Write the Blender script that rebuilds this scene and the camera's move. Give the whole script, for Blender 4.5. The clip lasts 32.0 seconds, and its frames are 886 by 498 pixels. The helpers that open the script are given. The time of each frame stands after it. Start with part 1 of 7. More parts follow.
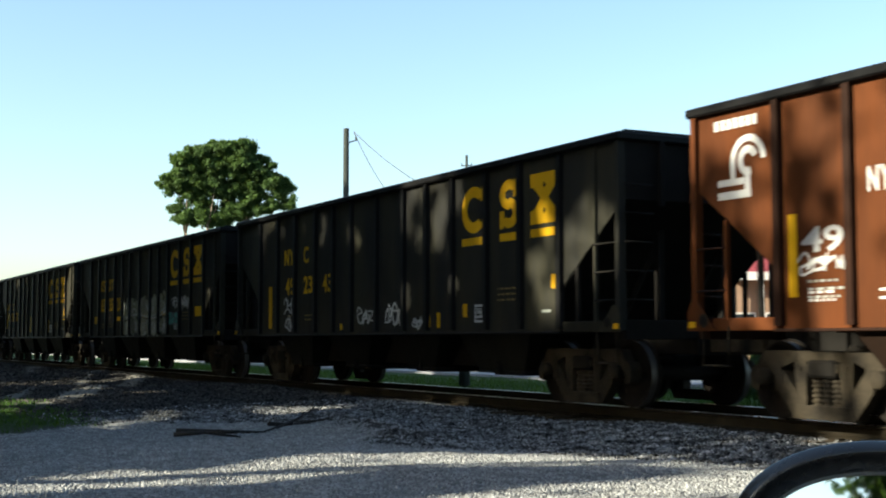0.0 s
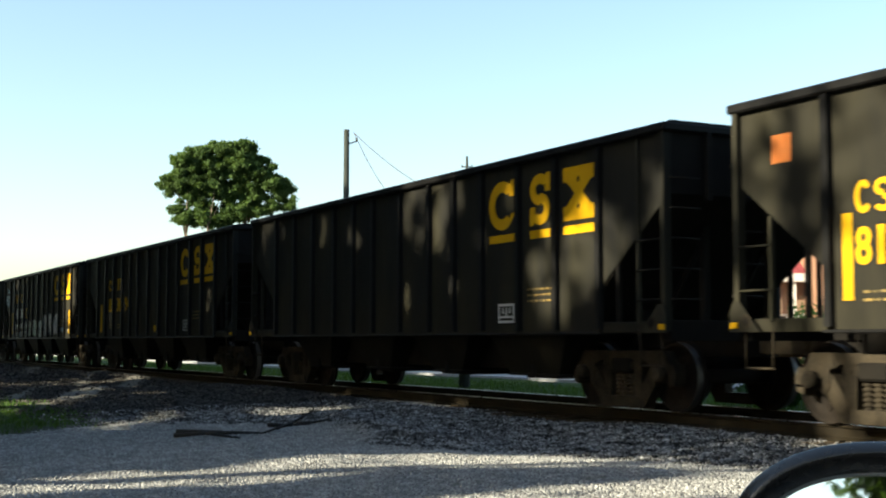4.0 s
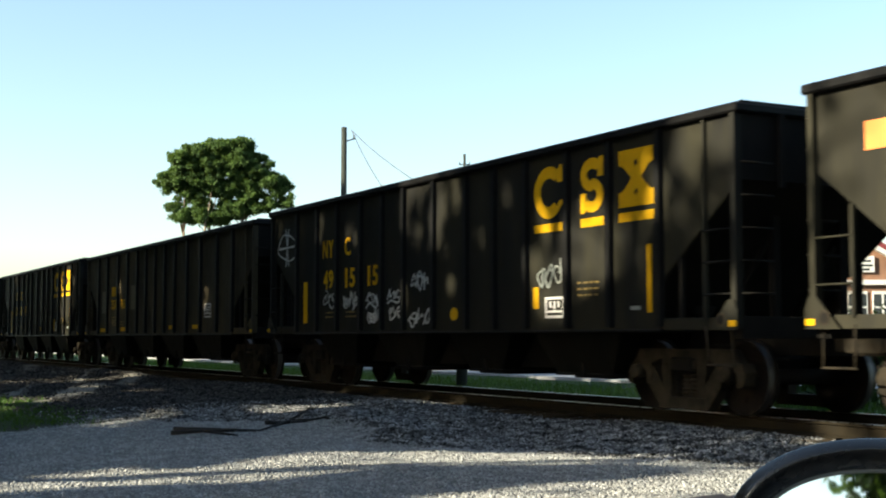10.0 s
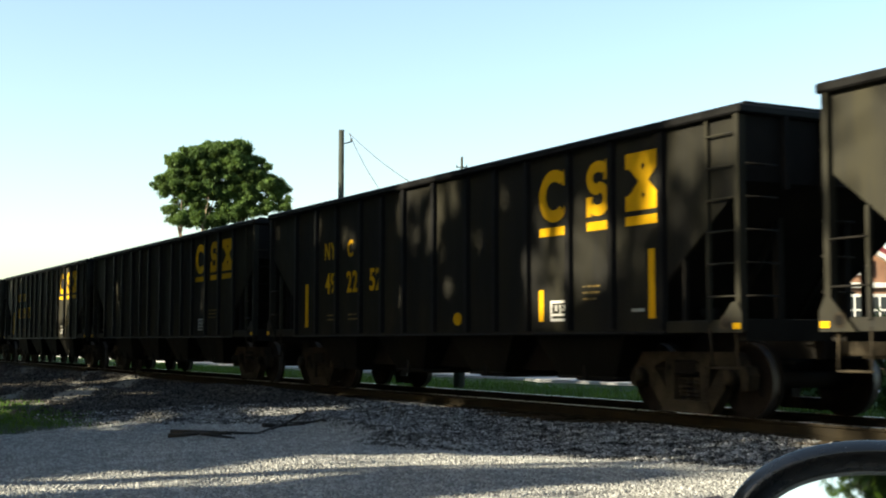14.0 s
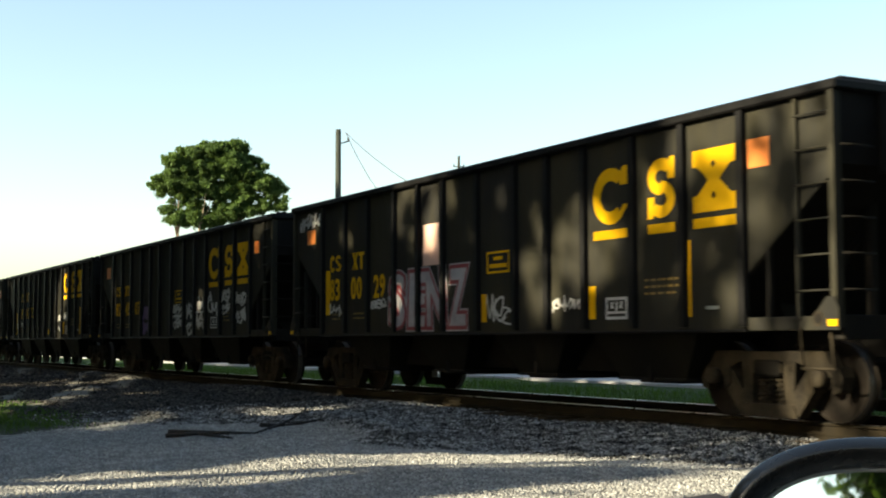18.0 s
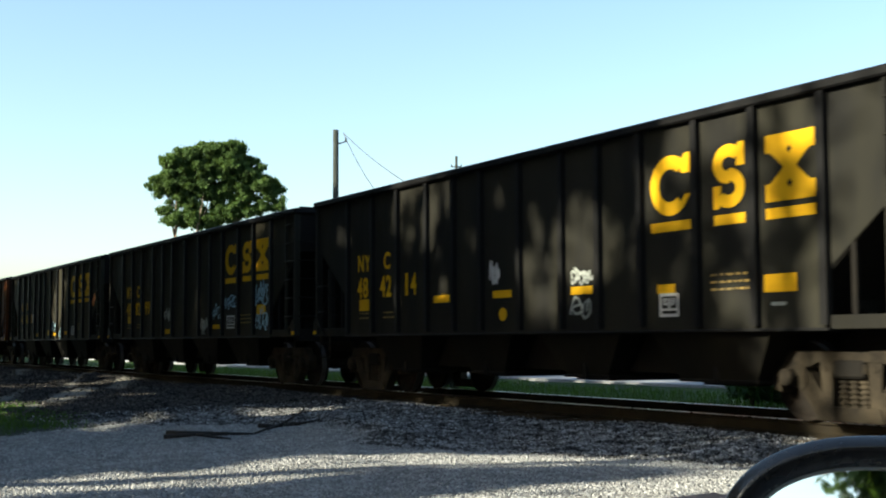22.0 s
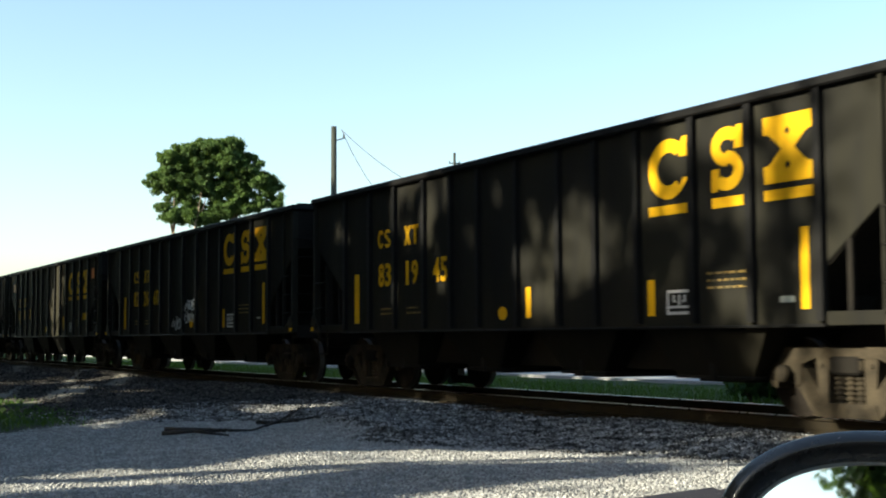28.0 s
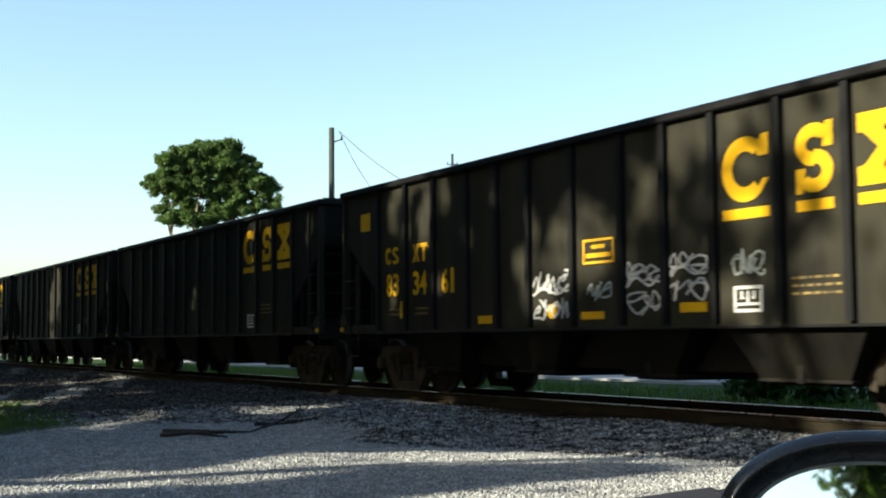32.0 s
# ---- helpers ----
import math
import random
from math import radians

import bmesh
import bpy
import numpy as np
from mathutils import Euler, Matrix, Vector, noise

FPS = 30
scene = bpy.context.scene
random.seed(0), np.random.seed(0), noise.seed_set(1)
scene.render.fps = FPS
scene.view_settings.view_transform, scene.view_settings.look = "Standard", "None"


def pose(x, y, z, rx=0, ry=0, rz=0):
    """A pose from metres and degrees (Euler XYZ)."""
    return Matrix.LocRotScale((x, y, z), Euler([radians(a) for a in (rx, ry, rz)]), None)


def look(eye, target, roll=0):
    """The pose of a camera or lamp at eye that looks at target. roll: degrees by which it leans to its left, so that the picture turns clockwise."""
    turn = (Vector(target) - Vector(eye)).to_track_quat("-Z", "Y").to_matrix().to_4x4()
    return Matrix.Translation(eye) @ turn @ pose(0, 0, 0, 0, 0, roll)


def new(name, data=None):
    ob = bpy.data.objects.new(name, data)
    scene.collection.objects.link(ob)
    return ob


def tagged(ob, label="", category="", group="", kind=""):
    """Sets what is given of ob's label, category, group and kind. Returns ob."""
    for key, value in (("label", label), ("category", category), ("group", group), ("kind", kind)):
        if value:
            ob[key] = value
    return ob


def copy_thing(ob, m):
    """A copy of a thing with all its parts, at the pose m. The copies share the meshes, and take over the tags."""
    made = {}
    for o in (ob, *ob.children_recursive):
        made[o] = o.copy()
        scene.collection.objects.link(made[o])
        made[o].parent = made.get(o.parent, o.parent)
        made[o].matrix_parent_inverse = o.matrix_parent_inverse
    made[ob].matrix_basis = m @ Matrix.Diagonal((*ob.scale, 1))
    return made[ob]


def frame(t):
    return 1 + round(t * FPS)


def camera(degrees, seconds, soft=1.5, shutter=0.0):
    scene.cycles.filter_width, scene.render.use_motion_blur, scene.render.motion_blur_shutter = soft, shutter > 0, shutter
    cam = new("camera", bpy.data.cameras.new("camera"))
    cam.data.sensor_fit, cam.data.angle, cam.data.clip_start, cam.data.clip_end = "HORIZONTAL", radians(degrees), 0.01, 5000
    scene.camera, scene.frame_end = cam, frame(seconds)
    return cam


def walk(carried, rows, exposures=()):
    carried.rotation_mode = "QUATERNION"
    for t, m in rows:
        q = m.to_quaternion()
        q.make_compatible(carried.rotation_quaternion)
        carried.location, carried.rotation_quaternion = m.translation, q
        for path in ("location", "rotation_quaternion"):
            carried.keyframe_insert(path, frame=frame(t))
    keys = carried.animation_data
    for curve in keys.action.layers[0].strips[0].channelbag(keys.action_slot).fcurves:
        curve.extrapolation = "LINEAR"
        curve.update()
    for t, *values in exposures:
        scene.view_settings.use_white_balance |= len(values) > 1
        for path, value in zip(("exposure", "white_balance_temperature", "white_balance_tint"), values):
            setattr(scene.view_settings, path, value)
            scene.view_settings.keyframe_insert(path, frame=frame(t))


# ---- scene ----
# ---------------------------------------------------------------- camera
cam = camera(37.57, 32.0, soft=2.0, shutter=0.12)
PATH = [
    (0.0, 0.0, 0.0, 0.9215, 4.01, 0.03, 62.03),
    (0.5, 0.0, 0.0, 0.9214, 3.96, -0.07, 61.90),
    (1.0, 0.0, 0.0, 0.9214, 3.98, 0.06, 62.03),
    (1.5, 0.0, 0.0, 0.9213, 3.90, 0.15, 61.96),
    (2.0, 0.0, 0.0, 0.9213, 3.94, 0.18, 61.88),
    (2.5, 0.0, 0.0, 0.9212, 3.94, 0.04, 62.04),
    (3.0, 0.0, 0.0, 0.9212, 3.94, 0.02, 62.00),
    (3.5, 0.0, 0.0, 0.9211, 4.07, -0.04, 62.03),
    (5.5, 0.0, 0.0, 0.9209, 3.99, -0.07, 62.01),
    (6.0, 0.0, 0.0, 0.9208, 3.94, -0.13, 61.98),
    (6.5, 0.0, 0.0, 0.9208, 3.97, -0.08, 61.98),
    (7.0, 0.0, 0.0, 0.9207, 3.94, -0.10, 61.91),
    (7.5, 0.0, 0.0, 0.9207, 3.96, -0.11, 61.94),
    (8.0, 0.0, 0.0, 0.9206, 3.99, -0.08, 61.98),
    (8.5, 0.0, 0.0, 0.9206, 3.97, -0.07, 61.88),
    (9.0, 0.0, 0.0, 0.9205, 3.96, -0.06, 61.87),
    (9.5, 0.0, 0.0, 0.9205, 3.93, -0.10, 61.91),
    (10.0, 0.0, 0.0, 0.9204, 3.96, -0.07, 61.92),
    (10.5, 0.0, 0.0, 0.9204, 4.03, -0.04, 61.93),
    (11.0, 0.0, 0.0, 0.9203, 4.02, 0.01, 61.92),
    (11.5, 0.0, 0.0, 0.9202, 4.06, -0.01, 61.88),
    (12.0, 0.0, 0.0, 0.9202, 3.98, 0.03, 61.81),
    (12.5, 0.0, 0.0, 0.9201, 3.97, -0.07, 61.85),
    (13.0, 0.0, 0.0, 0.9201, 3.99, 0.02, 61.88),
    (13.5, 0.0, 0.0, 0.9200, 4.05, 0.09, 61.79),
    (14.0, 0.0, 0.0, 0.9200, 4.08, -0.07, 61.80),
    (14.5, 0.0, 0.0, 0.9199, 4.06, -0.04, 61.78),
    (16.5, 0.0, 0.0, 0.9197, 4.06, 0.14, 61.70),
    (17.0, 0.0, 0.0, 0.9196, 4.08, 0.16, 61.73),
    (17.5, 0.0, 0.0, 0.9196, 4.07, 0.12, 61.74),
    (18.0, 0.0, 0.0, 0.9195, 4.05, 0.10, 61.69),
    (18.5, 0.0, 0.0, 0.9195, 4.08, 0.10, 61.65),
    (19.0, 0.0, 0.0, 0.9194, 4.10, 0.19, 61.62),
    (19.5, 0.0, 0.0, 0.9194, 4.15, 0.28, 61.66),
    (20.0, 0.0, 0.0, 0.9193, 4.11, 0.22, 61.61),
    (20.5, 0.0, 0.0, 0.9193, 4.07, 0.20, 61.61),
    (21.0, 0.0, 0.0, 0.9192, 4.13, 0.20, 61.67),
    (21.5, 0.0, 0.0, 0.9191, 4.09, 0.09, 61.70),
    (22.0, 0.0, 0.0, 0.9191, 4.06, 0.23, 61.60),
    (22.5, 0.0, 0.0, 0.9190, 4.02, 0.33, 61.66),
    (23.0, 0.0, 0.0, 0.9190, 3.94, 0.36, 61.59),
    (23.5, 0.0, 0.0, 0.9189, 4.02, 0.30, 61.61),
    (24.0, 0.0, 0.0, 0.9189, 3.99, 0.34, 61.59),
    (24.5, 0.0, 0.0, 0.9188, 3.97, 0.28, 61.57),
    (25.0, 0.0, 0.0, 0.9188, 3.97, 0.28, 61.64),
    (25.5, 0.0, 0.0, 0.9187, 4.04, 0.30, 61.58),
    (27.5, 0.0, 0.0, 0.9185, 3.98, 0.27, 61.56),
    (28.0, 0.0, 0.0, 0.9184, 3.91, 0.26, 61.52),
    (28.5, 0.0, 0.0, 0.9184, 3.92, 0.30, 61.46),
    (29.0, 0.0, 0.0, 0.9183, 3.95, 0.28, 61.52),
    (29.5, 0.0, 0.0, 0.9183, 3.95, 0.29, 61.54),
    (30.0, 0.0, 0.0, 0.9182, 3.93, 0.24, 61.47),
    (30.5, 0.0, 0.0, 0.9182, 3.92, 0.23, 61.53),
    (31.0, 0.0, 0.0, 0.9181, 3.94, 0.26, 61.49),
    (31.5, 0.0, 0.0, 0.9181, 3.92, 0.40, 61.51),
    (32.0, 0.0, 0.0, 0.9180, 3.96, 0.38, 61.44),
]
# the camera's own exposure and white balance, which waver a little
EXPOSURE = [(t, ev, kelvin, 2) for t, ev, kelvin in [
    (0, 1.8, 6200), (0.6, 1.86, 6500), (1, 1.87, 6600), (2, 1.86, 6450), (3, 1.88, 6600), (6, 1.89, 6700), (6.5, 1.87, 6500), (7, 1.8, 6250), (7.5, 1.85, 6450), (8, 1.86, 6550), (10, 1.88, 6600), (12, 1.87, 6550), (13, 1.9, 6800), (14, 1.92, 6900), (17, 1.95, 7300), (18, 1.95, 7300), (18.5, 1.88, 6700), (19, 1.78, 6250), (19.6, 1.86, 6500), (20, 1.88, 6600), (21, 1.9, 6700), (22, 1.82, 6280), (23, 1.87, 6450), (24, 1.87, 6520), (25, 1.84, 6400), (28, 1.87, 6450), (29, 1.87, 6600), (30, 1.87, 6450), (31, 1.86, 6520), (32, 1.8, 6250)]]
walk(cam, [(t, pose(x, y, z, 90 + p, r, w)) for t, x, y, z, p, r, w in PATH], EXPOSURE)

# ---------------------------------------------------------------- light
SUN_AZ = math.atan2(-0.12, -0.99)
SUN_EL = radians(24)
to_sun = Vector((math.sin(SUN_AZ) * math.cos(SUN_EL), math.cos(SUN_AZ) * math.cos(SUN_EL), math.sin(SUN_EL)))
world = bpy.data.worlds.new("world")
scene.world = world
world.use_nodes = True
wn = world.node_tree
sky = wn.nodes.new("ShaderNodeTexSky")
sky.sky_type = "NISHITA"
sky.sun_disc = False
sky.sun_elevation, sky.sun_rotation = SUN_EL, SUN_AZ
sky.air_density, sky.dust_density, sky.ozone_density = 1.0, 1.3, 1.0
wn.links.new(sky.outputs["Color"], wn.nodes["Background"].inputs["Color"])
wn.nodes["Background"].inputs["Strength"].default_value = 0.08
sun = new("sun", bpy.data.lights.new("sun", "SUN"))
sun.data.energy, sun.data.angle, sun.data.color = 5.0, radians(0.75), (1.0, 0.89, 0.71)
sun.matrix_world = look(to_sun * 100, (0, 0, 0))


# ---------------------------------------------------------------- materials
def material(name, base, rough=0.7, metal=0.0, second=None, scale=3.0, grain=40.0, amount=0.5, bump=0.2,
             depth=0.01, stretch=(1, 1, 1), coords="Object", rand=0.0, spec=0.5, island=False):
    """A weathered surface: two base colours mixed by large stains and fine grain, with relief."""
    m = bpy.data.materials.new(name)
    m.use_nodes = True
    t = m.node_tree
    n, l = t.nodes, t.links
    b = n["Principled BSDF"]
    b.inputs["Roughness"].default_value, b.inputs["Metallic"].default_value = rough, metal
    b.inputs["Specular IOR Level"].default_value = spec
    tc = n.new("ShaderNodeTexCoord")
    mp = n.new("ShaderNodeMapping")
    mp.inputs["Scale"].default_value = stretch
    l.new(tc.outputs[coords], mp.inputs["Vector"])
    src = mp.outputs["Vector"]
    if rand or island:
        info = n.new("ShaderNodeNewGeometry") if island else n.new("ShaderNodeObjectInfo")
        rnd = info.outputs["Random Per Island"] if island else info.outputs["Random"]
    if rand and not island:
        add = n.new("ShaderNodeVectorMath")
        add.operation = "MULTIPLY_ADD"
        comb = n.new("ShaderNodeCombineXYZ")
        for i in range(3):
            l.new(rnd, comb.inputs[i])
        l.new(comb.outputs[0], add.inputs[0])
        add.inputs[1].default_value = (37, 53, 71)
        l.new(src, add.inputs[2])
        src = add.outputs[0]
    big, fine = n.new("ShaderNodeTexNoise"), n.new("ShaderNodeTexNoise")
    for tex, s, d in ((big, scale, 4), (fine, grain, 5)):
        tex.inputs["Scale"].default_value, tex.inputs["Detail"].default_value = s, d
        l.new(src, tex.inputs["Vector"])
    ramp = n.new("ShaderNodeMapRange")
    ramp.inputs["From Min"].default_value, ramp.inputs["From Max"].default_value = 0.35, 0.68
    l.new(big.outputs["Fac"], ramp.inputs["Value"])
    mul = n.new("ShaderNodeMath")
    mul.operation = "MULTIPLY"
    l.new(ramp.outputs[0], mul.inputs[0])
    mul.inputs[1].default_value = amount
    fmul = n.new("ShaderNodeMath")
    fmul.operation = "MULTIPLY_ADD"
    l.new(fine.outputs["Fac"], fmul.inputs[0])
    fmul.inputs[1].default_value = amount * 0.9
    l.new(mul.outputs[0], fmul.inputs[2])
    off = n.new("ShaderNodeMath")
    off.operation, off.use_clamp = "SUBTRACT", True
    l.new(fmul.outputs[0], off.inputs[0])
    off.inputs[1].default_value = amount * 0.35
    mix = n.new("ShaderNodeMix")
    mix.data_type = "RGBA"
    mix.inputs[6].default_value = (*base, 1)
    mix.inputs[7].default_value = (*(second or [c * 0.5 for c in base]), 1)
    l.new(off.outputs[0], mix.inputs[0])
    out = mix.outputs[2]
    if rand or island:
        hsv = n.new("ShaderNodeHueSaturation")
        mr = n.new("ShaderNodeMapRange")
        mr.inputs["To Min"].default_value, mr.inputs["To Max"].default_value = 1 - (rand or 0.4), 1 + (rand or 0.4)
        l.new(rnd, mr.inputs["Value"])
        l.new(mr.outputs[0], hsv.inputs["Value"])
        l.new(out, hsv.inputs["Color"])
        out = hsv.outputs[0]
    l.new(out, b.inputs["Base Color"])
    rr = n.new("ShaderNodeMapRange")
    rr.inputs["To Min"].default_value, rr.inputs["To Max"].default_value = rough - 0.12, min(1, rough + 0.15)
    l.new(fine.outputs["Fac"], rr.inputs["Value"])
    l.new(rr.outputs[0], b.inputs["Roughness"])
    if bump:
        bp = n.new("ShaderNodeBump")
        bp.inputs["Strength"].default_value, bp.inputs["Distance"].default_value = bump, depth
        l.new(fine.outputs["Fac"], bp.inputs["Height"])
        l.new(bp.outputs[0], b.inputs["Normal"])
    return m


PAINT = dict(rough=0.62, spec=0.06, scale=1.1, grain=9, stretch=(1.6, 1.6, 0.35), bump=0.12, depth=0.02)
M_BLACK = material("black_hopper_paint", (0.0135, 0.0133, 0.0125), second=(0.029, 0.0265, 0.0165), amount=0.7, rand=0.25, **PAINT)
M_BROWN = material("brown_black_hopper_paint", (0.0155, 0.0146, 0.0115), second=(0.03, 0.0273, 0.0175), amount=0.7, rand=0.2, **PAINT)
M_BROWNISH = material("faded_olive_paint", (0.05481, 0.04437, 0.0261), second=(0.01827, 0.01697, 0.01436), amount=0.7, rand=0.1, **PAINT)
M_CLEAN = material("clean_black_hopper_paint", (0.0155, 0.0152, 0.0142), second=(0.031, 0.028, 0.0165), amount=0.6, rand=0.15, **PAINT)
M_SOOT = material("sooty_black_hopper_paint", (0.0095, 0.0093, 0.0085), second=(0.019, 0.0178, 0.0122), amount=0.7, rand=0.15, **PAINT)
# worn chord paint; on the ribs its black also stands for their shadows
M_CHORD = material("worn_black_chord_and_rib_shade", (0.00595, 0.00595, 0.006375), rough=0.5, second=(0.01105, 0.01063, 0.0102), scale=2, grain=20, amount=0.5, bump=0.05, spec=0.08)
M_RED = material("oxide_red_paint", (0.085, 0.0262, 0.0078), second=(0.038, 0.0138, 0.0058), amount=0.6, rand=0.1, **PAINT)
# red cars' ribs, sills and ends: the oxide with their shade put into it
M_REDRIB = material("shaded_oxide_ribs_and_ends", (0.022, 0.0095, 0.0055), second=(0.012, 0.007, 0.005), amount=0.6, rand=0.1, **PAINT)
M_STEEL = material("dusty_truck_steel", (0.037, 0.0295, 0.0195), rough=0.85, spec=0.1, second=(0.007, 0.006, 0.005), scale=3, grain=30, amount=0.8, bump=0.3, rand=0.3)
# grime of the underframe; on the car ends it stands for shade
M_UNDER = material("grimy_underframe_and_shaded_ends", (0.00595, 0.005525, 0.0051), rough=0.85, spec=0.1, second=(0.0136, 0.01147, 0.008925), scale=2.0, grain=20, amount=0.6, rand=0.2)
# black cars' bays: body paint darkened for the shade under the sill
M_BAY = material("shade_dark_bay_paint", (0.0045, 0.0042, 0.0036), second=(0.010, 0.009, 0.006), amount=0.7, rand=0.2, **PAINT)
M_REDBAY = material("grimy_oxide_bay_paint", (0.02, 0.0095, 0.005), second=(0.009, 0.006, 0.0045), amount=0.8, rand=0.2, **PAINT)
M_WHEEL = material("rusty_wheel_steel", (0.012, 0.009, 0.00675), rough=0.8, spec=0.1, second=(0.006, 0.00525, 0.0045), scale=4, grain=30, amount=0.6)
M_TREAD = material("polished_tread_steel", (0.16, 0.15, 0.14), rough=0.5, metal=1.0, second=(0.07, 0.06, 0.055), scale=4, grain=30, amount=0.4)
M_YELLOW = material("yellow_lettering_paint", (0.52, 0.285, 0.004), rough=0.65, spec=0.12, second=(0.36, 0.2, 0.004), scale=3, grain=26, amount=0.4, bump=0.05, rand=0.12)
M_WHITE = material("white_lettering_paint", (0.4365, 0.4294, 0.4083), rough=0.6, second=(0.2534, 0.2394, 0.2253), scale=3, grain=26, amount=0.5, bump=0.05, rand=0.15)
M_ORANGE = material("orange_reflector_panel", (0.6, 0.17, 0.03), rough=0.5, second=(0.42, 0.13, 0.025), scale=4, grain=30, amount=0.5, bump=0.05)
M_RAIL = material("rusty_rail_side", (0.017, 0.0128, 0.007), rough=0.85, spec=0.1, second=(0.0085, 0.007, 0.005), scale=4, grain=60, amount=0.7, rand=0.0)
M_RAILHEAD = material("polished_rail_head", (0.5, 0.49, 0.47), rough=0.28, metal=1.0, second=(0.35, 0.33, 0.3), scale=3, grain=20, amount=0.4, bump=0.05)
M_TIE = material("weathered_tie_wood", (0.0595, 0.042, 0.0245), rough=0.9, spec=0.1, second=(0.021, 0.0154, 0.0098), scale=2, grain=18, stretch=(6, 0.6, 6), amount=0.8, rand=0.35, bump=0.5, depth=0.02)
M_LOT = material("pale_gravel_stone", (0.315, 0.313, 0.303), rough=0.95, spec=0.1, second=(0.12, 0.12, 0.118), scale=6, grain=40, amount=0.6, island=True, rand=0.3)
M_BALLAST = material("dark_ballast_stone", (0.26, 0.257, 0.254), rough=0.95, spec=0.1, second=(0.012, 0.0117, 0.0113), scale=6, grain=40, amount=0.95, island=True, rand=0.85)
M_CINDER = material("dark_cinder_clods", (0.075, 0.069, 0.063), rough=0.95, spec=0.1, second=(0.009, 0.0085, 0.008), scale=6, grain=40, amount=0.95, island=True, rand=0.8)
M_BARK = material("pine_bark", (0.13, 0.095, 0.07), rough=0.95, spec=0.1, second=(0.06, 0.045, 0.035), scale=2, grain=14, stretch=(4, 4, 1), amount=0.8, bump=0.6, depth=0.05)
M_PINEBARK = material("sunlit_pine_bark", (0.3, 0.235, 0.165), rough=0.95, spec=0.1, second=(0.13, 0.1, 0.075), scale=2, grain=14, stretch=(4, 4, 1), amount=0.8, bump=0.6, depth=0.05)
M_POLE = material("weathered_pole_wood", (0.045, 0.05, 0.043), rough=0.95, spec=0.1, second=(0.025, 0.028, 0.025), scale=2, grain=20, stretch=(6, 6, 0.5), amount=0.7)
M_WIRE = material("dark_wire", (0.05, 0.05, 0.05), rough=0.6, amount=0.2)


def leaf_material(name, base, second, through_colour):
    m = material(name, base, rough=0.6, spec=0.12, second=second, scale=0.7, grain=8, amount=0.7, island=True, rand=0.35, bump=0)
    n, l = m.node_tree.nodes, m.node_tree.links
    tr = n.new("ShaderNodeBsdfTranslucent")
    tr.inputs["Color"].default_value = (*through_colour, 1)
    mx = n.new("ShaderNodeMixShader")
    mx.inputs[0].default_value = 0.3
    l.new(n["Principled BSDF"].outputs[0], mx.inputs[1])
    l.new(tr.outputs[0], mx.inputs[2])
    l.new(mx.outputs[0], n["Material Output"].inputs["Surface"])
    return m


M_NEEDLE = leaf_material("pine_needles", (0.078, 0.13, 0.034), (0.027, 0.052, 0.02), (0.074, 0.118, 0.018))
M_LEAF = leaf_material("broad_leaves", (0.03, 0.065, 0.018), (0.014, 0.034, 0.01), (0.05, 0.09, 0.012))
M_GRASS = leaf_material("grass_blades", (0.05, 0.105, 0.016), (0.028, 0.06, 0.012), (0.08, 0.14, 0.015))


# ---------------------------------------------------------------- mesh helpers
def link_mesh(name, bm, mats):
    me = bpy.data.meshes.new(name)
    bm.normal_update()
    bm.to_mesh(me)
    bm.free()
    for m in (mats if isinstance(mats, (list, tuple)) else [mats]):
        me.materials.append(m)
    return me


def part(name, bm, mats, parent=None, label="", at=None):
    ob = new(name, link_mesh(name, bm, mats) if isinstance(bm, bmesh.types.BMesh) else bm)
    if parent is not None:
        ob.parent = parent
    if at is not None:
        ob.matrix_basis = at
    if label:
        ob["label"] = label
    return ob


def box(bm, x0, x1, y0, y1, z0, z1, bevel=0.0, mat=0):
    r = bmesh.ops.create_cube(bm, size=1, matrix=Matrix.Translation(((x0 + x1) / 2, (y0 + y1) / 2, (z0 + z1) / 2))
                              @ Matrix.Diagonal((abs(x1 - x0), abs(y1 - y0), abs(z1 - z0), 1)))
    faces = {f for v in r["verts"] for f in v.link_faces}
    for f in faces:
        f.material_index = mat
    if bevel:
        bmesh.ops.bevel(bm, geom=list({e for v in r["verts"] for e in v.link_edges}), offset=bevel, segments=1, affect="EDGES")
    return bm


def prism(bm, pts, y0, y1, mat=0):
    """A polygon in x and z, extruded from y0 to y1."""
    a = [bm.verts.new((x, y0, z)) for x, z in pts]
    b = [bm.verts.new((x, y1, z)) for x, z in pts]
    fs = [bm.faces.new(a), bm.faces.new(b[::-1])]
    for i in range(len(pts)):
        j = (i + 1) % len(pts)
        fs.append(bm.faces.new((a[j], a[i], b[i], b[j])))
    for f in fs:
        f.material_index = mat
    bmesh.ops.recalc_face_normals(bm, faces=fs)
    return bm


def rod(bm, p, q, r, seg=8, r2=None, mat=0):
    p, q = Vector(p), Vector(q)
    d = q - p
    m = Matrix.Translation((p + q) / 2) @ d.to_track_quat("Z", "Y").to_matrix().to_4x4()
    res = bmesh.ops.create_cone(bm, cap_ends=True, segments=seg, radius1=r, radius2=r if r2 is None else r2, depth=d.length, matrix=m)
    for v in res["verts"]:
        for f in v.link_faces:
            f.material_index = mat
            f.smooth = len(f.verts) == 4
    return bm


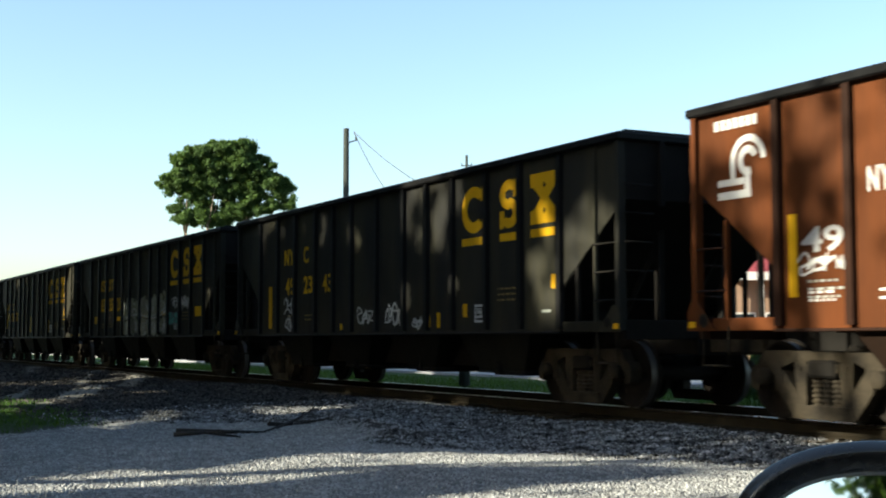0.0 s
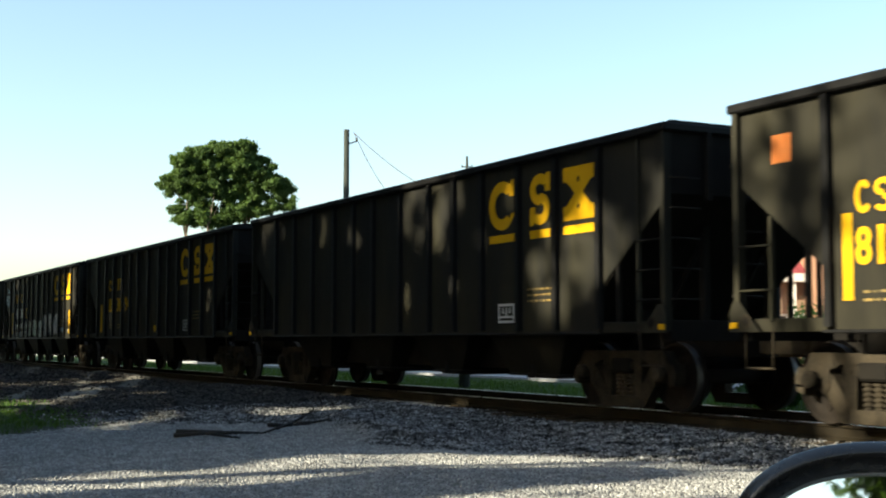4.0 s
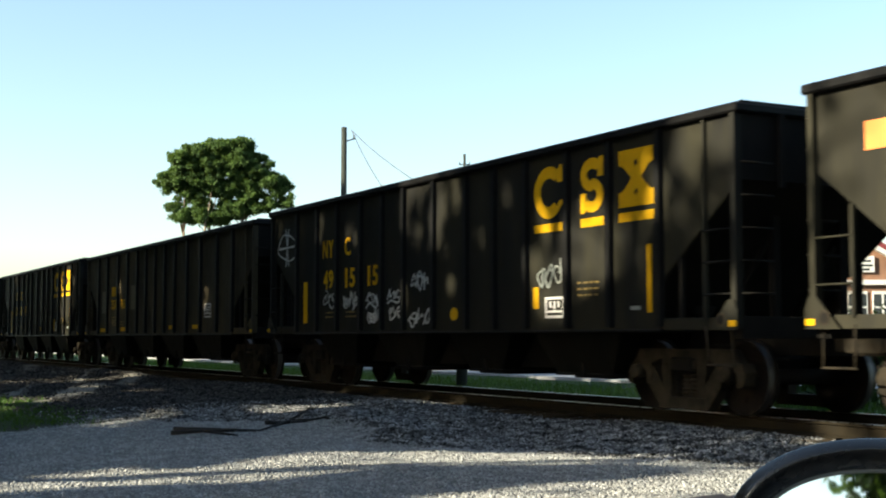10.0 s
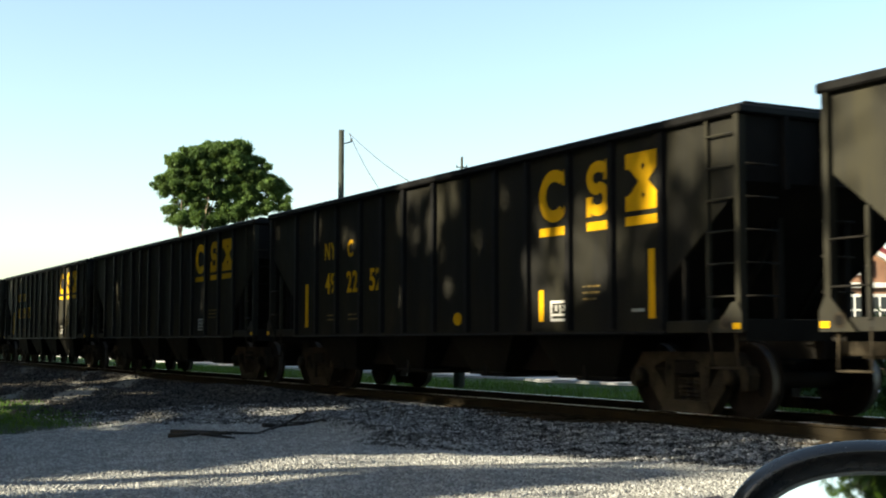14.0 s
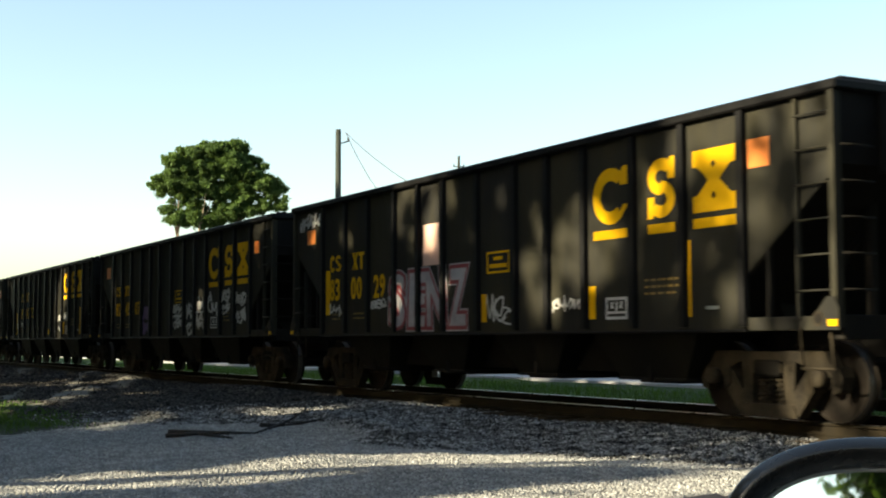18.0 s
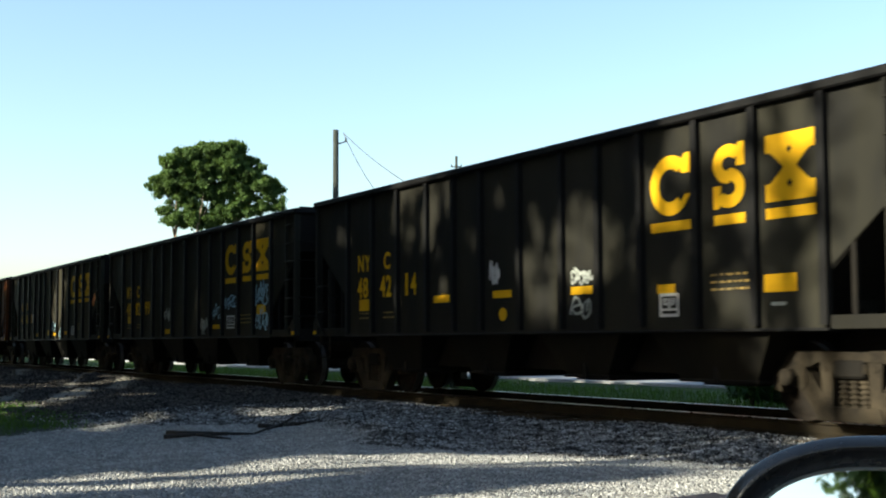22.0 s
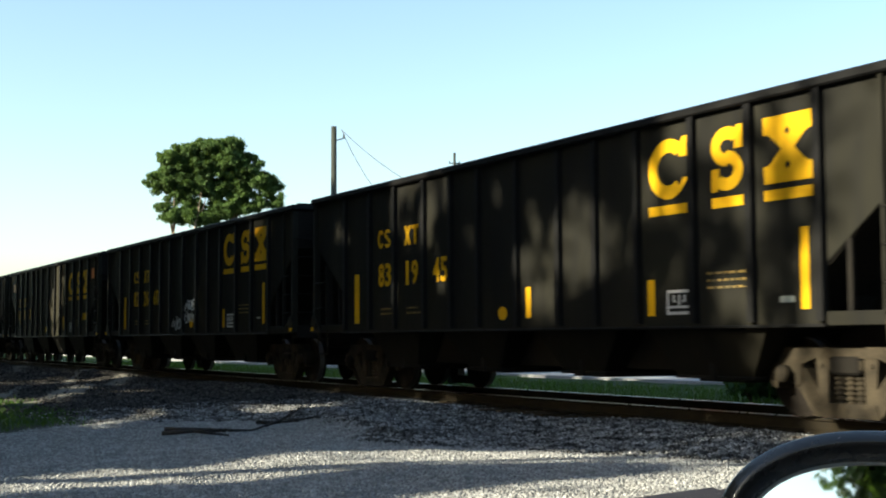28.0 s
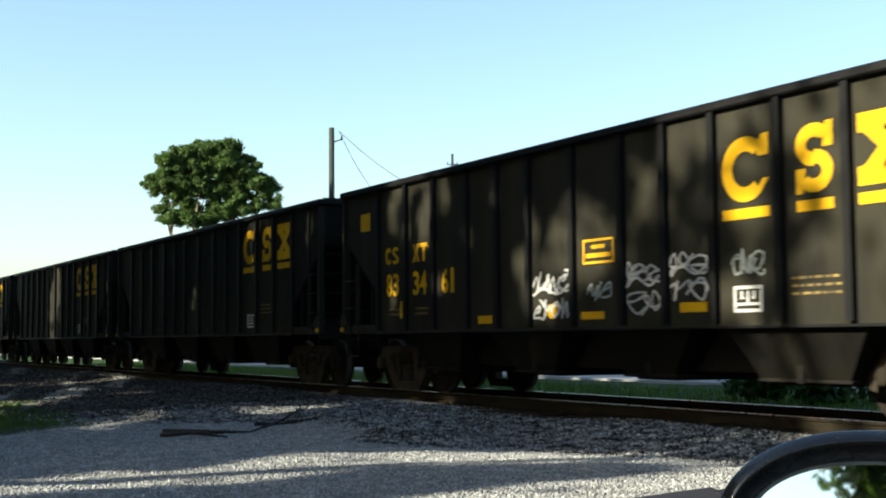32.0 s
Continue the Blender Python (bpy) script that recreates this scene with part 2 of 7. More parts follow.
def lathe(bm, profile, seg=32, axis="Y", mat=0):
    """profile: (radius, along the axis) pairs, closed."""
    rings = []
    for r, a in profile:
        ring = []
        for i in range(seg):
            c, s = math.cos(2 * math.pi * i / seg) * r, math.sin(2 * math.pi * i / seg) * r
            ring.append(bm.verts.new((c, a, s) if axis == "Y" else (c, s, a)))
        rings.append(ring)
    for k in range(len(rings) - 1):
        for i in range(seg):
            j = (i + 1) % seg
            f = bm.faces.new((rings[k][i], rings[k][j], rings[k + 1][j], rings[k + 1][i]))
            f.material_index = mat
            f.smooth = True
    return bm


def B():
    return bmesh.new()


def mesh_from(name, verts, faces, mat):
    me = bpy.data.meshes.new(name)
    verts, faces = np.asarray(verts, np.float32), np.asarray(faces, np.int32)
    k = faces.shape[1]
    me.vertices.add(len(verts))
    me.vertices.foreach_set("co", verts.ravel())
    me.loops.add(faces.size)
    me.loops.foreach_set("vertex_index", faces.ravel())
    me.polygons.add(len(faces))
    me.polygons.foreach_set("loop_start", np.arange(0, faces.size, k, dtype=np.int32))
    me.polygons.foreach_set("loop_total", np.full(len(faces), k, np.int32))
    me.update(calc_edges=True)
    me.validate()
    me.materials.append(mat)
    return me


TRACK = 11.6     # y of the track's centre line; z = 0 is the top of the rails
LOT = -0.30      # level of the gravel lot
SPEED = 16.6     # metres a second, towards +x


# ---------------------------------------------------------------- ground
LOT_EDGE = [(-17.4, -4), (-17.7, 2.9), (-18.2, 3.7), (-19.0, 4.8), (-18.8, 5.6), (-18.3, 6.6), (-17.9, 7.4), (-16.2, 7.3),
            (-14.6, 6.7), (-12.9, 7.0), (-12.2, 7.6), (-11.4, 8.1), (-9.8, 8.6), (-5, 8.7), (60, 8.9)]
EDGE_Y = np.array([p[1] for p in LOT_EDGE[:7]])
EDGE_X = np.array([p[0] for p in LOT_EDGE[:7]])


def smooth(a, lo, hi):
    t = np.clip((a - lo) / (hi - lo), 0, 1)
    return t * t * (3 - 2 * t)


def wave(x, y, s, k=0.0):
    """Soft rolling unevenness, about -1 to 1."""
    return (np.sin(x * s + 1.3 * np.sin(y * s * 0.7 + k)) + np.sin(y * s * 1.3 + 1.7 * np.sin(x * s * 0.6 + 2 + k))) * 0.5


def lot_mask(x, y):
    """1 on the pale gravel lot, 0 on the railway's dark ground."""
    jag = 0.25 * wave(x, y, 2.3) + 0.12 * wave(x, y, 6.1, 1)
    west = np.interp(y, EDGE_Y, EDGE_X)
    xs = np.array([p[0] for p in LOT_EDGE[6:]])
    ys = np.array([p[1] for p in LOT_EDGE[6:]])
    north = np.interp(x, xs, ys)
    return smooth(x + jag - west, -0.25, 0.25) * smooth(north - y + 0.6 * jag, -0.2, 0.2)


def grass_mask(x, y):
    near = smooth(-18.2 + 0.5 * wave(x, y, 1.7) - x, -0.3, 0.8) * smooth(4.85 - y + 0.35 * wave(x, y, 1.1, 3), -0.4, 0.5)
    far = smooth(y - 14.9 + 0.3 * wave(x, y, 1.3, 2), 0, 0.8)
    return np.maximum(near, far)


# low dirt ridges beside the track, point to point, coloured pale as sunlit streaks
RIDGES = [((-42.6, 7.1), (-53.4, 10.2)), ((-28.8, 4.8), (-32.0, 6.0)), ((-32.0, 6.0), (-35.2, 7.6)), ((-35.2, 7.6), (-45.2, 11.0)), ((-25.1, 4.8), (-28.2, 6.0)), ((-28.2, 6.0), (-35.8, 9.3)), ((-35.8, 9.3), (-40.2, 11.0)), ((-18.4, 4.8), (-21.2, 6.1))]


def ridge(x, y, width):
    """1 on the crest of a ridge, falling to 0 beside it."""
    out = np.zeros_like(np.asarray(x, float))
    wob = 0.2 * wave(x, y, 1.1, 6)
    for (x0, y0), (x1, y1) in RIDGES:
        dx, dy = x1 - x0, y1 - y0
        t = np.clip(((x - x0) * dx + (y - y0) * dy) / (dx * dx + dy * dy), 0, 1)
        d = np.hypot(x - x0 - t * dx, y - y0 - t * dy) + wob
        out = np.maximum(out, np.exp(-(d / width) ** 2))
    return out


def dirt_and_sun_mask(x, y):
    """Bare pale dirt on the mounds between the lot and the track, and sun streaks painted on the ridges."""
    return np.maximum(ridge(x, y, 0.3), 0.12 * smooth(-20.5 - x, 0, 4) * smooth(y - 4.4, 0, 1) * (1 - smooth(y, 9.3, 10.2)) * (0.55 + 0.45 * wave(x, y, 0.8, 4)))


def ground_z(x, y):
    d = np.abs(y - TRACK)
    bed = 1 - smooth(d, 1.45, 3.0)
    mound = 0.16 * smooth(-17 - x, 0, 6) * smooth(y - 4.5, 0, 3) * (1 - smooth(y - TRACK, -2.0, -0.6)) * (0.6 + 0.7 * wave(x, y, 0.55, 1))
    berm = 0.10 * np.exp(-((y - 7.6 + 0.12 * (x + 16)) / 0.5) ** 2) * smooth(-14.4 - x, 0, 0.6) * smooth(x + 19.5, 0, 1.0)
    z = LOT + (-0.21 - LOT) * bed + mound + berm + 0.03 * ridge(x, y, 0.35) + 0.025 * wave(x, y, 0.9) + 0.012 * wave(x, y, 2.9, 2)
    z = np.where(y > TRACK + 2.4, z - 0.12 * smooth(y - TRACK, 2.4, 6), z)
    flat = smooth(np.hypot(x + 20, y - 10), 70, 140)
    return z * (1 - flat) - 0.35 * flat


def axis(lo, hi, step, far):
    core = np.arange(lo, hi + 1e-6, step)
    out = step * 1.35 ** np.arange(1, 60)
    out = np.cumsum(out)
    out = np.append(out[out < far], far)
    return np.concatenate([(lo - out)[::-1], core, hi + out])


gx, gy = axis(-60, 2, 0.2, 3000), axis(0, 18, 0.12, 3000)
GX, GY = np.meshgrid(gx, gy, indexing="ij")
GZ = ground_z(GX, GY)
ids = np.arange(GX.size).reshape(GX.shape)
quads = np.stack([ids[:-1, :-1], ids[1:, :-1], ids[1:, 1:], ids[:-1, 1:]], -1).reshape(-1, 4)


def ground_material():
    m = bpy.data.materials.new("gravel_ballast_and_grass")
    m.use_nodes = True
    n, l = m.node_tree.nodes, m.node_tree.links
    b = n["Principled BSDF"]
    b.inputs["Roughness"].default_value, b.inputs["Specular IOR Level"].default_value = 0.95, 0.1
    tc = n.new("ShaderNodeTexCoord")
    fine, big, vor = n.new("ShaderNodeTexNoise"), n.new("ShaderNodeTexNoise"), n.new("ShaderNodeTexVoronoi")
    for tex, s in ((fine, 30), (big, 0.7), (vor, 26)):
        tex.inputs["Scale"].default_value = s
        l.new(tc.outputs["Object"], tex.inputs["Vector"])
    fine.inputs["Detail"].default_value = 6

    def two(c1, c2, fac):
        mx = n.new("ShaderNodeMix")
        mx.data_type = "RGBA"
        for i, c in ((6, c1), (7, c2)):
            if isinstance(c, tuple):
                mx.inputs[i].default_value = (*c, 1)
            else:
                l.new(c, mx.inputs[i])
        l.new(fac, mx.inputs[0])
        return mx.outputs[2]

    lot = two((0.07, 0.07, 0.07), (0.23, 0.226, 0.216), vor.outputs["Distance"])
    lot = two(lot, (0.15, 0.149, 0.147), big.outputs["Fac"])
    bal = two((0.016, 0.0157, 0.0153), (0.062, 0.061, 0.06), vor.outputs["Distance"])
    bal = two(bal, (0.03, 0.027, 0.023), big.outputs["Fac"])
    gra = two((0.014, 0.03, 0.008), (0.03, 0.055, 0.012), fine.outputs["Fac"])
    a1, a2 = n.new("ShaderNodeAttribute"), n.new("ShaderNodeAttribute")
    a1.attribute_name, a2.attribute_name = "lot", "grass"
    a3 = n.new("ShaderNodeAttribute")
    a3.attribute_name = "dirt"
    # this pale colour also paints the sun's streaks along the ridges
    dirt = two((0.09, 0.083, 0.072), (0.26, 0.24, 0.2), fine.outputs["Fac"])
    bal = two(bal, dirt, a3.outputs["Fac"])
    col = two(bal, lot, a1.outputs["Fac"])
    col = two(col, gra, a2.outputs["Fac"])
    l.new(col, b.inputs["Base Color"])
    bp = n.new("ShaderNodeBump")
    bp.inputs["Strength"].default_value, bp.inputs["Distance"].default_value = 0.8, 0.03
    l.new(vor.outputs["Distance"], bp.inputs["Height"])
    l.new(bp.outputs[0], b.inputs["Normal"])
    return m


gme = mesh_from("ground", np.stack([GX, GY, GZ], -1).reshape(-1, 3), quads, ground_material())
for key, f in (("lot", lot_mask), ("grass", grass_mask), ("dirt", dirt_and_sun_mask)):
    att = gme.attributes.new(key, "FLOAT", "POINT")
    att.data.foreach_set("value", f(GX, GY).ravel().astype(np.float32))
gme.polygons.foreach_set("use_smooth", np.ones(len(gme.polygons), bool))
tagged(new("ground", gme), "pale gravel lot, dark railway ballast and grass", "ground", kind="structure")


# ---------------------------------------------------------------- track
def rail(y):
    prof = [(-0.07, -0.18), (0.07, -0.18), (0.07, -0.166), (0.012, -0.14), (0.012, -0.045), (0.036, -0.035), (0.036, -0.008),
            (0.026, 0.0), (-0.026, 0.0), (-0.036, -0.008), (-0.036, -0.035), (-0.012, -0.045), (-0.012, -0.14), (-0.07, -0.166)]
    bm = B()
    a = [bm.verts.new((-160, y + p, z)) for p, z in prof]
    b = [bm.verts.new((90, y + p, z)) for p, z in prof]
    for i in range(len(prof)):
        j = (i + 1) % len(prof)
        f = bm.faces.new((a[i], a[j], b[j], b[i]))
        f.material_index = 1 if i in (6, 7, 8) else 0
    bmesh.ops.recalc_face_normals(bm, faces=bm.faces[:])
    return bm


for s in (-1, 1):
    tagged(part("rail", rail(TRACK + s * 0.754), [M_RAIL, M_RAILHEAD]), "rusty steel rail with a polished head on wooden ties",
           "rail", "rails of the track", "structure")

rng = np.random.default_rng(4)
tie_meshes = []
for i in range(5):
    bm = box(B(), -0.115, 0.115, -1.3, 1.3, -0.18, 0, 0.012)
    for v in bm.verts:
        v.co.x += rng.normal() * 0.006
        v.co.y += rng.normal() * 0.02
        v.co.z += rng.normal() * 0.003
    tie_meshes.append(link_mesh("tie", bm, M_TIE))
plate_me = link_mesh("tie_plate", box(B(), -0.1, 0.1, -0.18, 0.18, -0.184, -0.172), M_RAIL)
x, first = -118.0, None
while x < 30:
    z = -0.186 + rng.normal() * 0.004
    tie = part("railway_tie", tie_meshes[rng.integers(5)], None, at=pose(x + rng.normal() * 0.03, TRACK + rng.normal() * 0.05, z, 0, 0, rng.normal() * 1.2))
    tagged(tie, "weathered brown wooden railway tie in ballast", "railway tie", "ties under the track")
    if -70 < x < 5:
        for s in (-1, 1):
            part("tie_plate", plate_me, None, tie, at=pose(0, s * 0.754, 0.19, 0, 0, 0))
    x += 0.52


# ---------------------------------------------------------------- stones, grass
def stones(name, n, region, size, mat, accept, label, seed, lift=0.12):
    """Loose angular stones lying on the ground as one scatter."""
    r = np.random.default_rng(seed)
    x0, x1, y0, y1 = region
    # more stones towards the place where one stands
    px = x1 - (x1 - x0) * r.random(n * 3) ** 1.35
    py = y0 + (y1 - y0) * r.random(n * 3)
    keep = accept(px, py) > r.random(n * 3)
    px, py = px[keep][:n], py[keep][:n]
    n = len(px)
    base = np.array([(1, 0, 0), (-1, 0, 0), (0, 1, 0), (0, -1, 0), (0, 0, 1), (0, 0, -1),
                     (.7, .7, .5), (-.7, .7, .4), (.7, -.7, .4), (-.7, -.7, .5)], np.float32)[:6]
    tri = np.array([(0, 2, 4), (2, 1, 4), (1, 3, 4), (3, 0, 4), (2, 0, 5), (1, 2, 5), (3, 1, 5), (0, 3, 5)])
    v = base[None] * (1 + 0.45 * (r.random((n, 6, 1)) - 0.5)) + 0.35 * (r.random((n, 6, 3)) - 0.5)
    s = size * np.exp(np.clip(0.38 * r.normal(size=n), -0.8, 0.7))
    v = v * s[:, None, None] * np.array([1, 0.8, 0.62]) * 0.5
    a = r.random(n) * 6.283
    c, sn = np.cos(a)[:, None], np.sin(a)[:, None]
    vx, vy = v[..., 0] * c - v[..., 1] * sn, v[..., 0] * sn + v[..., 1] * c
    z = ground_z(px, py) + s * lift
    v = np.stack([vx + px[:, None], vy + py[:, None], v[..., 2] + z[:, None]], -1)
    f = (tri[None] + 6 * np.arange(n)[:, None, None]).reshape(-1, 3)
    return tagged(new(name, mesh_from(name, v.reshape(-1, 3), f, mat)), label, "gravel", kind="stuff")


stones("gravel", 120000, (-19.5, -6, 0.5, 9.2), 0.025, M_LOT, lot_mask, "pale crushed limestone gravel of the lot", 1, 0.05)


def ballast_spot(x, y):
    open_ground = (1 - lot_mask(x, y)) * (1 - 0.93 * np.minimum(1, 1.3 * dirt_and_sun_mask(x, y))) * (1 - 0.85 * grass_mask(x, y))
    return open_ground * (1 - smooth(y - TRACK, 1.6, 2.6))


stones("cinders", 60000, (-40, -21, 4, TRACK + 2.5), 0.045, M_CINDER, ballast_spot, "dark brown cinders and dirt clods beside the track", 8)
stones("ballast", 110000, (-22.5, -5, 4, TRACK + 2.5), 0.036, M_BALLAST, ballast_spot, "dark grey crushed stone ballast along the track", 2)
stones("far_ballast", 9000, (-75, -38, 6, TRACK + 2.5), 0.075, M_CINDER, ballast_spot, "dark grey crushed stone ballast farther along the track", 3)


def blades(name, n, region, height, accept, label, seed, mat):
    r = np.random.default_rng(seed)
    x0, x1, y0, y1 = region
    px, py = x0 + (x1 - x0) * r.random(n * 3), y0 + (y1 - y0) * r.random(n * 3)
    keep = accept(px, py) > r.random(n * 3)
    px, py = px[keep][:n], py[keep][:n]
    n = len(px)
    h = height * np.exp(0.4 * r.normal(size=n))
    a, lean = r.random(n) * 6.283, 0.5 * r.random(n)
    w = 0.006 + 0.01 * r.random(n)
    z = ground_z(px, py) - 0.01
    ca, sa = np.cos(a), np.sin(a)
    p = np.stack([px, py, z], -1)
    side = np.stack([-sa * w, ca * w, 0 * w], -1)
    bend = np.stack([ca * h * lean, sa * h * lean, h], -1)
    v = np.stack([p - side, p + side, p + bend * np.array([0.4, 0.4, 0.6]) + side * 0.7, p + bend], 1)
    f = np.concatenate([np.array([[0, 1, 2]]) + 4 * np.arange(n)[:, None], np.array([[0, 2, 3]]) + 4 * np.arange(n)[:, None]])
    return tagged(new(name, mesh_from(name, v.reshape(-1, 3), f, mat)), label, "grass", kind="stuff")


blades("grass", 26000, (-40, -18, -2, 6.0), 0.045, grass_mask, "short green grass beside the gravel lot", 5, M_GRASS)
blades("verge_grass", 26000, (-75, -12, 14.5, 21.5), 0.10, grass_mask, "short green grass beyond the track", 6, M_GRASS)

# road beyond the track
M_ROAD = material("pale_road_surface", (0.25, 0.25, 0.255), rough=0.9, second=(0.19, 0.19, 0.195), scale=0.4, grain=30, amount=0.5)
bm = box(B(), -260, 160, 24.0, 33.0, -0.7, -0.34)
tagged(part("road", bm, M_ROAD), "pale grey road beyond the track", "road", kind="structure")


# ---------------------------------------------------------------- trees, poles
# gaps in the trees' foliage, given by where the sun that comes through them falls:
# on the train's side as x, height and half sizes; on the ground as a strip from one point to another, and its half width
SIDE_GAPS = [(-19.1, 2.85, 0.24, 0.36), (-22.7, 2.94, 0.3, 0.3), (-14.8, 2.38, 0.55, 0.38), (-13.2, 2.77, 0.2, 0.2), (-16.1, 2.06, 0.14, 0.2), (-14.2, 2.0, 0.2, 0.2),
             (-11.9, 3.43, 0.7, 0.22), (-10.7, 3.42, 0.35, 0.2), (-9.7, 3.1, 0.48, 0.5), (-9.5, 2.28, 0.4, 0.36), (-10.0, 1.48, 0.65, 0.45), (-24.2, 3.04, 0.28, 0.3),
             (-20.3, 1.85, 0.06, 0.25), (-11.4, 1.4, 0.24, 0.34), (-9.1, 3.3, 0.45, 0.45), (-8.6, 1.9, 0.4, 0.9), (-10.3, 0.5, 1.35, 0.36),
             (-15.9, 2.8, 0.08, 0.12), (-17.6, 2.5, 0.06, 0.2), (-18.6, 1.9, 0.05, 0.2)]
# places where the leaves are only thin
THIN = [(-19.0, 2.48, 0.22, 0.3), (-15.4, 1.6, 0.16, 0.24), (-17.0, 1.95, 0.14, 0.28), (-13.9, 2.0, 0.38, 0.3), (-17.7, 1.7, 0.16, 0.22), (-15.8, 2.25, 0.12, 0.25), (-18.5, 3.3, 0.12, 0.12), (-16.75, 2.95, 0.12, 0.18),
        (-18.6, 1.55, 0.14, 0.22), (-14.8, 1.95, 0.35, 0.22), (-24.95, 3.35, 0.28, 0.16), (-17.15, 2.3, 0.12, 0.25), (-12.8, 1.6, 0.25, 0.25), (-12.6, 3.2, 0.28, 0.2), (-11.2, 2.5, 0.28, 0.35)]
GROUND_GAPS = [((-42.6, 7.1), (-53.4, 10.2), 0.2), ((-28.8, 4.6), (-32.0, 5.9), 0.18), ((-32.0, 5.9), (-35.2, 7.4), 0.12), ((-35.2, 7.4), (-45.2, 10.9), 0.26), ((-25.1, 4.7), (-28.2, 5.9), 0.2), ((-28.2, 5.9), (-35.8, 9.2), 0.28), ((-35.8, 9.2), (-40.2, 10.9), 0.3),
               ((-22.6, 3.0), (-27.5, 4.4), 0.55), ((-18.4, 4.1), (-19.6, 4.5), 0.3), ((-18.4, 4.6), (-21.2, 5.9), 0.14), ((-19.4, 7.1), (-20.1, 7.6), 0.14), ((-23.4, 9.6), (-26.0, 9.8), 0.14), ((-24.6, 10.3), (-24.4, 10.9), 0.24), ((-22.9, 10.3), (-22.7, 10.9), 0.2), ((-21.1, 10.3), (-20.9, 10.9), 0.2),
               ((-19.9, 10.3), (-19.8, 10.9), 0.2), ((-41.2, 10.3), (-40.8, 10.8), 0.3), ((-34.9, 10.3), (-34.5, 10.8), 0.3), ((-13.2, 10.8), (-13.0, 10.8), 0.15)]

# and on the lot: the strips of gravel that the sun reaches under the high crowns
LOT_GAPS = [((-11.2, 0.8), (-11.45, 2.2), 0.45), ((-11.5, 2.2), (-11.75, 2.9), 0.62), ((-11.6, 2.9), (-11.4, 4.0), 0.55), ((-11.4, 4.0), (-11.75, 5.0), 0.6), ((-11.9, 5.0), (-11.8, 6.2), 0.78),
            ((-11.6, 6.2), (-11.2, 7.2), 0.72), ((-11.0, 7.2), (-10.8, 8.2), 0.55), ((-10.5, 8.15), (-5.0, 8.4), 0.5), ((-8.6, 5.0), (-8.6, 8.4), 0.72), ((-7.0, 5.0), (-7.0, 8.4), 1.2), ((-5.0, 5.5), (-5.0, 8.4), 1.2)]


def ripple(a, b, k):
    """Uneven waves at three sizes, about -1 to 1."""
    return (np.sin(2.1 * a + 1.7 * np.sin(1.3 * b + k)) + 0.8 * np.sin(4.7 * b + 1.9 * np.sin(3.9 * a + 2 * k) + k) + 0.6 * np.sin(9.1 * a - 6.3 * b + 3 * k)) / 2.0


def outside_gaps(p):
    """Which of the points p, in the world, stand in the way of no gap; a gap keeps some of its leaves and has a ragged edge."""
    keep = np.ones(len(p), bool)
    chance = np.modf(np.abs(np.sin(p @ np.array([12.9898, 78.233, 37.719])) * 43758.5453))[0]
    d = -np.array(to_sun)
    q = p + d * ((TRACK - 1.53 - p[:, 1]) / d[1])[:, None]
    x, z = q[:, 0], q[:, 2]
    for k, (gx_, gz_, rx, rz) in enumerate(SIDE_GAPS + THIN):
        wide = 1.25 if -15.5 < gx_ < -13.5 else 1.05
        e = np.hypot((x - gx_ + 0.14 * ripple(z * 2, x * 2, k)) / (rx * wide + 0.10), (z - gz_ + 0.2 * ripple(x * 2, z * 2, k + 5)) / (rz * wide + 0.16))
        e += 0.35 * ripple(x * 2.5, z * 1.4, k + 2)
        leak = 0.975 if k < len(SIDE_GAPS) else 0.75
        keep &= (e > 1) | (chance > leak)
    # thin places all through the leaves
    keep &= (ripple(x * 1.7, z * 0.9, 11) + 0.5 * ripple(x * 4, z * 2.2, 7) < np.where(x > -21, 0.97, 1.05)) | (chance > 0.86) | (z < 0.9) | (x < -30)
    g = p + d * ((-0.15 - p[:, 2]) / d[2])[:, None]
    for k, (a, b, w) in enumerate(GROUND_GAPS):
        a, b = np.array(a), np.array(b)
        ab = b - a
        t = np.clip(((g[:, :2] - a) @ ab) / (ab @ ab), 0, 1)
        dist = np.hypot(*(g[:, :2] - a - t[:, None] * ab).T)
        keep &= (dist > (w + 0.14) * (1 + 0.35 * ripple(g[:, 0], g[:, 1], k))) | (chance > 0.985)
    g = p + d * ((LOT - p[:, 2]) / d[2])[:, None]
    for k, (a, b, w) in enumerate(LOT_GAPS):
        a, b = np.array(a), np.array(b)
        ab = b - a
        t = np.clip(((g[:, :2] - a) @ ab) / (ab @ ab), 0, 1)
        dist = np.hypot(*(g[:, :2] - a - t[:, None] * ab).T)
        keep &= (dist > (w + 0.1) * (1 + 0.14 * ripple(g[:, 0] * 2, g[:, 1] * 2, k))) | (chance > 0.99)
    return keep


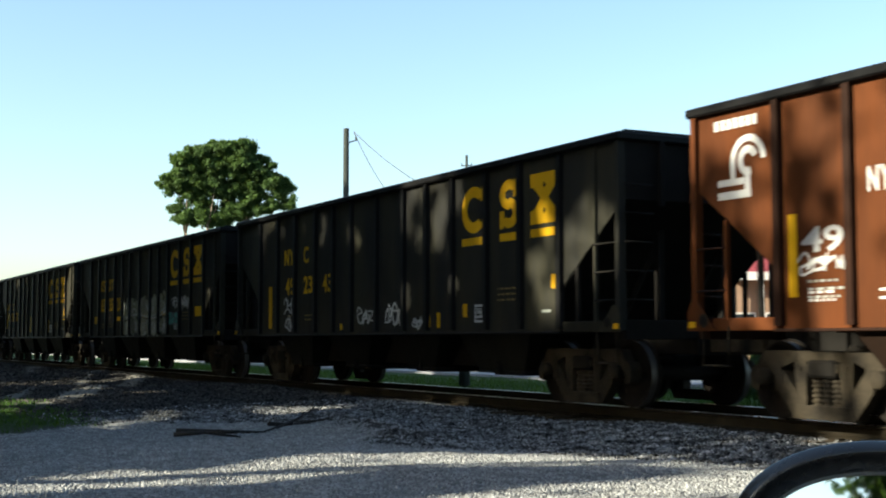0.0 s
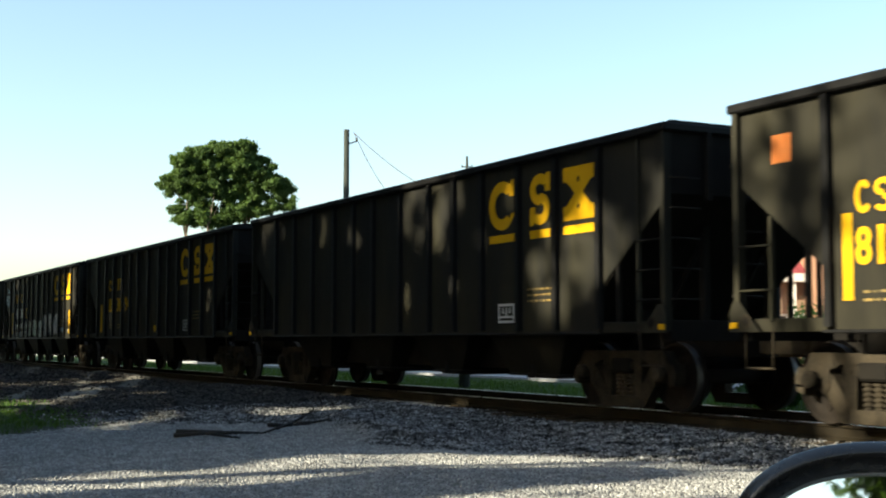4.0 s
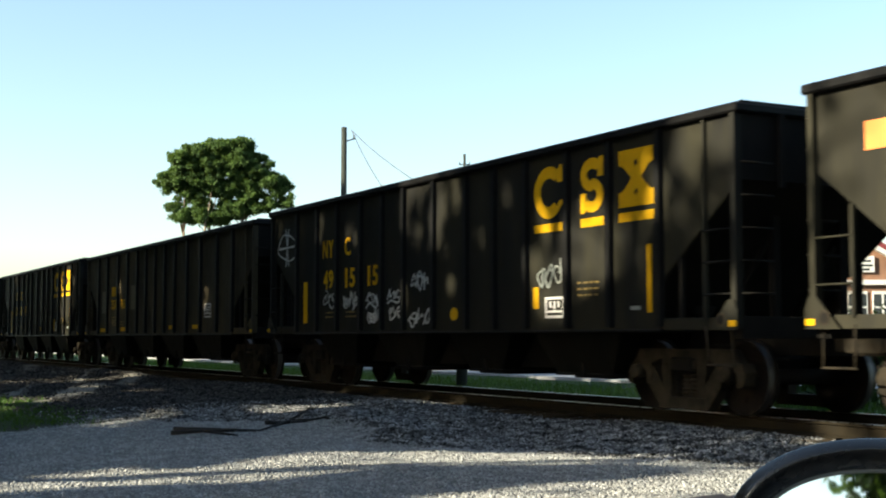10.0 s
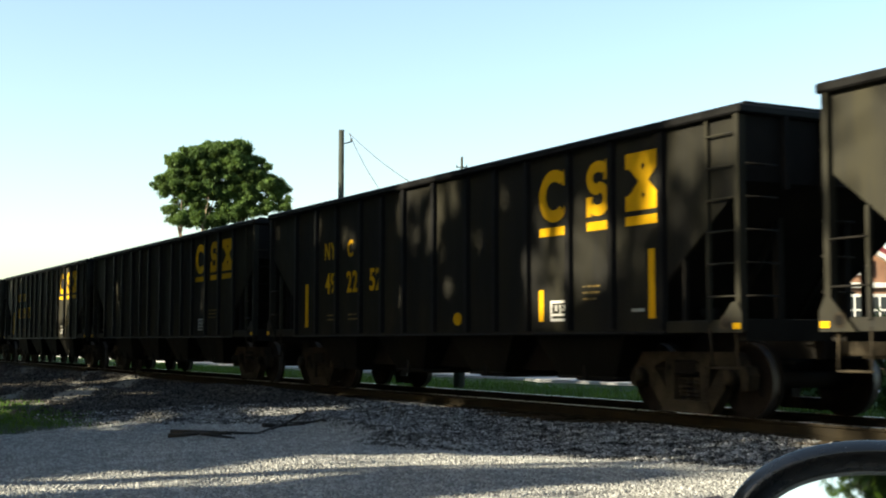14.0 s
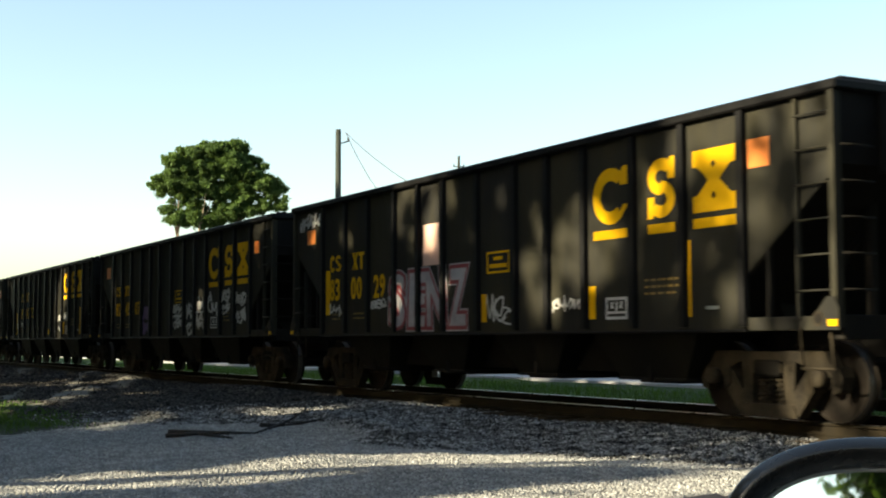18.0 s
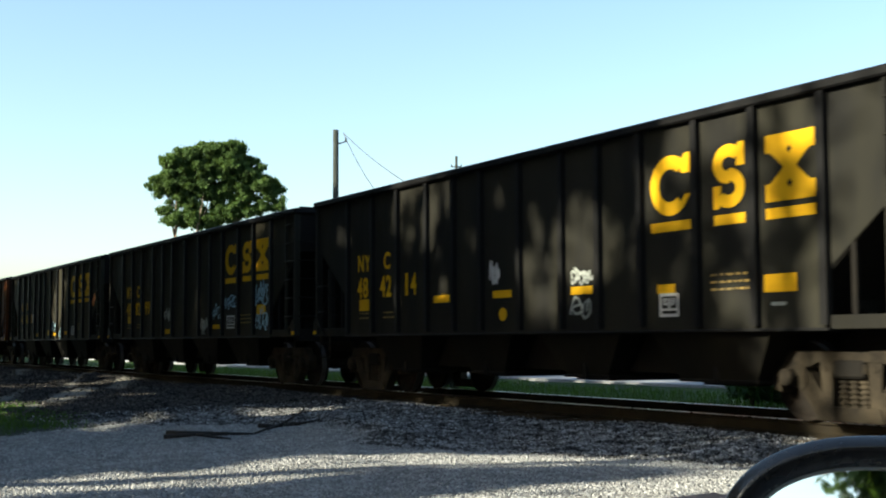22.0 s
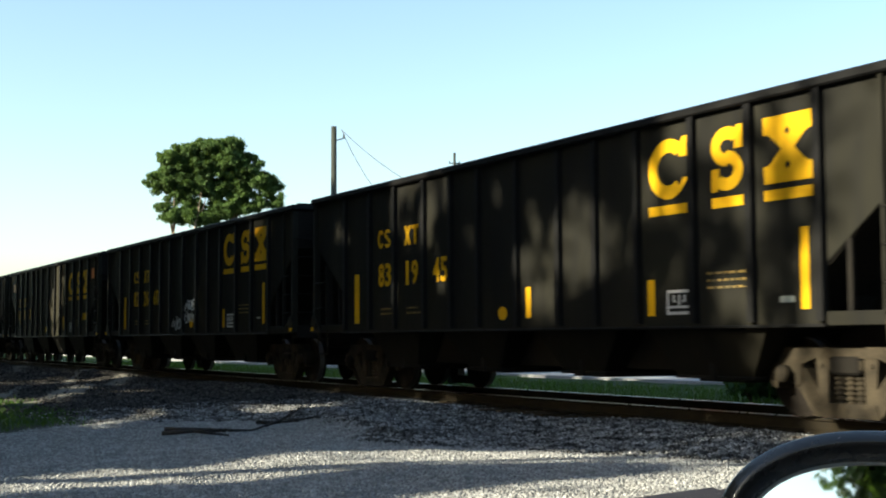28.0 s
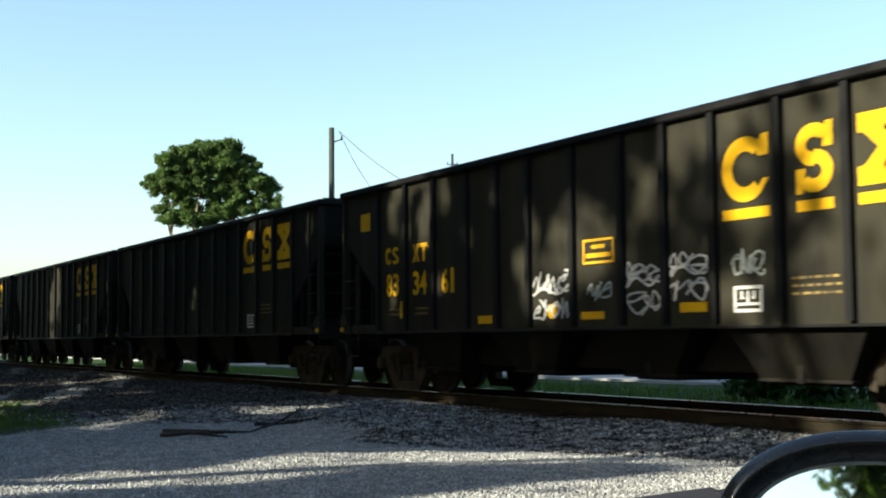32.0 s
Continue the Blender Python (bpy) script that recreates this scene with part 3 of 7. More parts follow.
def crown_mesh(name, centres, radii, n, leaf, mat, seed, flat=1.0, at=None, fuzz=0.25):
    """Leaf tufts spread through several uneven lobes."""
    r = np.random.default_rng(seed)
    k = len(centres)
    w = np.array([q[0] * q[1] * q[2] for q in radii]) ** 0.7
    which = r.choice(k, n, p=w / w.sum())
    d = r.normal(size=(n, 3))
    d /= np.linalg.norm(d, axis=1)[:, None]
    rad = (0.35 + 0.65 * r.random(n) ** 0.6) * (1 + 0.18 * np.sin(5 * d[:, 0] + 3 * d[:, 2] + which))
    c = np.array(centres)[which] + d * rad[:, None] * np.array(radii)[which]
    c += fuzz * leaf * r.normal(size=(n, 3))
    if at is not None:
        ok = outside_gaps(c + np.array(at))
        c, d, n = c[ok], d[ok], int(ok.sum())
    nrm = d + 0.9 * r.normal(size=(n, 3))
    nrm[:, 2] += 0.4
    nrm /= np.linalg.norm(nrm, axis=1)[:, None]
    t = np.cross(nrm, r.normal(size=(n, 3)))
    t /= np.linalg.norm(t, axis=1)[:, None]
    b = np.cross(nrm, t)
    s = leaf * np.exp(0.35 * r.normal(size=n))[:, None]
    v = np.stack([c - t * s, c - b * s * 0.45 * flat, c + t * s, c + b * s * 0.45 * flat + nrm * s * 0.25], 1)
    f = np.concatenate([np.array([[0, 1, 2]]) + 4 * np.arange(n)[:, None], np.array([[0, 2, 3]]) + 4 * np.arange(n)[:, None]])
    return mesh_from(name, v.reshape(-1, 3), f, mat)


def limb(bm, pts, r0, r1, seg=8):
    for i in range(len(pts) - 1):
        a, b = i / (len(pts) - 1), (i + 1) / (len(pts) - 1)
        rod(bm, pts[i], pts[i + 1], r0 + (r1 - r0) * a, seg, r0 + (r1 - r0) * b)


def pine(x, y, h, lobes, seed, n, label, trunk_r=0.25, leaf=0.36):
    """lobes: crown clumps as dx, dy, height, radius, half depth."""
    r = random.Random(seed)
    tree = tagged(new("pine_tree"), label, "tree", "pines beyond the track")
    tree.location = (x, y, -0.4)
    bm = B()
    lean = (r.uniform(-.12, .12), r.uniform(-.3, .3))
    pts = [(lean[0] * (i / 6) ** 2, lean[1] * (i / 6) ** 2, h * 0.66 * i / 6) for i in range(7)]
    limb(bm, pts, trunk_r, 0.07)
    for dx, dy, z, rx, rz in lobes[4::23]:
        z0 = max(h * 0.35, min(z - 0.6 - 0.5 * math.hypot(dx, dy), h * 0.64))
        q = Vector((lean[0] * (z0 / h) ** 2, lean[1] * (z0 / h) ** 2, z0))
        e = Vector((dx, dy, z))
        limb(bm, [q, q.lerp(e, 0.5) + Vector((0, 0, -0.2)), q.lerp(e, 0.9)], 0.04, 0.012, 4)
    part("trunk", bm, M_PINEBARK, tree, "pale brown pine bark")
    part("crown", crown_mesh("crown", [(a, b, c) for a, b, c, _, _ in lobes], [(p, p, q) for *_, p, q in lobes], n, leaf, M_NEEDLE, seed, fuzz=1.1),
         None, tree, "dark green pine needles in rounded clumps")
    return tree


def broadleaf(x, y, h, spread, seed, n, label, low=0.25, leaf=0.3, group="trees behind the lot"):
    r = random.Random(seed)
    tree = tagged(new("broadleaf_tree"), label, "tree", group)
    tree.location = (x, y, -0.4)
    bm = B()
    limb(bm, [(0, 0, 0), (r.uniform(-.45, .45), 0, h * 0.18), (r.uniform(-.3, .3), 0, h * 0.36), (r.uniform(-.5, .5), r.uniform(-.4, .4), h * 0.6), (0, 0, h * 0.85)], (0.07 if 9 < h < 9.5 else h * 0.022) if n > 2000 else 0.08, 0.05)
    cs, rs = [], []
    for i in range(18):
        a, z = i * 2.4, h * (low + (0.95 - low) * ((i + 0.5) / 18))
        f = math.sqrt(max(0.08, 1 - ((2 * (z / h - low) / (0.97 - low) - 0.85) / 1.15) ** 2))
        d = spread * f * r.uniform(0.2, 0.72)
        q = spread * r.uniform(0.28, 0.44) * (0.6 + 0.4 * f)
        cs.append((d * math.cos(a), d * math.sin(a), z))
        rs.append((q, q, q * 0.8))
        limb(bm, [(0, 0, max(h * min(0.2, low * 0.8), z - d * 0.6)), Vector((d * 0.5 * math.cos(a), d * 0.5 * math.sin(a), z - d * 0.15)), cs[-1]], 0.08, 0.02, 5)
    part("trunk", bm, M_BARK, tree)
    part("crown", crown_mesh("crown", cs, rs, n, leaf, M_LEAF, seed, at=(x, y, -0.4)), None, tree, "dense green leaves")
    return tree


# the clump of tall pines beyond the track
DIST = 88.0
PX, PY = -0.954 * DIST, 0.318 * DIST
AX = Vector((0.475, 0.88, 0))      # across the view
PX_M = 26.4                         # units to the metre in the crown's outline below


# the crown's rounded masses, across the view and in height, with their half sizes; the last few are the thin lower boughs
MASSES = [(-88, 325, 34, 26), (-60, 290, 40, 36), (-22, 282, 42, 36), (28, 281, 44, 39), (58, 304, 38, 35), (88, 326, 26, 22), (111, 345, 22, 15), (-46, 330, 40, 32), (34, 336, 28, 28), (2, 300, 36, 34), (-14, 332, 24, 16), (-76, 304, 22, 22),
          (66, 361, 40, 11), (102, 362, 24, 8), (-88, 364, 15, 12), (-54, 391, 46, 9), (-14, 392, 34, 7), (-34, 368, 22, 20), (8, 366, 20, 14), (38, 366, 20, 10), (-66, 352, 16, 14), (60, 346, 22, 14), (4, 346, 20, 14), (-8, 384, 28, 10), (-46, 380, 22, 8), (20, 383, 18, 6), (-28, 257, 24, 9), (26, 250, 24, 8), (4, 260, 28, 12), (-58, 266, 20, 9), (-30, 384, 30, 12), (24, 376, 26, 12), (60, 372, 24, 10), (-70, 378, 22, 10)]
rr = random.Random(8)
STEMS = [(-72, 0.0, 12.9), (-31, 1.2, 13.8), (-24, -0.6, 14.2), (31, 0.5, 13.6), (88, 0.9, 12.4)]
clumps = [[] for _ in STEMS]
weight = [a * b for *_, a, b in MASSES]
while sum(map(len, clumps)) < 1000:
    cu, cv, ru, rv = rr.choices(MASSES, weight)[0]
    w = Vector((rr.gauss(0, 1), rr.gauss(0, 1), rr.gauss(0, 1))).normalized() * rr.uniform(0.35, 0.95)
    u, v, dep = cu + ru * w.x, cv + rv * w.y, min(ru, 30) / PX_M * w.z * 1.2
    k = min(range(5), key=lambda i: abs(STEMS[i][0] - u) + rr.uniform(0, 25))
    clumps[k].append((u, v, dep, rr.uniform(4, 8.5), rr.uniform(2.5, 5.0)))
for k, (off, dep, h) in enumerate(STEMS):
    base = Vector((PX, PY, 0)) + AX * (off / PX_M) + Vector((-0.88, 0.475, 0)) * dep
    lb = []
    for u, v, far, p, q in clumps[k]:
        a, b = (u - off) / PX_M, far - dep
        lb.append((AX.x * a - 0.88 * b, AX.y * a + 0.475 * b, 1.32 + (602 - v) / PX_M, p / PX_M, q / PX_M))
    pine(base.x, base.y, h, lb, 20 + k, 215 * len(lb), "tall pine with a bare trunk and a rounded dark green crown", leaf=0.075, trunk_r=0.15)

# trees added out of direct view, whose shade falls on the train and lot
for k, (x, y, h, sp, n, low) in enumerate([
    (-19.2, -10, 17, 5.2, 36000, 0.16), (-26.5, -10, 18, 5.4, 11000, 0.16), (-33.4, -10, 18, 5.3, 11000, 0.16), (-44.6, -10, 18, 5.6, 11000, 0.15), (-54, -9, 16, 6.3, 10000, 0.15), (-65, -8, 17, 6.8, 10000, 0.14), (-78, -8, 18, 7.5, 10000, 0.12),
    (-23, -4, 25, 5.0, 60000, 0.1), (-30.5, -3.5, 25, 5.4, 18000, 0.06), (-38, -2.5, 20, 5.0, 13000, 0.06), (-45.5, -2.5, 20, 5.2, 13000, 0.06), (-54, -1.5, 18, 6, 13000, 0.06), (-61, -3.5, 22, 5.5, 11000, 0.15), (-68, 0, 19, 6.5, 13000, 0.06),
    (-16.2, -11, 16, 2.7, 5200, 0.56), (-13.2, -10, 15, 2.5, 2500, 0.54), (-10.0, -12, 16.5, 2.8, 700, 0.66), (-20.3, -10, 9.3, 2.7, 13000, 0.36), (-17.6, -10, 9.3, 2.7, 13000, 0.36), (-14.9, -10, 9.2, 2.7, 13000, 0.36), (-12.2, -10, 9.3, 2.7, 13000, 0.36), (-9.5, -10, 9.2, 2.7, 13000, 0.36), (-6.8, -10, 9.2, 2.7, 13000, 0.36), (23.3, -13.0, 12.5, 4.0, 28000, 0.2),
    # unseen trees added around the camera only to block sky light
    (13, 5, 18, 4.5, 8000, 0.1), (16, 20, 18, 5.5, 9000, 0.1), (6.5, -13, 20, 4.5, 8000, 0.1), (3, -17, 19, 6, 9000, 0.1), (11, -24, 20, 6.5, 9000, 0.1), (28, 3, 19, 6.5, 9000, 0.1), (22, 14, 18, 6, 9000, 0.1), (0, -30, 21, 7, 8000, 0.1)]):
    broadleaf(x, y, h, sp, 50 + k, n, "tall leafy broadleaf tree added out of direct view", low=low, leaf=0.13 if x == 23.3 else (0.15 if 9 < h < 9.5 or 14.9 < h < 16.6 and x > -17 or n > 30000 else 0.3))

# utility poles and wires
def utility_pole(dirx, diry, depth, top, r, arm, label):
    x, y = dirx * depth, diry * depth
    p = tagged(new("utility_pole"), label, "utility pole", "poles along the road")
    p.location = (x, y, -0.45)
    bm = B()
    rod(bm, (0, 0, 0), (0, 0, top + 0.45), r * 1.25, 12, r)
    part("pole", bm, M_POLE, p)
    bm = B()
    if arm:
        rod(bm, (-0.2, -0.4, top - 0.4), (0.2, 0.4, top - 0.4), 0.05, 6)
        part("crossarm", bm, M_POLE, p)
        for s in (-0.9, 0, 0.9):
            part("insulator", rod(B(), (0.2 * s, 0.4 * s, top - 0.38), (0.2 * s, 0.4 * s, top - 0.2), 0.04, 8), M_POLE, p)
    else:
        rod(bm, (0, 0, top - 0.25), (0.3, 0.45, top - 0.1), 0.03, 6)
        part("bracket", bm, M_STEEL, p)
        part("insulator", rod(B(), (0.27, 0.4, top - 0.14), (0.27, 0.4, top + 0.06), 0.05, 8), M_POLE, p)
    return Vector((x, y, top))


D1 = 62.0
top1 = utility_pole(-0.9101, 0.3993, D1, 0.92 + 0.1622 * D1, 0.13, False, "weathered wooden utility pole beyond the train")
D2 = 105.0
top2 = utility_pole(-0.868, 0.4816, D2, 0.92 + 0.1418 * D2, 0.1, True, "distant wooden utility pole with a crossarm")
for k, (end, sag) in enumerate([((-38.5, 23.0, 5.0), 0.55), ((-44.2, 22.9, 5.2), 0.75)]):
    bm = B()
    a, b = top1 + Vector((0.2, 0.3, -0.15)), Vector(end)
    pts = [a.lerp(b, i / 16) - Vector((0, 0, sag * 4 * (i / 16) * (1 - i / 16))) for i in range(17)]
    side = (b - a).cross(Vector((0, 0, 1))).normalized() * 0.018
    rings = [[bm.verts.new(p + side * math.cos(q) + Vector((0, 0, 0.018 * math.sin(q)))) for q in (0.3, 1.56, 2.8, 4.1, 5.3)] for p in pts]
    for r0, r1 in zip(rings, rings[1:]):
        for i in range(5):
            bm.faces.new((r0[i], r0[(i + 1) % 5], r1[(i + 1) % 5], r1[i]))
    tagged(part("overhead_wire", bm, M_WIRE), "thin dark overhead wire slung from a pole", "wire", "overhead wires")


# ---------------------------------------------------------------- beyond the track on the right
FWD, RGT = Vector((-0.88, 0.475, 0)), Vector((0.475, 0.88, 0))
M_BRICK = material("orange_brick", (0.24, 0.125, 0.075), rough=0.9, second=(0.15, 0.075, 0.045), scale=2, grain=14, amount=0.6, bump=0.3)
M_CREAM = material("cream_siding", (0.28, 0.18, 0.12), rough=0.8, second=(0.19, 0.12, 0.08), scale=1, grain=12, amount=0.4, bump=0.1)
M_ROOF = material("red_metal_roof", (0.2, 0.03, 0.035), rough=0.7, second=(0.14, 0.022, 0.026), scale=1, grain=10, amount=0.5, bump=0.1)
M_TRIM = material("white_trim_paint", (0.62, 0.6, 0.57), rough=0.6, second=(0.4, 0.38, 0.36), scale=2, grain=20, amount=0.3, bump=0.0)
M_GLASS = material("dark_window_glass", (0.03, 0.035, 0.04), rough=0.1, amount=0.2, bump=0.0)


def turned(p):
    """Pose at a point so many metres ahead and to the right, squared up to the view."""
    return Matrix.Translation(FWD * p[0] + RGT * p[1] + Vector((0, 0, p[2]))) @ Matrix.Rotation(radians(61.6), 4, "Z")


def shop():
    b = tagged(new("shop_building"), "cream single-storey building with a red metal roof", "building")
    b.matrix_basis = turned((58, 15.0, -0.45))
    W, H, Dp = 2.9, 4.35, 8.0
    part("wall", box(B(), -W, W, 0, Dp, 0, H), M_CREAM, b, "cream wall")
    bm = prism(B(), [(-W - 0.5, H), (W + 0.5, H), (W - 0.6, H + 1.15), (-W + 0.6, H + 1.15)], -0.6, Dp + 0.5)
    for v in bm.verts:
        if v.co.z > H + 1:
            v.co.y = 2.2 if v.co.y < 2 else Dp - 2
    roof = part("roof", bm, M_ROOF, b, "red metal hip roof")
    for i in range(15):
        x = -W + 0.62 + i * (2 * W - 1.24) / 14
        bm = B()
        rod(bm, (x * 1.2, -0.6, H + 0.02), (x, 2.2, H + 1.16), 0.02, 4)
        part("seam", bm, M_ROOF, roof)
    part("fascia", box(B(), -W - 0.52, W + 0.52, -0.64, -0.604, H - 0.34, H + 0.03), M_TRIM, b, "white fascia board")
    for i, x in enumerate((-2.7, -1.3, 0.1, 1.5, 2.7)):
        part("porch_post", box(B(), x - 0.07, x + 0.07, -0.55, -0.41, 0, H - 0.01), M_TRIM, b)
    for x in (-2.0, -0.6, 0.8, 2.1):
        w = part("window", box(B(), x - 0.5, x + 0.5, -0.03, 0.0, 1.0, 2.6), M_TRIM, b, "white-framed window")
        part("pane", box(B(), x - 0.42, x - 0.03, -0.04, -0.031, 1.08, 2.52), M_GLASS, w)
        part("pane", box(B(), x + 0.03, x + 0.42, -0.04, -0.031, 1.08, 2.52), M_GLASS, w)


def gable_house():
    b = tagged(new("brick_house"), "orange brick gabled building with white trim and a white sign", "building")
    b.matrix_basis = turned((52, 16.2, -0.45))
    Dp = 9.0
    side = [(-0.5, 0), (3.3, 0), (3.3, 3.6), (0, 5.6), (-0.5, 5.3)]
    part("wall", prism(B(), side, 0, Dp), M_BRICK, b, "orange brick gable wall")
    part("roof", prism(B(), [(-0.05, 5.72), (0, 5.86), (3.6, 3.62), (3.6, 3.44), (0, 5.62)], -0.3, Dp + 0.2), M_ROOF, b, "dark red metal roof")
    part("rake_board", prism(B(), [(0, 5.61), (3.6, 3.43), (3.6, 3.24), (0, 5.4)], -0.29, -0.005), M_TRIM, b, "white rake board")
    sign = part("sign_board", box(B(), -0.25, 0.75, -0.09, -0.002, 4.05, 4.7, 0.01), M_TRIM, b, "white sign board with unreadable dark lettering")
    for z, w in ((4.5, 0.36), (4.32, 0.42), (4.16, 0.3)):
        part("sign_print", box(B(), 0.25 - w, 0.25 + w, -0.096, -0.091, z - 0.04, z + 0.04), M_GLASS, sign)
    for x, z0, z1, w in ((0.05, 1.5, 3.3, 0.4), (1.05, 1.5, 3.3, 0.4), (2.5, 1.2, 2.9, 0.42)):
        f = part("window", box(B(), x - w, x + w, -0.05, -0.002, z0, z1), M_TRIM, b, "white-framed window")
        for sx in (-1, 1):
            for k in range(3):
                h = (z1 - z0 - 0.12) / 3
                part("pane", box(B(), x + sx * w * 0.5 - w * 0.38, x + sx * w * 0.5 + w * 0.38, -0.058, -0.051, z0 + 0.08 + k * h, z0 + k * h + h), M_GLASS, f)
    part("cornice", box(B(), -0.5, 1.6, -0.14, -0.002, 3.55, 3.75), M_TRIM, b)


shop()
gable_house()

# low white paling by the road
fence = tagged(new("white_fence"), "low white paling fence by the road", "fence")
fence.matrix_basis = turned((47, 13.6, -0.45))
for i in range(16):
    part("paling", box(B(), i * 0.16, i * 0.16 + 0.09, 0, 0.03, 0.0, 0.86), M_TRIM, fence)
for z in (0.3, 0.66):
    part("rail_bar", box(B(), -0.05, 2.6, 0.032, 0.06, z, z + 0.08), M_TRIM, fence)

# shrubs beyond the track, dark in the shade of the cars
for k, (d, r, h, sp) in enumerate([(27, 6.4, 0.9, 0.9), (26, 7.6, 1.0, 1.0), (25.5, 8.9, 1.0, 1.1), (38, 9.3, 1.4, 1.2), (48, 12.0, 2.6, 1.1), (49, 13.4, 3.0, 1.0), (48.5, 14.6, 2.6, 0.8), (46, 15.2, 2.5, 0.8), (45, 16.1, 2.0, 0.7), (46, 17.2, 2.3, 0.8)]):
    p = FWD * d + RGT * r
    sh = tagged(new("shrub"), "low dark green shrub beyond the track", "shrub", "shrubs beyond the track")
    sh.location = (p.x, p.y, -0.45)
    rr = random.Random(k)
    cs = [(rr.uniform(-.6, .6) * sp, rr.uniform(-.5, .5) * sp, h * rr.uniform(0.3, 0.7)) for _ in range(7)]
    bm = B()
    for c in cs:
        limb(bm, [(0, 0, 0), c], 0.03, 0.01, 5)
    part("stem", bm, M_BARK, sh)
    part("leaves", crown_mesh("leaves", cs, [(sp * 0.45, sp * 0.45, h * 0.35)] * 7, 1500, 0.08, M_LEAF, 90 + k), None, sh)

# short post beyond the track
post = tagged(new("wooden_post"), "short dark wooden post beyond the track", "post")
post.location = (*(FWD * 36.5 + RGT * 0.35).xy, -0.5)
part("shaft", rod(B(), (0, 0, 0), (0, 0, 1.9), 0.16, 10, 0.15), M_POLE, post)
part("cap", rod(B(), (0, 0, 1.9), (0, 0, 1.96), 0.17, 10), M_STEEL, post)

M_DEADWOOD = material("dark_dead_wood", (0.008, 0.0065, 0.0055), rough=0.95, second=(0.018, 0.014, 0.011), scale=3, grain=20, amount=0.6, bump=0.5)
# fallen branches at the edge of the lot
for k, pts in enumerate([[(-16.5, 4.85), (-16.3, 5.2), (-16.1, 5.6)], [(-16.9, 5.0), (-16.6, 5.5), (-16.6, 6.1), (-17.6, 6.9), (-18.6, 7.6)], [(-17.2, 6.4), (-17.6, 6.9), (-17.4, 7.4)], [(-18.4, 7.4), (-19.4, 7.9), (-20.2, 8.3)]]):
    bm = B()
    ps = [(x, y, float(ground_z(np.array(x), np.array(y))) + 0.03 + 0.03 * math.sin(i * 2 + k)) for i, (x, y) in enumerate(pts)]
    limb(bm, ps, 0.032, 0.014, 7)
    for i, p in enumerate(ps[1:]):
        rod(bm, p, (p[0] + 0.3, p[1] + 0.15 * (-1) ** i, p[2] + 0.03), 0.014, 5, 0.006)
    tagged(part("fallen_branch", bm, M_DEADWOOD), "dark fallen branch lying on the gravel edge", "branch", "fallen branches")


# ---------------------------------------------------------------- the car's side mirror by the camera
M_PLASTIC = material("black_mirror_plastic", (0.0055, 0.0055, 0.006), rough=0.24, second=(0.009, 0.009, 0.0095), scale=4, grain=80, amount=0.4, bump=0.05, depth=0.001)
M_DOOR = material("grey_door_paint", (0.075, 0.07, 0.085), rough=0.35, second=(0.06, 0.056, 0.07), scale=4, grain=60, amount=0.3, bump=0.0)
M_RIM = material("grey_mirror_rim", (0.2, 0.2, 0.2), rough=0.3, second=(0.14, 0.14, 0.14), scale=4, grain=60, amount=0.3, bump=0.0)
M_MIRROR = bpy.data.materials.new("mirror_glass")
M_MIRROR.use_nodes = True
mb = M_MIRROR.node_tree.nodes["Principled BSDF"]
mb.inputs["Metallic"].default_value, mb.inputs["Roughness"].default_value, mb.inputs["Base Color"].default_value = 1.0, 0.02, (0.85, 0.87, 0.87, 1)


def oval(n, a, b, power, grow=0.0):
    out = []
    for i in range(n):
        t = 2 * math.pi * i / n
        c, s = math.cos(t), math.sin(t)
        out.append(((a + grow) * math.copysign(abs(c) ** (2 / power), c), (b + grow) * math.copysign(abs(s) ** (2 / power), s)))
    return out


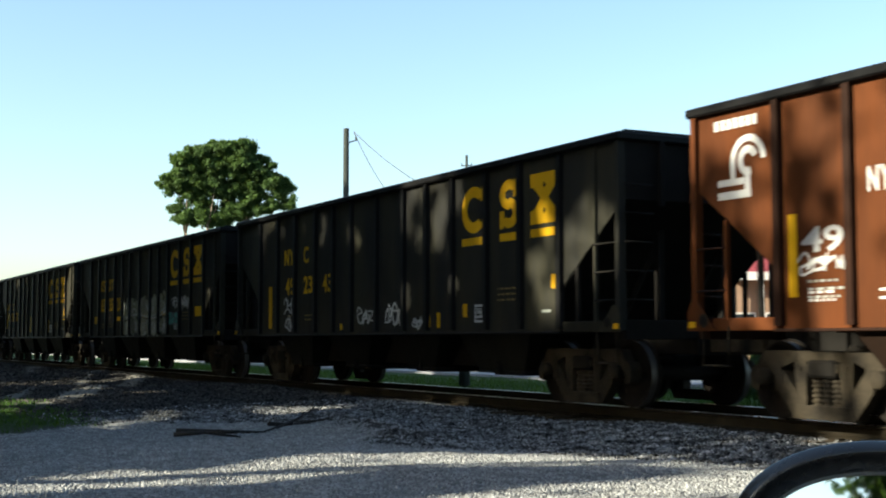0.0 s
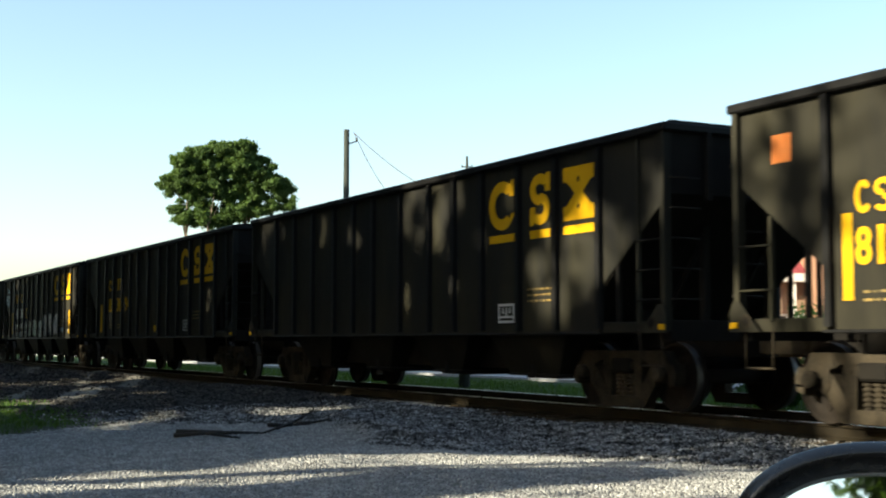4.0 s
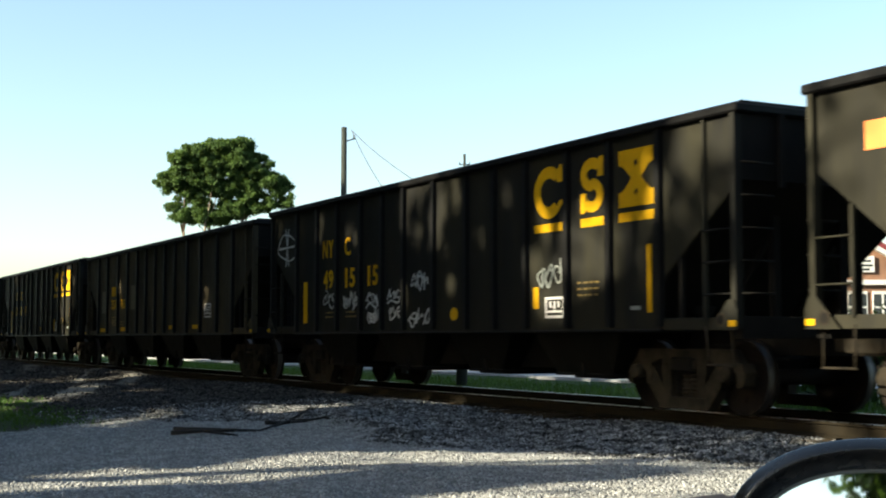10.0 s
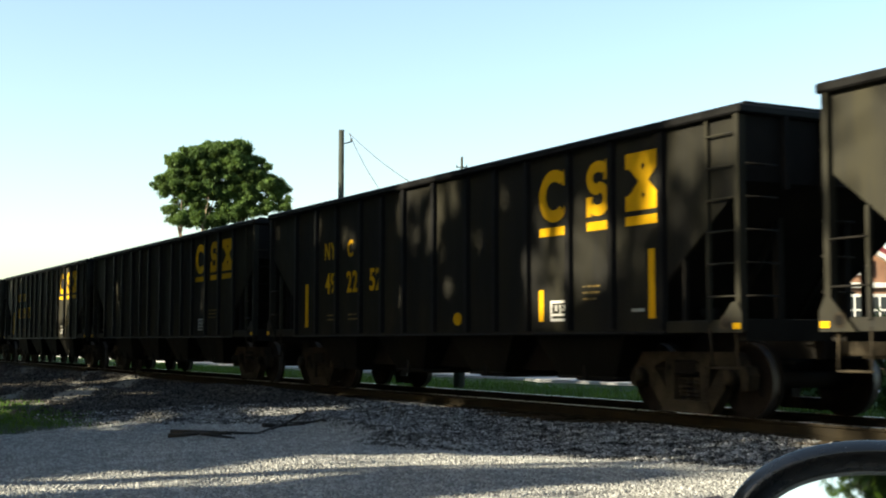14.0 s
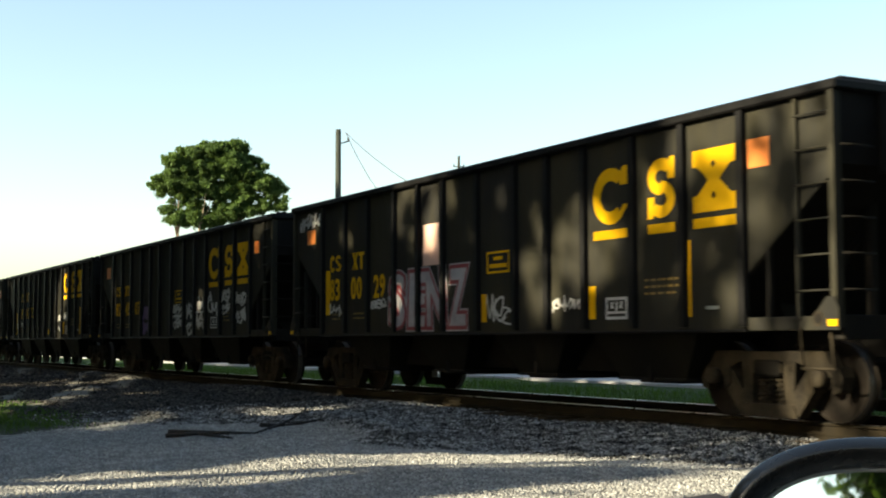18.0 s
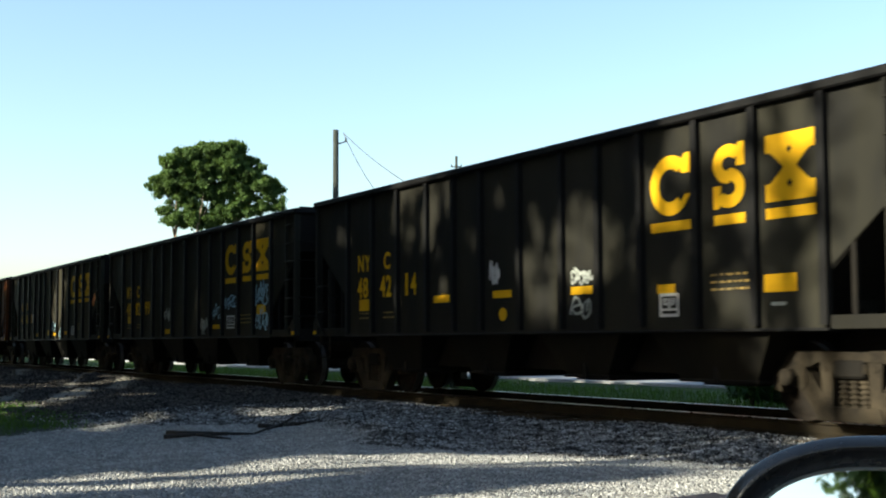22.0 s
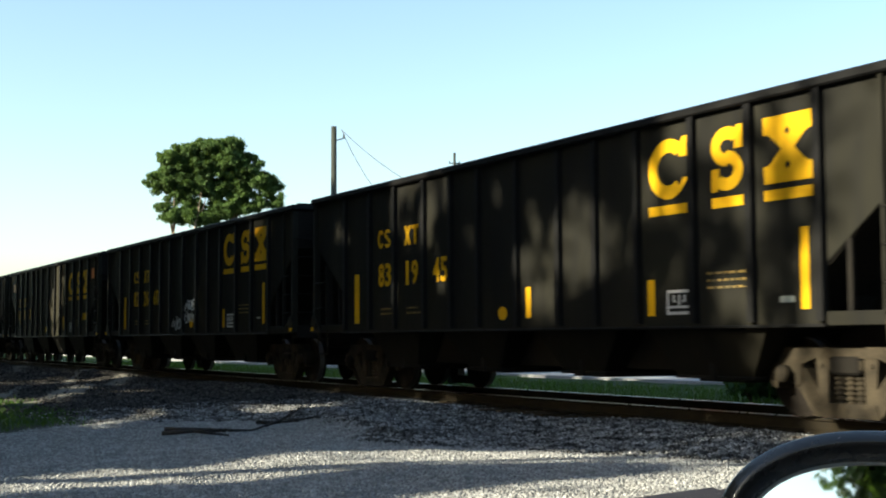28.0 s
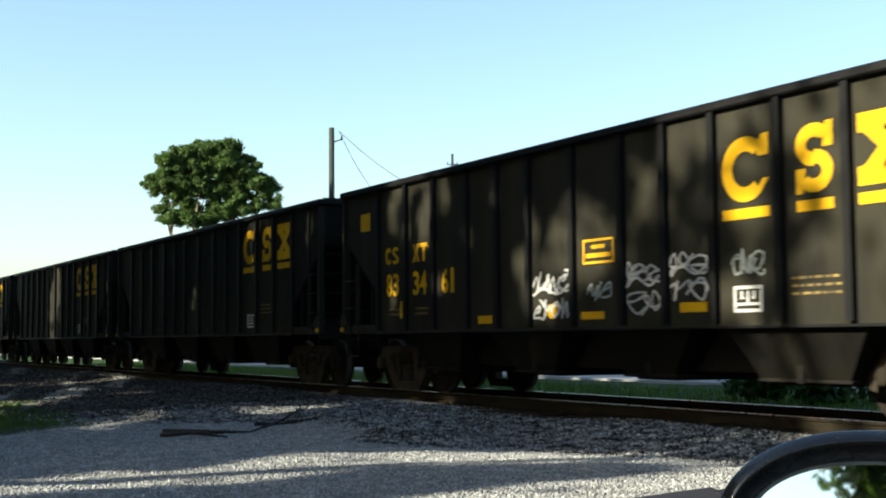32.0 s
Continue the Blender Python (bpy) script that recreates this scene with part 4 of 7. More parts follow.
def side_mirror():
    DEP = 0.72
    k = DEP / 2305.0
    view = pose(0, 0, 0.92, 94.05, 0.1, 61.75)
    cx, cy = (1573 - 784) * k, (441 - 973) * k
    car = tagged(new("car"), "dark grey car with a black side mirror on its door", "car")
    m = new("side_mirror")
    m.parent = car
    m["label"] = "black plastic side mirror"
    # local axes: x right, y up, z towards the eye
    m.matrix_basis = view @ Matrix.Translation((cx, cy, -DEP)) @ Matrix.Rotation(radians(-11.5), 4, "Y") @ Matrix.Rotation(radians(-10.5), 4, "X")
    A, Bh, N = 0.0905, 0.0605, 64

    def shell(rings, mats, name, label=""):
        bm = B()
        vs = [[bm.verts.new((x, y, z)) for x, y in oval(N, A, Bh, 2.25, g)] for g, z in rings]
        for r0, r1 in zip(vs, vs[1:]):
            for i in range(N):
                j = (i + 1) % N
                bm.faces.new((r0[i], r0[j], r1[j], r1[i])).smooth = True
        bm.faces.new(vs[-1] if name == "housing" else vs[-1][::-1])
        bmesh.ops.recalc_face_normals(bm, faces=bm.faces[:])
        return part(name, bm, mats, m, label)

    shell([(-0.0172, -0.0135), (-0.0165, -0.011), (-0.0125, 0.001), (-0.0075, 0.0068), (-0.0062, 0.0078), (-0.005, 0.0076), (-0.004, 0.0066), (0.0, -0.0005), (0.0006, -0.002), (0.0, -0.012), (-0.004, -0.03), (-0.016, -0.055), (-0.035, -0.07), (-0.055, -0.075)], M_PLASTIC, "housing")
    bm = B()
    ring = [bm.verts.new((x, y, 0)) for x, y in oval(N, A, Bh, 2.25, -0.0168)]
    f = bm.faces.new(ring)
    f2 = bmesh.ops.extrude_face_region(bm, geom=[f])
    for v in f2["geom"]:
        if isinstance(v, bmesh.types.BMVert):
            v.co.z -= 0.003
    bmesh.ops.recalc_face_normals(bm, faces=bm.faces[:])
    part("glass", bm, M_MIRROR, m, "clear mirror glass", pose(0, 0, -0.0125, 0, 0, 0))
    bm = B()
    rims = [[bm.verts.new((x, y, z)) for x, y in oval(N, A, Bh, 2.25, g)] for g, z in ((-0.0186, -0.0123), (-0.0182, -0.0108), (-0.0172, -0.0102), (-0.0164, -0.0108))]
    for r0, r1 in zip(rims, rims[1:]):
        for i in range(N):
            j = (i + 1) % N
            bm.faces.new((r0[i], r0[j], r1[j], r1[i])).smooth = True
    part("glass_rim", bm, M_RIM, m, "grey bevelled rim of the glass")
    bm = prism(B(), [(-0.24, 0.002), (-0.088, 0.0275), (-0.07, 0.02), (-0.07, -0.06), (-0.13, -0.06), (-0.24, -0.06)], -0.012, 0.012)
    bmesh.ops.bevel(bm, geom=bm.edges[:], offset=0.004, segments=2, affect="EDGES")
    part("arm", bm, M_DOOR, m, "grey painted foot of the mirror", pose(0, 0, -0.035, -90, 0, 0))
    # the door that carries it, and the wheel it all stands on
    v = view @ Matrix.Translation((cx, cy, -DEP))
    door = part("door", box(B(), -0.135, 0.55, -0.75, -0.045, -0.05, 0.0, 0.012), M_DOOR, car, "grey painted door", v)
    part("window_seal", box(B(), -0.13, 0.5, -0.0448, -0.039, -0.035, -0.02, 0.002), M_PLASTIC, door)
    p = v @ Vector((0.35, 0, 0.06))
    w = part("wheel", lathe(B(), [(0.12, -0.09), (0.2, -0.1), (0.3, -0.1), (0.32, -0.07), (0.32, 0.07), (0.3, 0.1), (0.2, 0.1), (0.12, 0.09), (0.12, -0.09)], 32), M_PLASTIC, car, "black rubber tyre",
             Matrix.Translation((p.x, p.y, LOT + 0.325)) @ Matrix.Rotation(radians(61.6), 4, "Z"))


side_mirror()


# ---------------------------------------------------------------- hopper car
SILL = 1.05
RIBS_LONG = [0, 0.95, 1.9, 3.0, 4.15, 5.45, 6.6]
RIBS = [0, 1.12, 2.0, 2.92, 4.02, 5.03, 6.1]        # from the middle


def truck_meshes():
    """Cast side frame, bolster, spring nest, wheelset; x along the car, around the truck's middle, z from the rail."""
    out = {}
    bm = B()
    prism(bm, [(-1.06, 0.60), (-0.92, 0.80), (0.92, 0.80), (1.06, 0.60), (0.64, 0.61), (0.46, 0.68), (-0.46, 0.68), (-0.64, 0.61)], -0.085, 0.085)
    for s in (-1, 1):
        prism(bm, [(s * 0.64, 0.63), (s * 1.12, 0.63), (s * 1.18, 0.52), (s * 1.15, 0.36), (s * 1.04, 0.33), (s * 1.02, 0.52), (s * 0.76, 0.52), (s * 0.74, 0.34), (s * 0.64, 0.42)], -0.095, 0.09)
        prism(bm, [(s * 0.75, 0.38), (s * 0.75, 0.52), (s * 0.62, 0.57), (s * 0.32, 0.22), (s * 0.32, 0.05), (s * 0.48, 0.05)], -0.08, 0.08)
        prism(bm, [(s * 0.25, 0.70), (s * 0.45, 0.70), (s * 0.41, 0.14), (s * 0.27, 0.14)], -0.075, 0.075)
        rod(bm, (s * 0.36, -0.078, 0.6), (s * 0.36, -0.092, 0.6), 0.03, 8)
    prism(bm, [(-0.48, 0.04), (0.48, 0.04), (0.42, 0.19), (-0.42, 0.19)], -0.10, 0.10)
    box(bm, -0.24, 0.24, -0.1, 0.02, 0.55, 0.66, 0.012)
    out["side_frame"] = bm
    out["bearing"] = lathe(B(), [(0.001, -0.11), (0.07, -0.11), (0.1, -0.09), (0.1, 0.02), (0.001, 0.02)], 14)
    prof = [(0.001, 0.16)]
    for k in range(6):
        z = 0.165 + k * 0.055
        prof += [(0.05, z), (0.072, z + 0.014), (0.072, z + 0.03), (0.05, z + 0.044)]
    out["spring"] = lathe(B(), prof + [(0.001, 0.5)], 12, "Z")
    bm = box(B(), -0.22, 0.22, -1.12, 1.12, 0.5, 0.7, 0.03)
    box(bm, -0.3, 0.3, -0.4, 0.4, 0.6, 0.86, 0.02)
    out["bolster"] = bm
    bm = B()
    lathe(bm, [(0.13, -0.07), (0.4, -0.06), (0.4, -0.075), (0.457, -0.075)], 36)
    lathe(bm, [(0.457, -0.075), (0.452, 0.03)], 36, mat=1)
    lathe(bm, [(0.452, 0.03), (0.482, 0.04), (0.482, 0.07), (0.4, 0.07), (0.38, 0.05), (0.13, 0.06)], 36)
    for k in range(3):
        a = k * 2.094
        rod(bm, (0.27 * math.cos(a), -0.062, 0.27 * math.sin(a)), (0.27 * math.cos(a), -0.072, 0.27 * math.sin(a)), 0.045, 8)
    out["wheel"] = bm
    out["axle"] = rod(rod(B(), (0, -1.12, 0), (0, 1.12, 0), 0.07, 12), (0, -0.8, 0), (0, 0.8, 0), 0.1, 12)
    return {k: link_mesh(k, v, {"side_frame": M_STEEL, "bearing": M_STEEL, "spring": M_STEEL, "bolster": M_UNDER, "wheel": [M_WHEEL, M_TREAD], "axle": M_UNDER}[k]) for k, v in out.items()}


TRUCK = truck_meshes()


def add_truck(car, x):
    t = part("truck", TRUCK["bolster"], None, car, "dusty cast steel truck with coil springs", pose(x, 0, 0))
    for s in (-1, 1):
        part("side_frame", TRUCK["side_frame"], None, t, "", pose(0, s * 1.0, 0, 0, 0, 0 if s < 0 else 180))
        for dx in ((-0.15, 0.0, 0.15) if s < 0 else ()):
            part("spring", TRUCK["spring"], None, t, "", pose(dx, s * 1.0, 0))
        for a in (-0.889, 0.889):
            part("bearing", TRUCK["bearing"], None, t, "", pose(a, s * 1.09, 0.5, 0, 0, 0 if s < 0 else 180))
    for a in (-0.889, 0.889):
        w = part("wheelset", WHEELSET, None, t, "rusty steel wheels on an axle", pose(a, 0, 0.457))
    return t


def wheelset_mesh():
    bm = B()
    bm.from_mesh(TRUCK["axle"])
    n = len(bm.faces)
    for s in (-1, 1):
        me = TRUCK["wheel"].copy()
        me.transform(Matrix.Translation((0, s * 0.79, 0)) @ Matrix.Rotation(0 if s < 0 else math.pi, 4, "Z"))
        bm.from_mesh(me)
        bpy.data.meshes.remove(me)
    return link_mesh("wheelset", bm, [M_WHEEL, M_TREAD])


WHEELSET = wheelset_mesh()


def rib_mesh(mat, TOPZ):
    bm = B()
    prof = [(-0.062, 0), (-0.052, -0.07), (0.052, -0.07), (0.062, 0)]
    for z0, z1 in ((SILL + 0.03, TOPZ - 0.11),):
        a = [bm.verts.new((x, y, z0)) for x, y in prof]
        b = [bm.verts.new((x, y, z1)) for x, y in prof]
        for i in range(3):
            bm.faces.new((a[i], a[i + 1], b[i + 1], b[i]))
        bm.faces.new(a[::-1])
        bm.faces.new(b)
    return link_mesh("rib", bm, mat)


def hopper_car(L, paint, ladder, ends, TOPZ):
    """One empty-bodied open hopper car around its middle, with all that every car of its kind has."""
    e = L / 2
    red = paint is M_RED
    car = new("hopper_car")
    SY = 1.525
    for s in (-1, 1):
        pts = [(-e + 0.03, TOPZ - 0.1), (-e + 0.03, 2.74), (-e + 1.46, 1.66), (-e + 1.46, SILL), (e - 1.46, SILL), (e - 1.46, 1.66), (e - 0.03, 2.74), (e - 0.03, TOPZ - 0.1)]
        part("side_sheet", prism(B(), pts, s * SY, s * (SY - 0.014)), paint, car)
        # ribs darker than the sheets, with the ribs' shadows put into the colour
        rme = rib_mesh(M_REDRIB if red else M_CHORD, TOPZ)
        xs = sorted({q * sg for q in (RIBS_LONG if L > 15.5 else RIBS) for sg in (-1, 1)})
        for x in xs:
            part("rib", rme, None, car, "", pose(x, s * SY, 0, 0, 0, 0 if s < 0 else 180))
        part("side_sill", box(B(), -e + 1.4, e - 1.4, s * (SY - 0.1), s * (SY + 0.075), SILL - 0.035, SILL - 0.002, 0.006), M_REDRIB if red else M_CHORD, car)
        bm = box(B(), -e - 0.06, e + 0.06, s * (SY - 0.06), s * (SY + 0.1), TOPZ - 0.11, TOPZ, 0.02)
        part("top_chord", bm, M_CHORD, car)
        for q in (-1, 1):
            part("corner_post", box(B(), q * (e - 0.09), q * e, s * (SY - 0.05), s * (SY + 0.07), SILL, TOPZ - 0.1, 0.008), paint, car)
            part("slope_strut", box(B(), q * (e - 1.14), q * (e - 1.07), s * (SY - 0.06), s * (SY - 0.005), SILL + 0.1, 1.93, 0.005), M_UNDER, car)
            if s > 0:
                part("ladder_stile", box(B(), q * (e - 0.62), q * (e - 0.57), s * (SY - 0.01), s * (SY + 0.05), SILL + 0.1, 2.32, 0.004), M_UNDER, car)
                for z in (1.5, 2.0):
                    part("rung", rod(B(), (q * (e - 0.6), s * (SY + 0.05), z), (q * (e - 0.05), s * (SY + 0.05), z), 0.014, 6), M_UNDER, car)
                continue
            bm = box(B(), q * (e - 0.62), q * (e - 0.57), s * (SY - 0.01), s * (SY + 0.05), SILL + 0.1, TOPZ - 0.1 if q > 0 else 2.32, 0.004)
            part("ladder_stile", bm, paint, car)
            for z in ([1.5, 2.0] if q < 0 else [1.45, 1.83, 2.21, 2.59, 2.97, 3.35] if ladder else [1.45, 1.83, 2.21]):
                part("rung", rod(B(), (q * (e - 0.6), s * (SY + 0.05), z), (q * (e - 0.05), s * (SY + 0.05), z), 0.014, 6), paint if ladder else ends, car)
            for z in [1.45, 1.83, 2.21, 2.59, 2.97]:
                part("grab_iron", rod(B(), (q * (e + 0.07), s * (SY - 0.45), z), (q * (e + 0.07), s * (SY + 0.02), z), 0.013, 6), ends, car)
            bm = rod(B(), (q * (e - 0.15), s * (SY + 0.02), SILL + 0.03), (q * (e - 0.12), s * SY, 0.62), 0.014, 6)
            rod(bm, (q * (e - 0.6), s * (SY + 0.02), SILL + 0.03), (q * (e - 0.57), s * SY, 0.62), 0.014, 6)
            rod(bm, (q * (e - 0.6), s * SY, 0.62), (q * (e - 0.1), s * SY, 0.62), 0.016, 6)
            part("sill_step", bm, M_STEEL, car)
            part("end_beam", box(B(), q * (e - 1.42), q * (e - 0.3), s * (SY - 0.06), s * (SY + 0.02), SILL - 0.02, SILL + 0.13, 0.008), paint, car)
            bm = prism(B(), [(q * (e - 0.46), SILL - 0.02), (q * (e + 0.05), SILL - 0.02), (q * (e + 0.05), SILL + 0.2), (q * (e - 0.02), SILL + 0.33), (q * (e - 0.12), SILL + 0.33), (q * (e - 0.3), SILL + 0.14)], s * (SY + 0.075), s * (SY + 0.095))
            gusset = part("corner_gusset", bm, paint, car)
            for name, r, out, mat, label in (("eye_ring", 0.085, 0.099, M_STEEL, "worn rim of the eye"), ("eye", 0.055, 0.103, M_UNDER, "dark round eye in the gusset")):
                ring = [(q * (e - 0.24) + r * math.cos(a * math.pi / 8), SILL + 0.1 + r * math.sin(a * math.pi / 8)) for a in range(16)]
                part(name, prism(B(), ring, s * (SY + 0.09), s * (SY + out)), mat, gusset, label)
            part("corner_reflector", box(B(), q * (e - 0.1), q * (e + 0.03), s * (SY + 0.096), s * (SY + 0.103), SILL + 0.02, SILL + 0.09), M_YELLOW, gusset, "small yellow reflector")
    for q in (-1, 1):
        # upright end, then the sheet that slopes down to the bay
        bm = prism(B(), [(q * (e - 0.01), TOPZ - 0.05), (q * (e - 0.01), 2.78), (q * (e - 2.25), 1.0), (q * (e - 2.30), 1.03), (q * (e - 0.05), 2.82), (q * (e - 0.05), TOPZ - 0.05)], -1.5, 1.5)
        part("end_slope_sheet", bm, ends, car)
        bm = box(B(), q * (e - 0.06), q * (e + 0.06), -1.6, 1.6, TOPZ - 0.11, TOPZ, 0.02)
        box(bm, q * (e - 0.05), q * (e + 0.03), -1.5, 1.5, TOPZ - 0.05, TOPZ + 0.035, 0.01)
        part("end_chord", bm, M_CHORD, car)
        part("end_sill", box(B(), q * (e - 0.2), q * e, -1.5, 1.5, SILL - 0.12, SILL + 0.14, 0.01), ends, car)
        for y in (-0.9, -0.3, 0.3, 0.9):
            part("end_stiffener", box(B(), q * e, q * (e + 0.06), y - 0.04, y + 0.04, 2.7, TOPZ - 0.1, 0.006), ends, car)
        for y in (-0.55, 0.55):
            part("end_post", box(B(), q * (e - 0.55), q * (e - 0.45), y - 0.05, y + 0.05, SILL, 2.45, 0.006), M_UNDER, car)
            part("end_brace", rod(B(), (q * (e - 0.5), y, 2.3), (q * (e - 1.5), y, SILL), 0.04, 6), M_UNDER, car)
        bm = box(B(), q * (e - 0.1), q * (e + 0.42), -0.09, 0.09, 0.76, 0.98, 0.02)
        box(bm, q * (e + 0.36), q * (e + 0.69), -0.14, 0.14, 0.73, 1.02, 0.04)
        part("coupler", bm, M_STEEL, car)
        part("air_hose", limb_mesh([(q * (e + 0.2), 0.25, 0.85), (q * (e + 0.4), 0.28, 0.55), (q * (e + 0.66), 0.2, 0.52)], 0.025), M_UNDER, car)
    part("centre_sill", box(B(), -e, e, -0.3, 0.3, 0.72, SILL, 0.01), M_UNDER, car)
    part("centre_hopper", prism(B(), [(-4.9, SILL), (-4.2, 0.5), (4.2, 0.5), (4.9, SILL)], -1.0, 1.0), M_UNDER, car)
    for pts in ([(-5.1, SILL), (-4.65, 0.44), (-3.6, 0.44), (-3.2, SILL)], [(-2.4, SILL), (-1.85, 0.46), (-0.85, 0.46), (-0.35, SILL)], [(0.35, SILL), (0.85, 0.46), (1.85, 0.46), (2.4, SILL)], [(3.0, SILL), (3.4, 0.44), (4.75, 0.44), (5.2, SILL)]):
        pts = [(x * L / 15.14, z) for x, z in pts]
        mid = (pts[1][0] + pts[2][0]) / 2
        bm = prism(B(), pts, -1.49, 1.49)
        for v in bm.verts:
            if v.co.z < 0.7:
                v.co.y *= 0.88
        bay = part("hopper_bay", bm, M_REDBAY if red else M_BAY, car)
        part("bay_lip", box(B(), pts[1][0] - 0.04, pts[2][0] + 0.04, -1.33, 1.33, 0.415, 0.455, 0.008), M_UNDER, bay)
        bm = box(B(), mid - 0.42, mid + 0.42, -1.2, 1.2, 0.38, 0.414, 0.01)
        box(bm, mid - 0.05, mid + 0.05, -1.36, -1.3, 0.4, 0.62, 0.008)
        part("bay_door", bm, M_UNDER, bay)
    part("brake_cylinder", rod(B(), (e - 2.3, -0.55, 1.35), (e - 1.8, -0.55, 1.35), 0.16, 12), M_UNDER, car)
    part("brake_pipe", rod(B(), (-e + 0.3, -0.5, 0.68), (e - 0.3, -0.5, 0.68), 0.025, 6), M_UNDER, car)
    for q in (-1, 1):
        add_truck(car, q * (e - 1.62))
    return car


def limb_mesh(pts, r):
    bm = B()
    limb(bm, pts, r, r, 6)
    return bm


# ---------------------------------------------------------------- lettering
FACE = -1.5265    # the face of the near side's sheet
GLYPHS = {}


def glyph(text):
    """Flat mesh of a line of text, one unit high, starting at x = 0; (mesh, width)."""
    if text not in GLYPHS:
        cu = bpy.data.curves.new("text", "FONT")
        cu.body, cu.extrude, cu.offset, cu.resolution_u = text, 0.01, 0.022, 3
        ob = bpy.data.objects.new("text", cu)
        scene.collection.objects.link(ob)
        dg = bpy.context.evaluated_depsgraph_get()
        me = bpy.data.meshes.new_from_object(ob.evaluated_get(dg))
        bpy.data.objects.remove(ob)
        bpy.data.curves.remove(cu)
        co = np.empty(len(me.vertices) * 3, np.float32)
        me.vertices.foreach_get("co", co)
        co = co.reshape(-1, 3)
        lo, hi = co.min(0), co.max(0)
        GLYPHS[text] = (me, lo, hi)
    return GLYPHS[text]


def letters(car, text, x0, x1, z0, z1, mat, name="number"):
    me, lo, hi = glyph(text)
    me = me.copy()
    if text == "1":
        x0, x1 = x0 + 0.2 * (x1 - x0), x0 + 0.62 * (x1 - x0)
    sx, sz = (x1 - x0) / (hi[0] - lo[0]), (z1 - z0) / (hi[1] - lo[1])
    # text's x to the car's x, text's y to z
    me.transform(Matrix(((sx, 0, 0, x0 - lo[0] * sx), (0, 0, -0.2, FACE - 0.003), (0, sz, 0, z0 - lo[1] * sz), (0, 0, 0, 1))))
    me.materials.clear()
    me.materials.append(mat)
    return part(name, me, None, car)


def bar(bm, x0, x1, z0, z1, out=0.004):
    box(bm, x0, x1, FACE - out, FACE + 0.001, z0, z1)
    return bm


def flat(bm, pts, out=0.004):
    return prism(bm, pts, FACE - out, FACE + 0.001)


def band(bm, pts, w, out=0.004):
    """One painted stroke along points in x and z, a thin ribbon with uneven width."""
    ps = [Vector(p) for p in pts]
    ps = [p for i, p in enumerate(ps) if i == 0 or (p - ps[i - 1]).length > 1e-4]
    if len(ps) < 2:
        return bm
    rows = []
    for i, p in enumerate(ps):
        d = (ps[min(i + 1, len(ps) - 1)] - ps[max(i - 1, 0)]).normalized()
        n = Vector((-d.y, d.x)) * w * 0.5 * (1 + 0.18 * math.sin(i * 1.7 + p.x * 9))
        e = d * w * 0.35 * ((i == len(ps) - 1) - (i == 0))
        rows.append([bm.verts.new((q.x + e.x, y, q.y + e.y)) for q in (p - n, p + n) for y in (FACE - out, FACE + 0.001)])
    for r0, r1 in zip(rows, rows[1:]):
        for i, j in ((0, 2), (2, 3), (3, 1), (1, 0)):
            bm.faces.new((r0[i], r1[i], r1[j], r0[j]))
    for r in (rows[0], rows[-1]):
        bm.faces.new((r[0], r[1], r[3], r[2]))
    bmesh.ops.recalc_face_normals(bm, faces=bm.faces[:])
    return bm


def open_ring(bm, cx, cz, rx, rz, w, a0, a1, n=18, out=0.004):
    """A thick arc from a0 to a1 degrees."""
    turn = [radians(a0 + (a1 - a0) * i / n) for i in range(n + 1)]
    edge = [(cx + math.cos(t) * rx, cz + math.sin(t) * rz) for t in turn] + [(cx + math.cos(t) * (rx - w), cz + math.sin(t) * (rz - w)) for t in turn[::-1]]
    return flat(bm, edge, out)


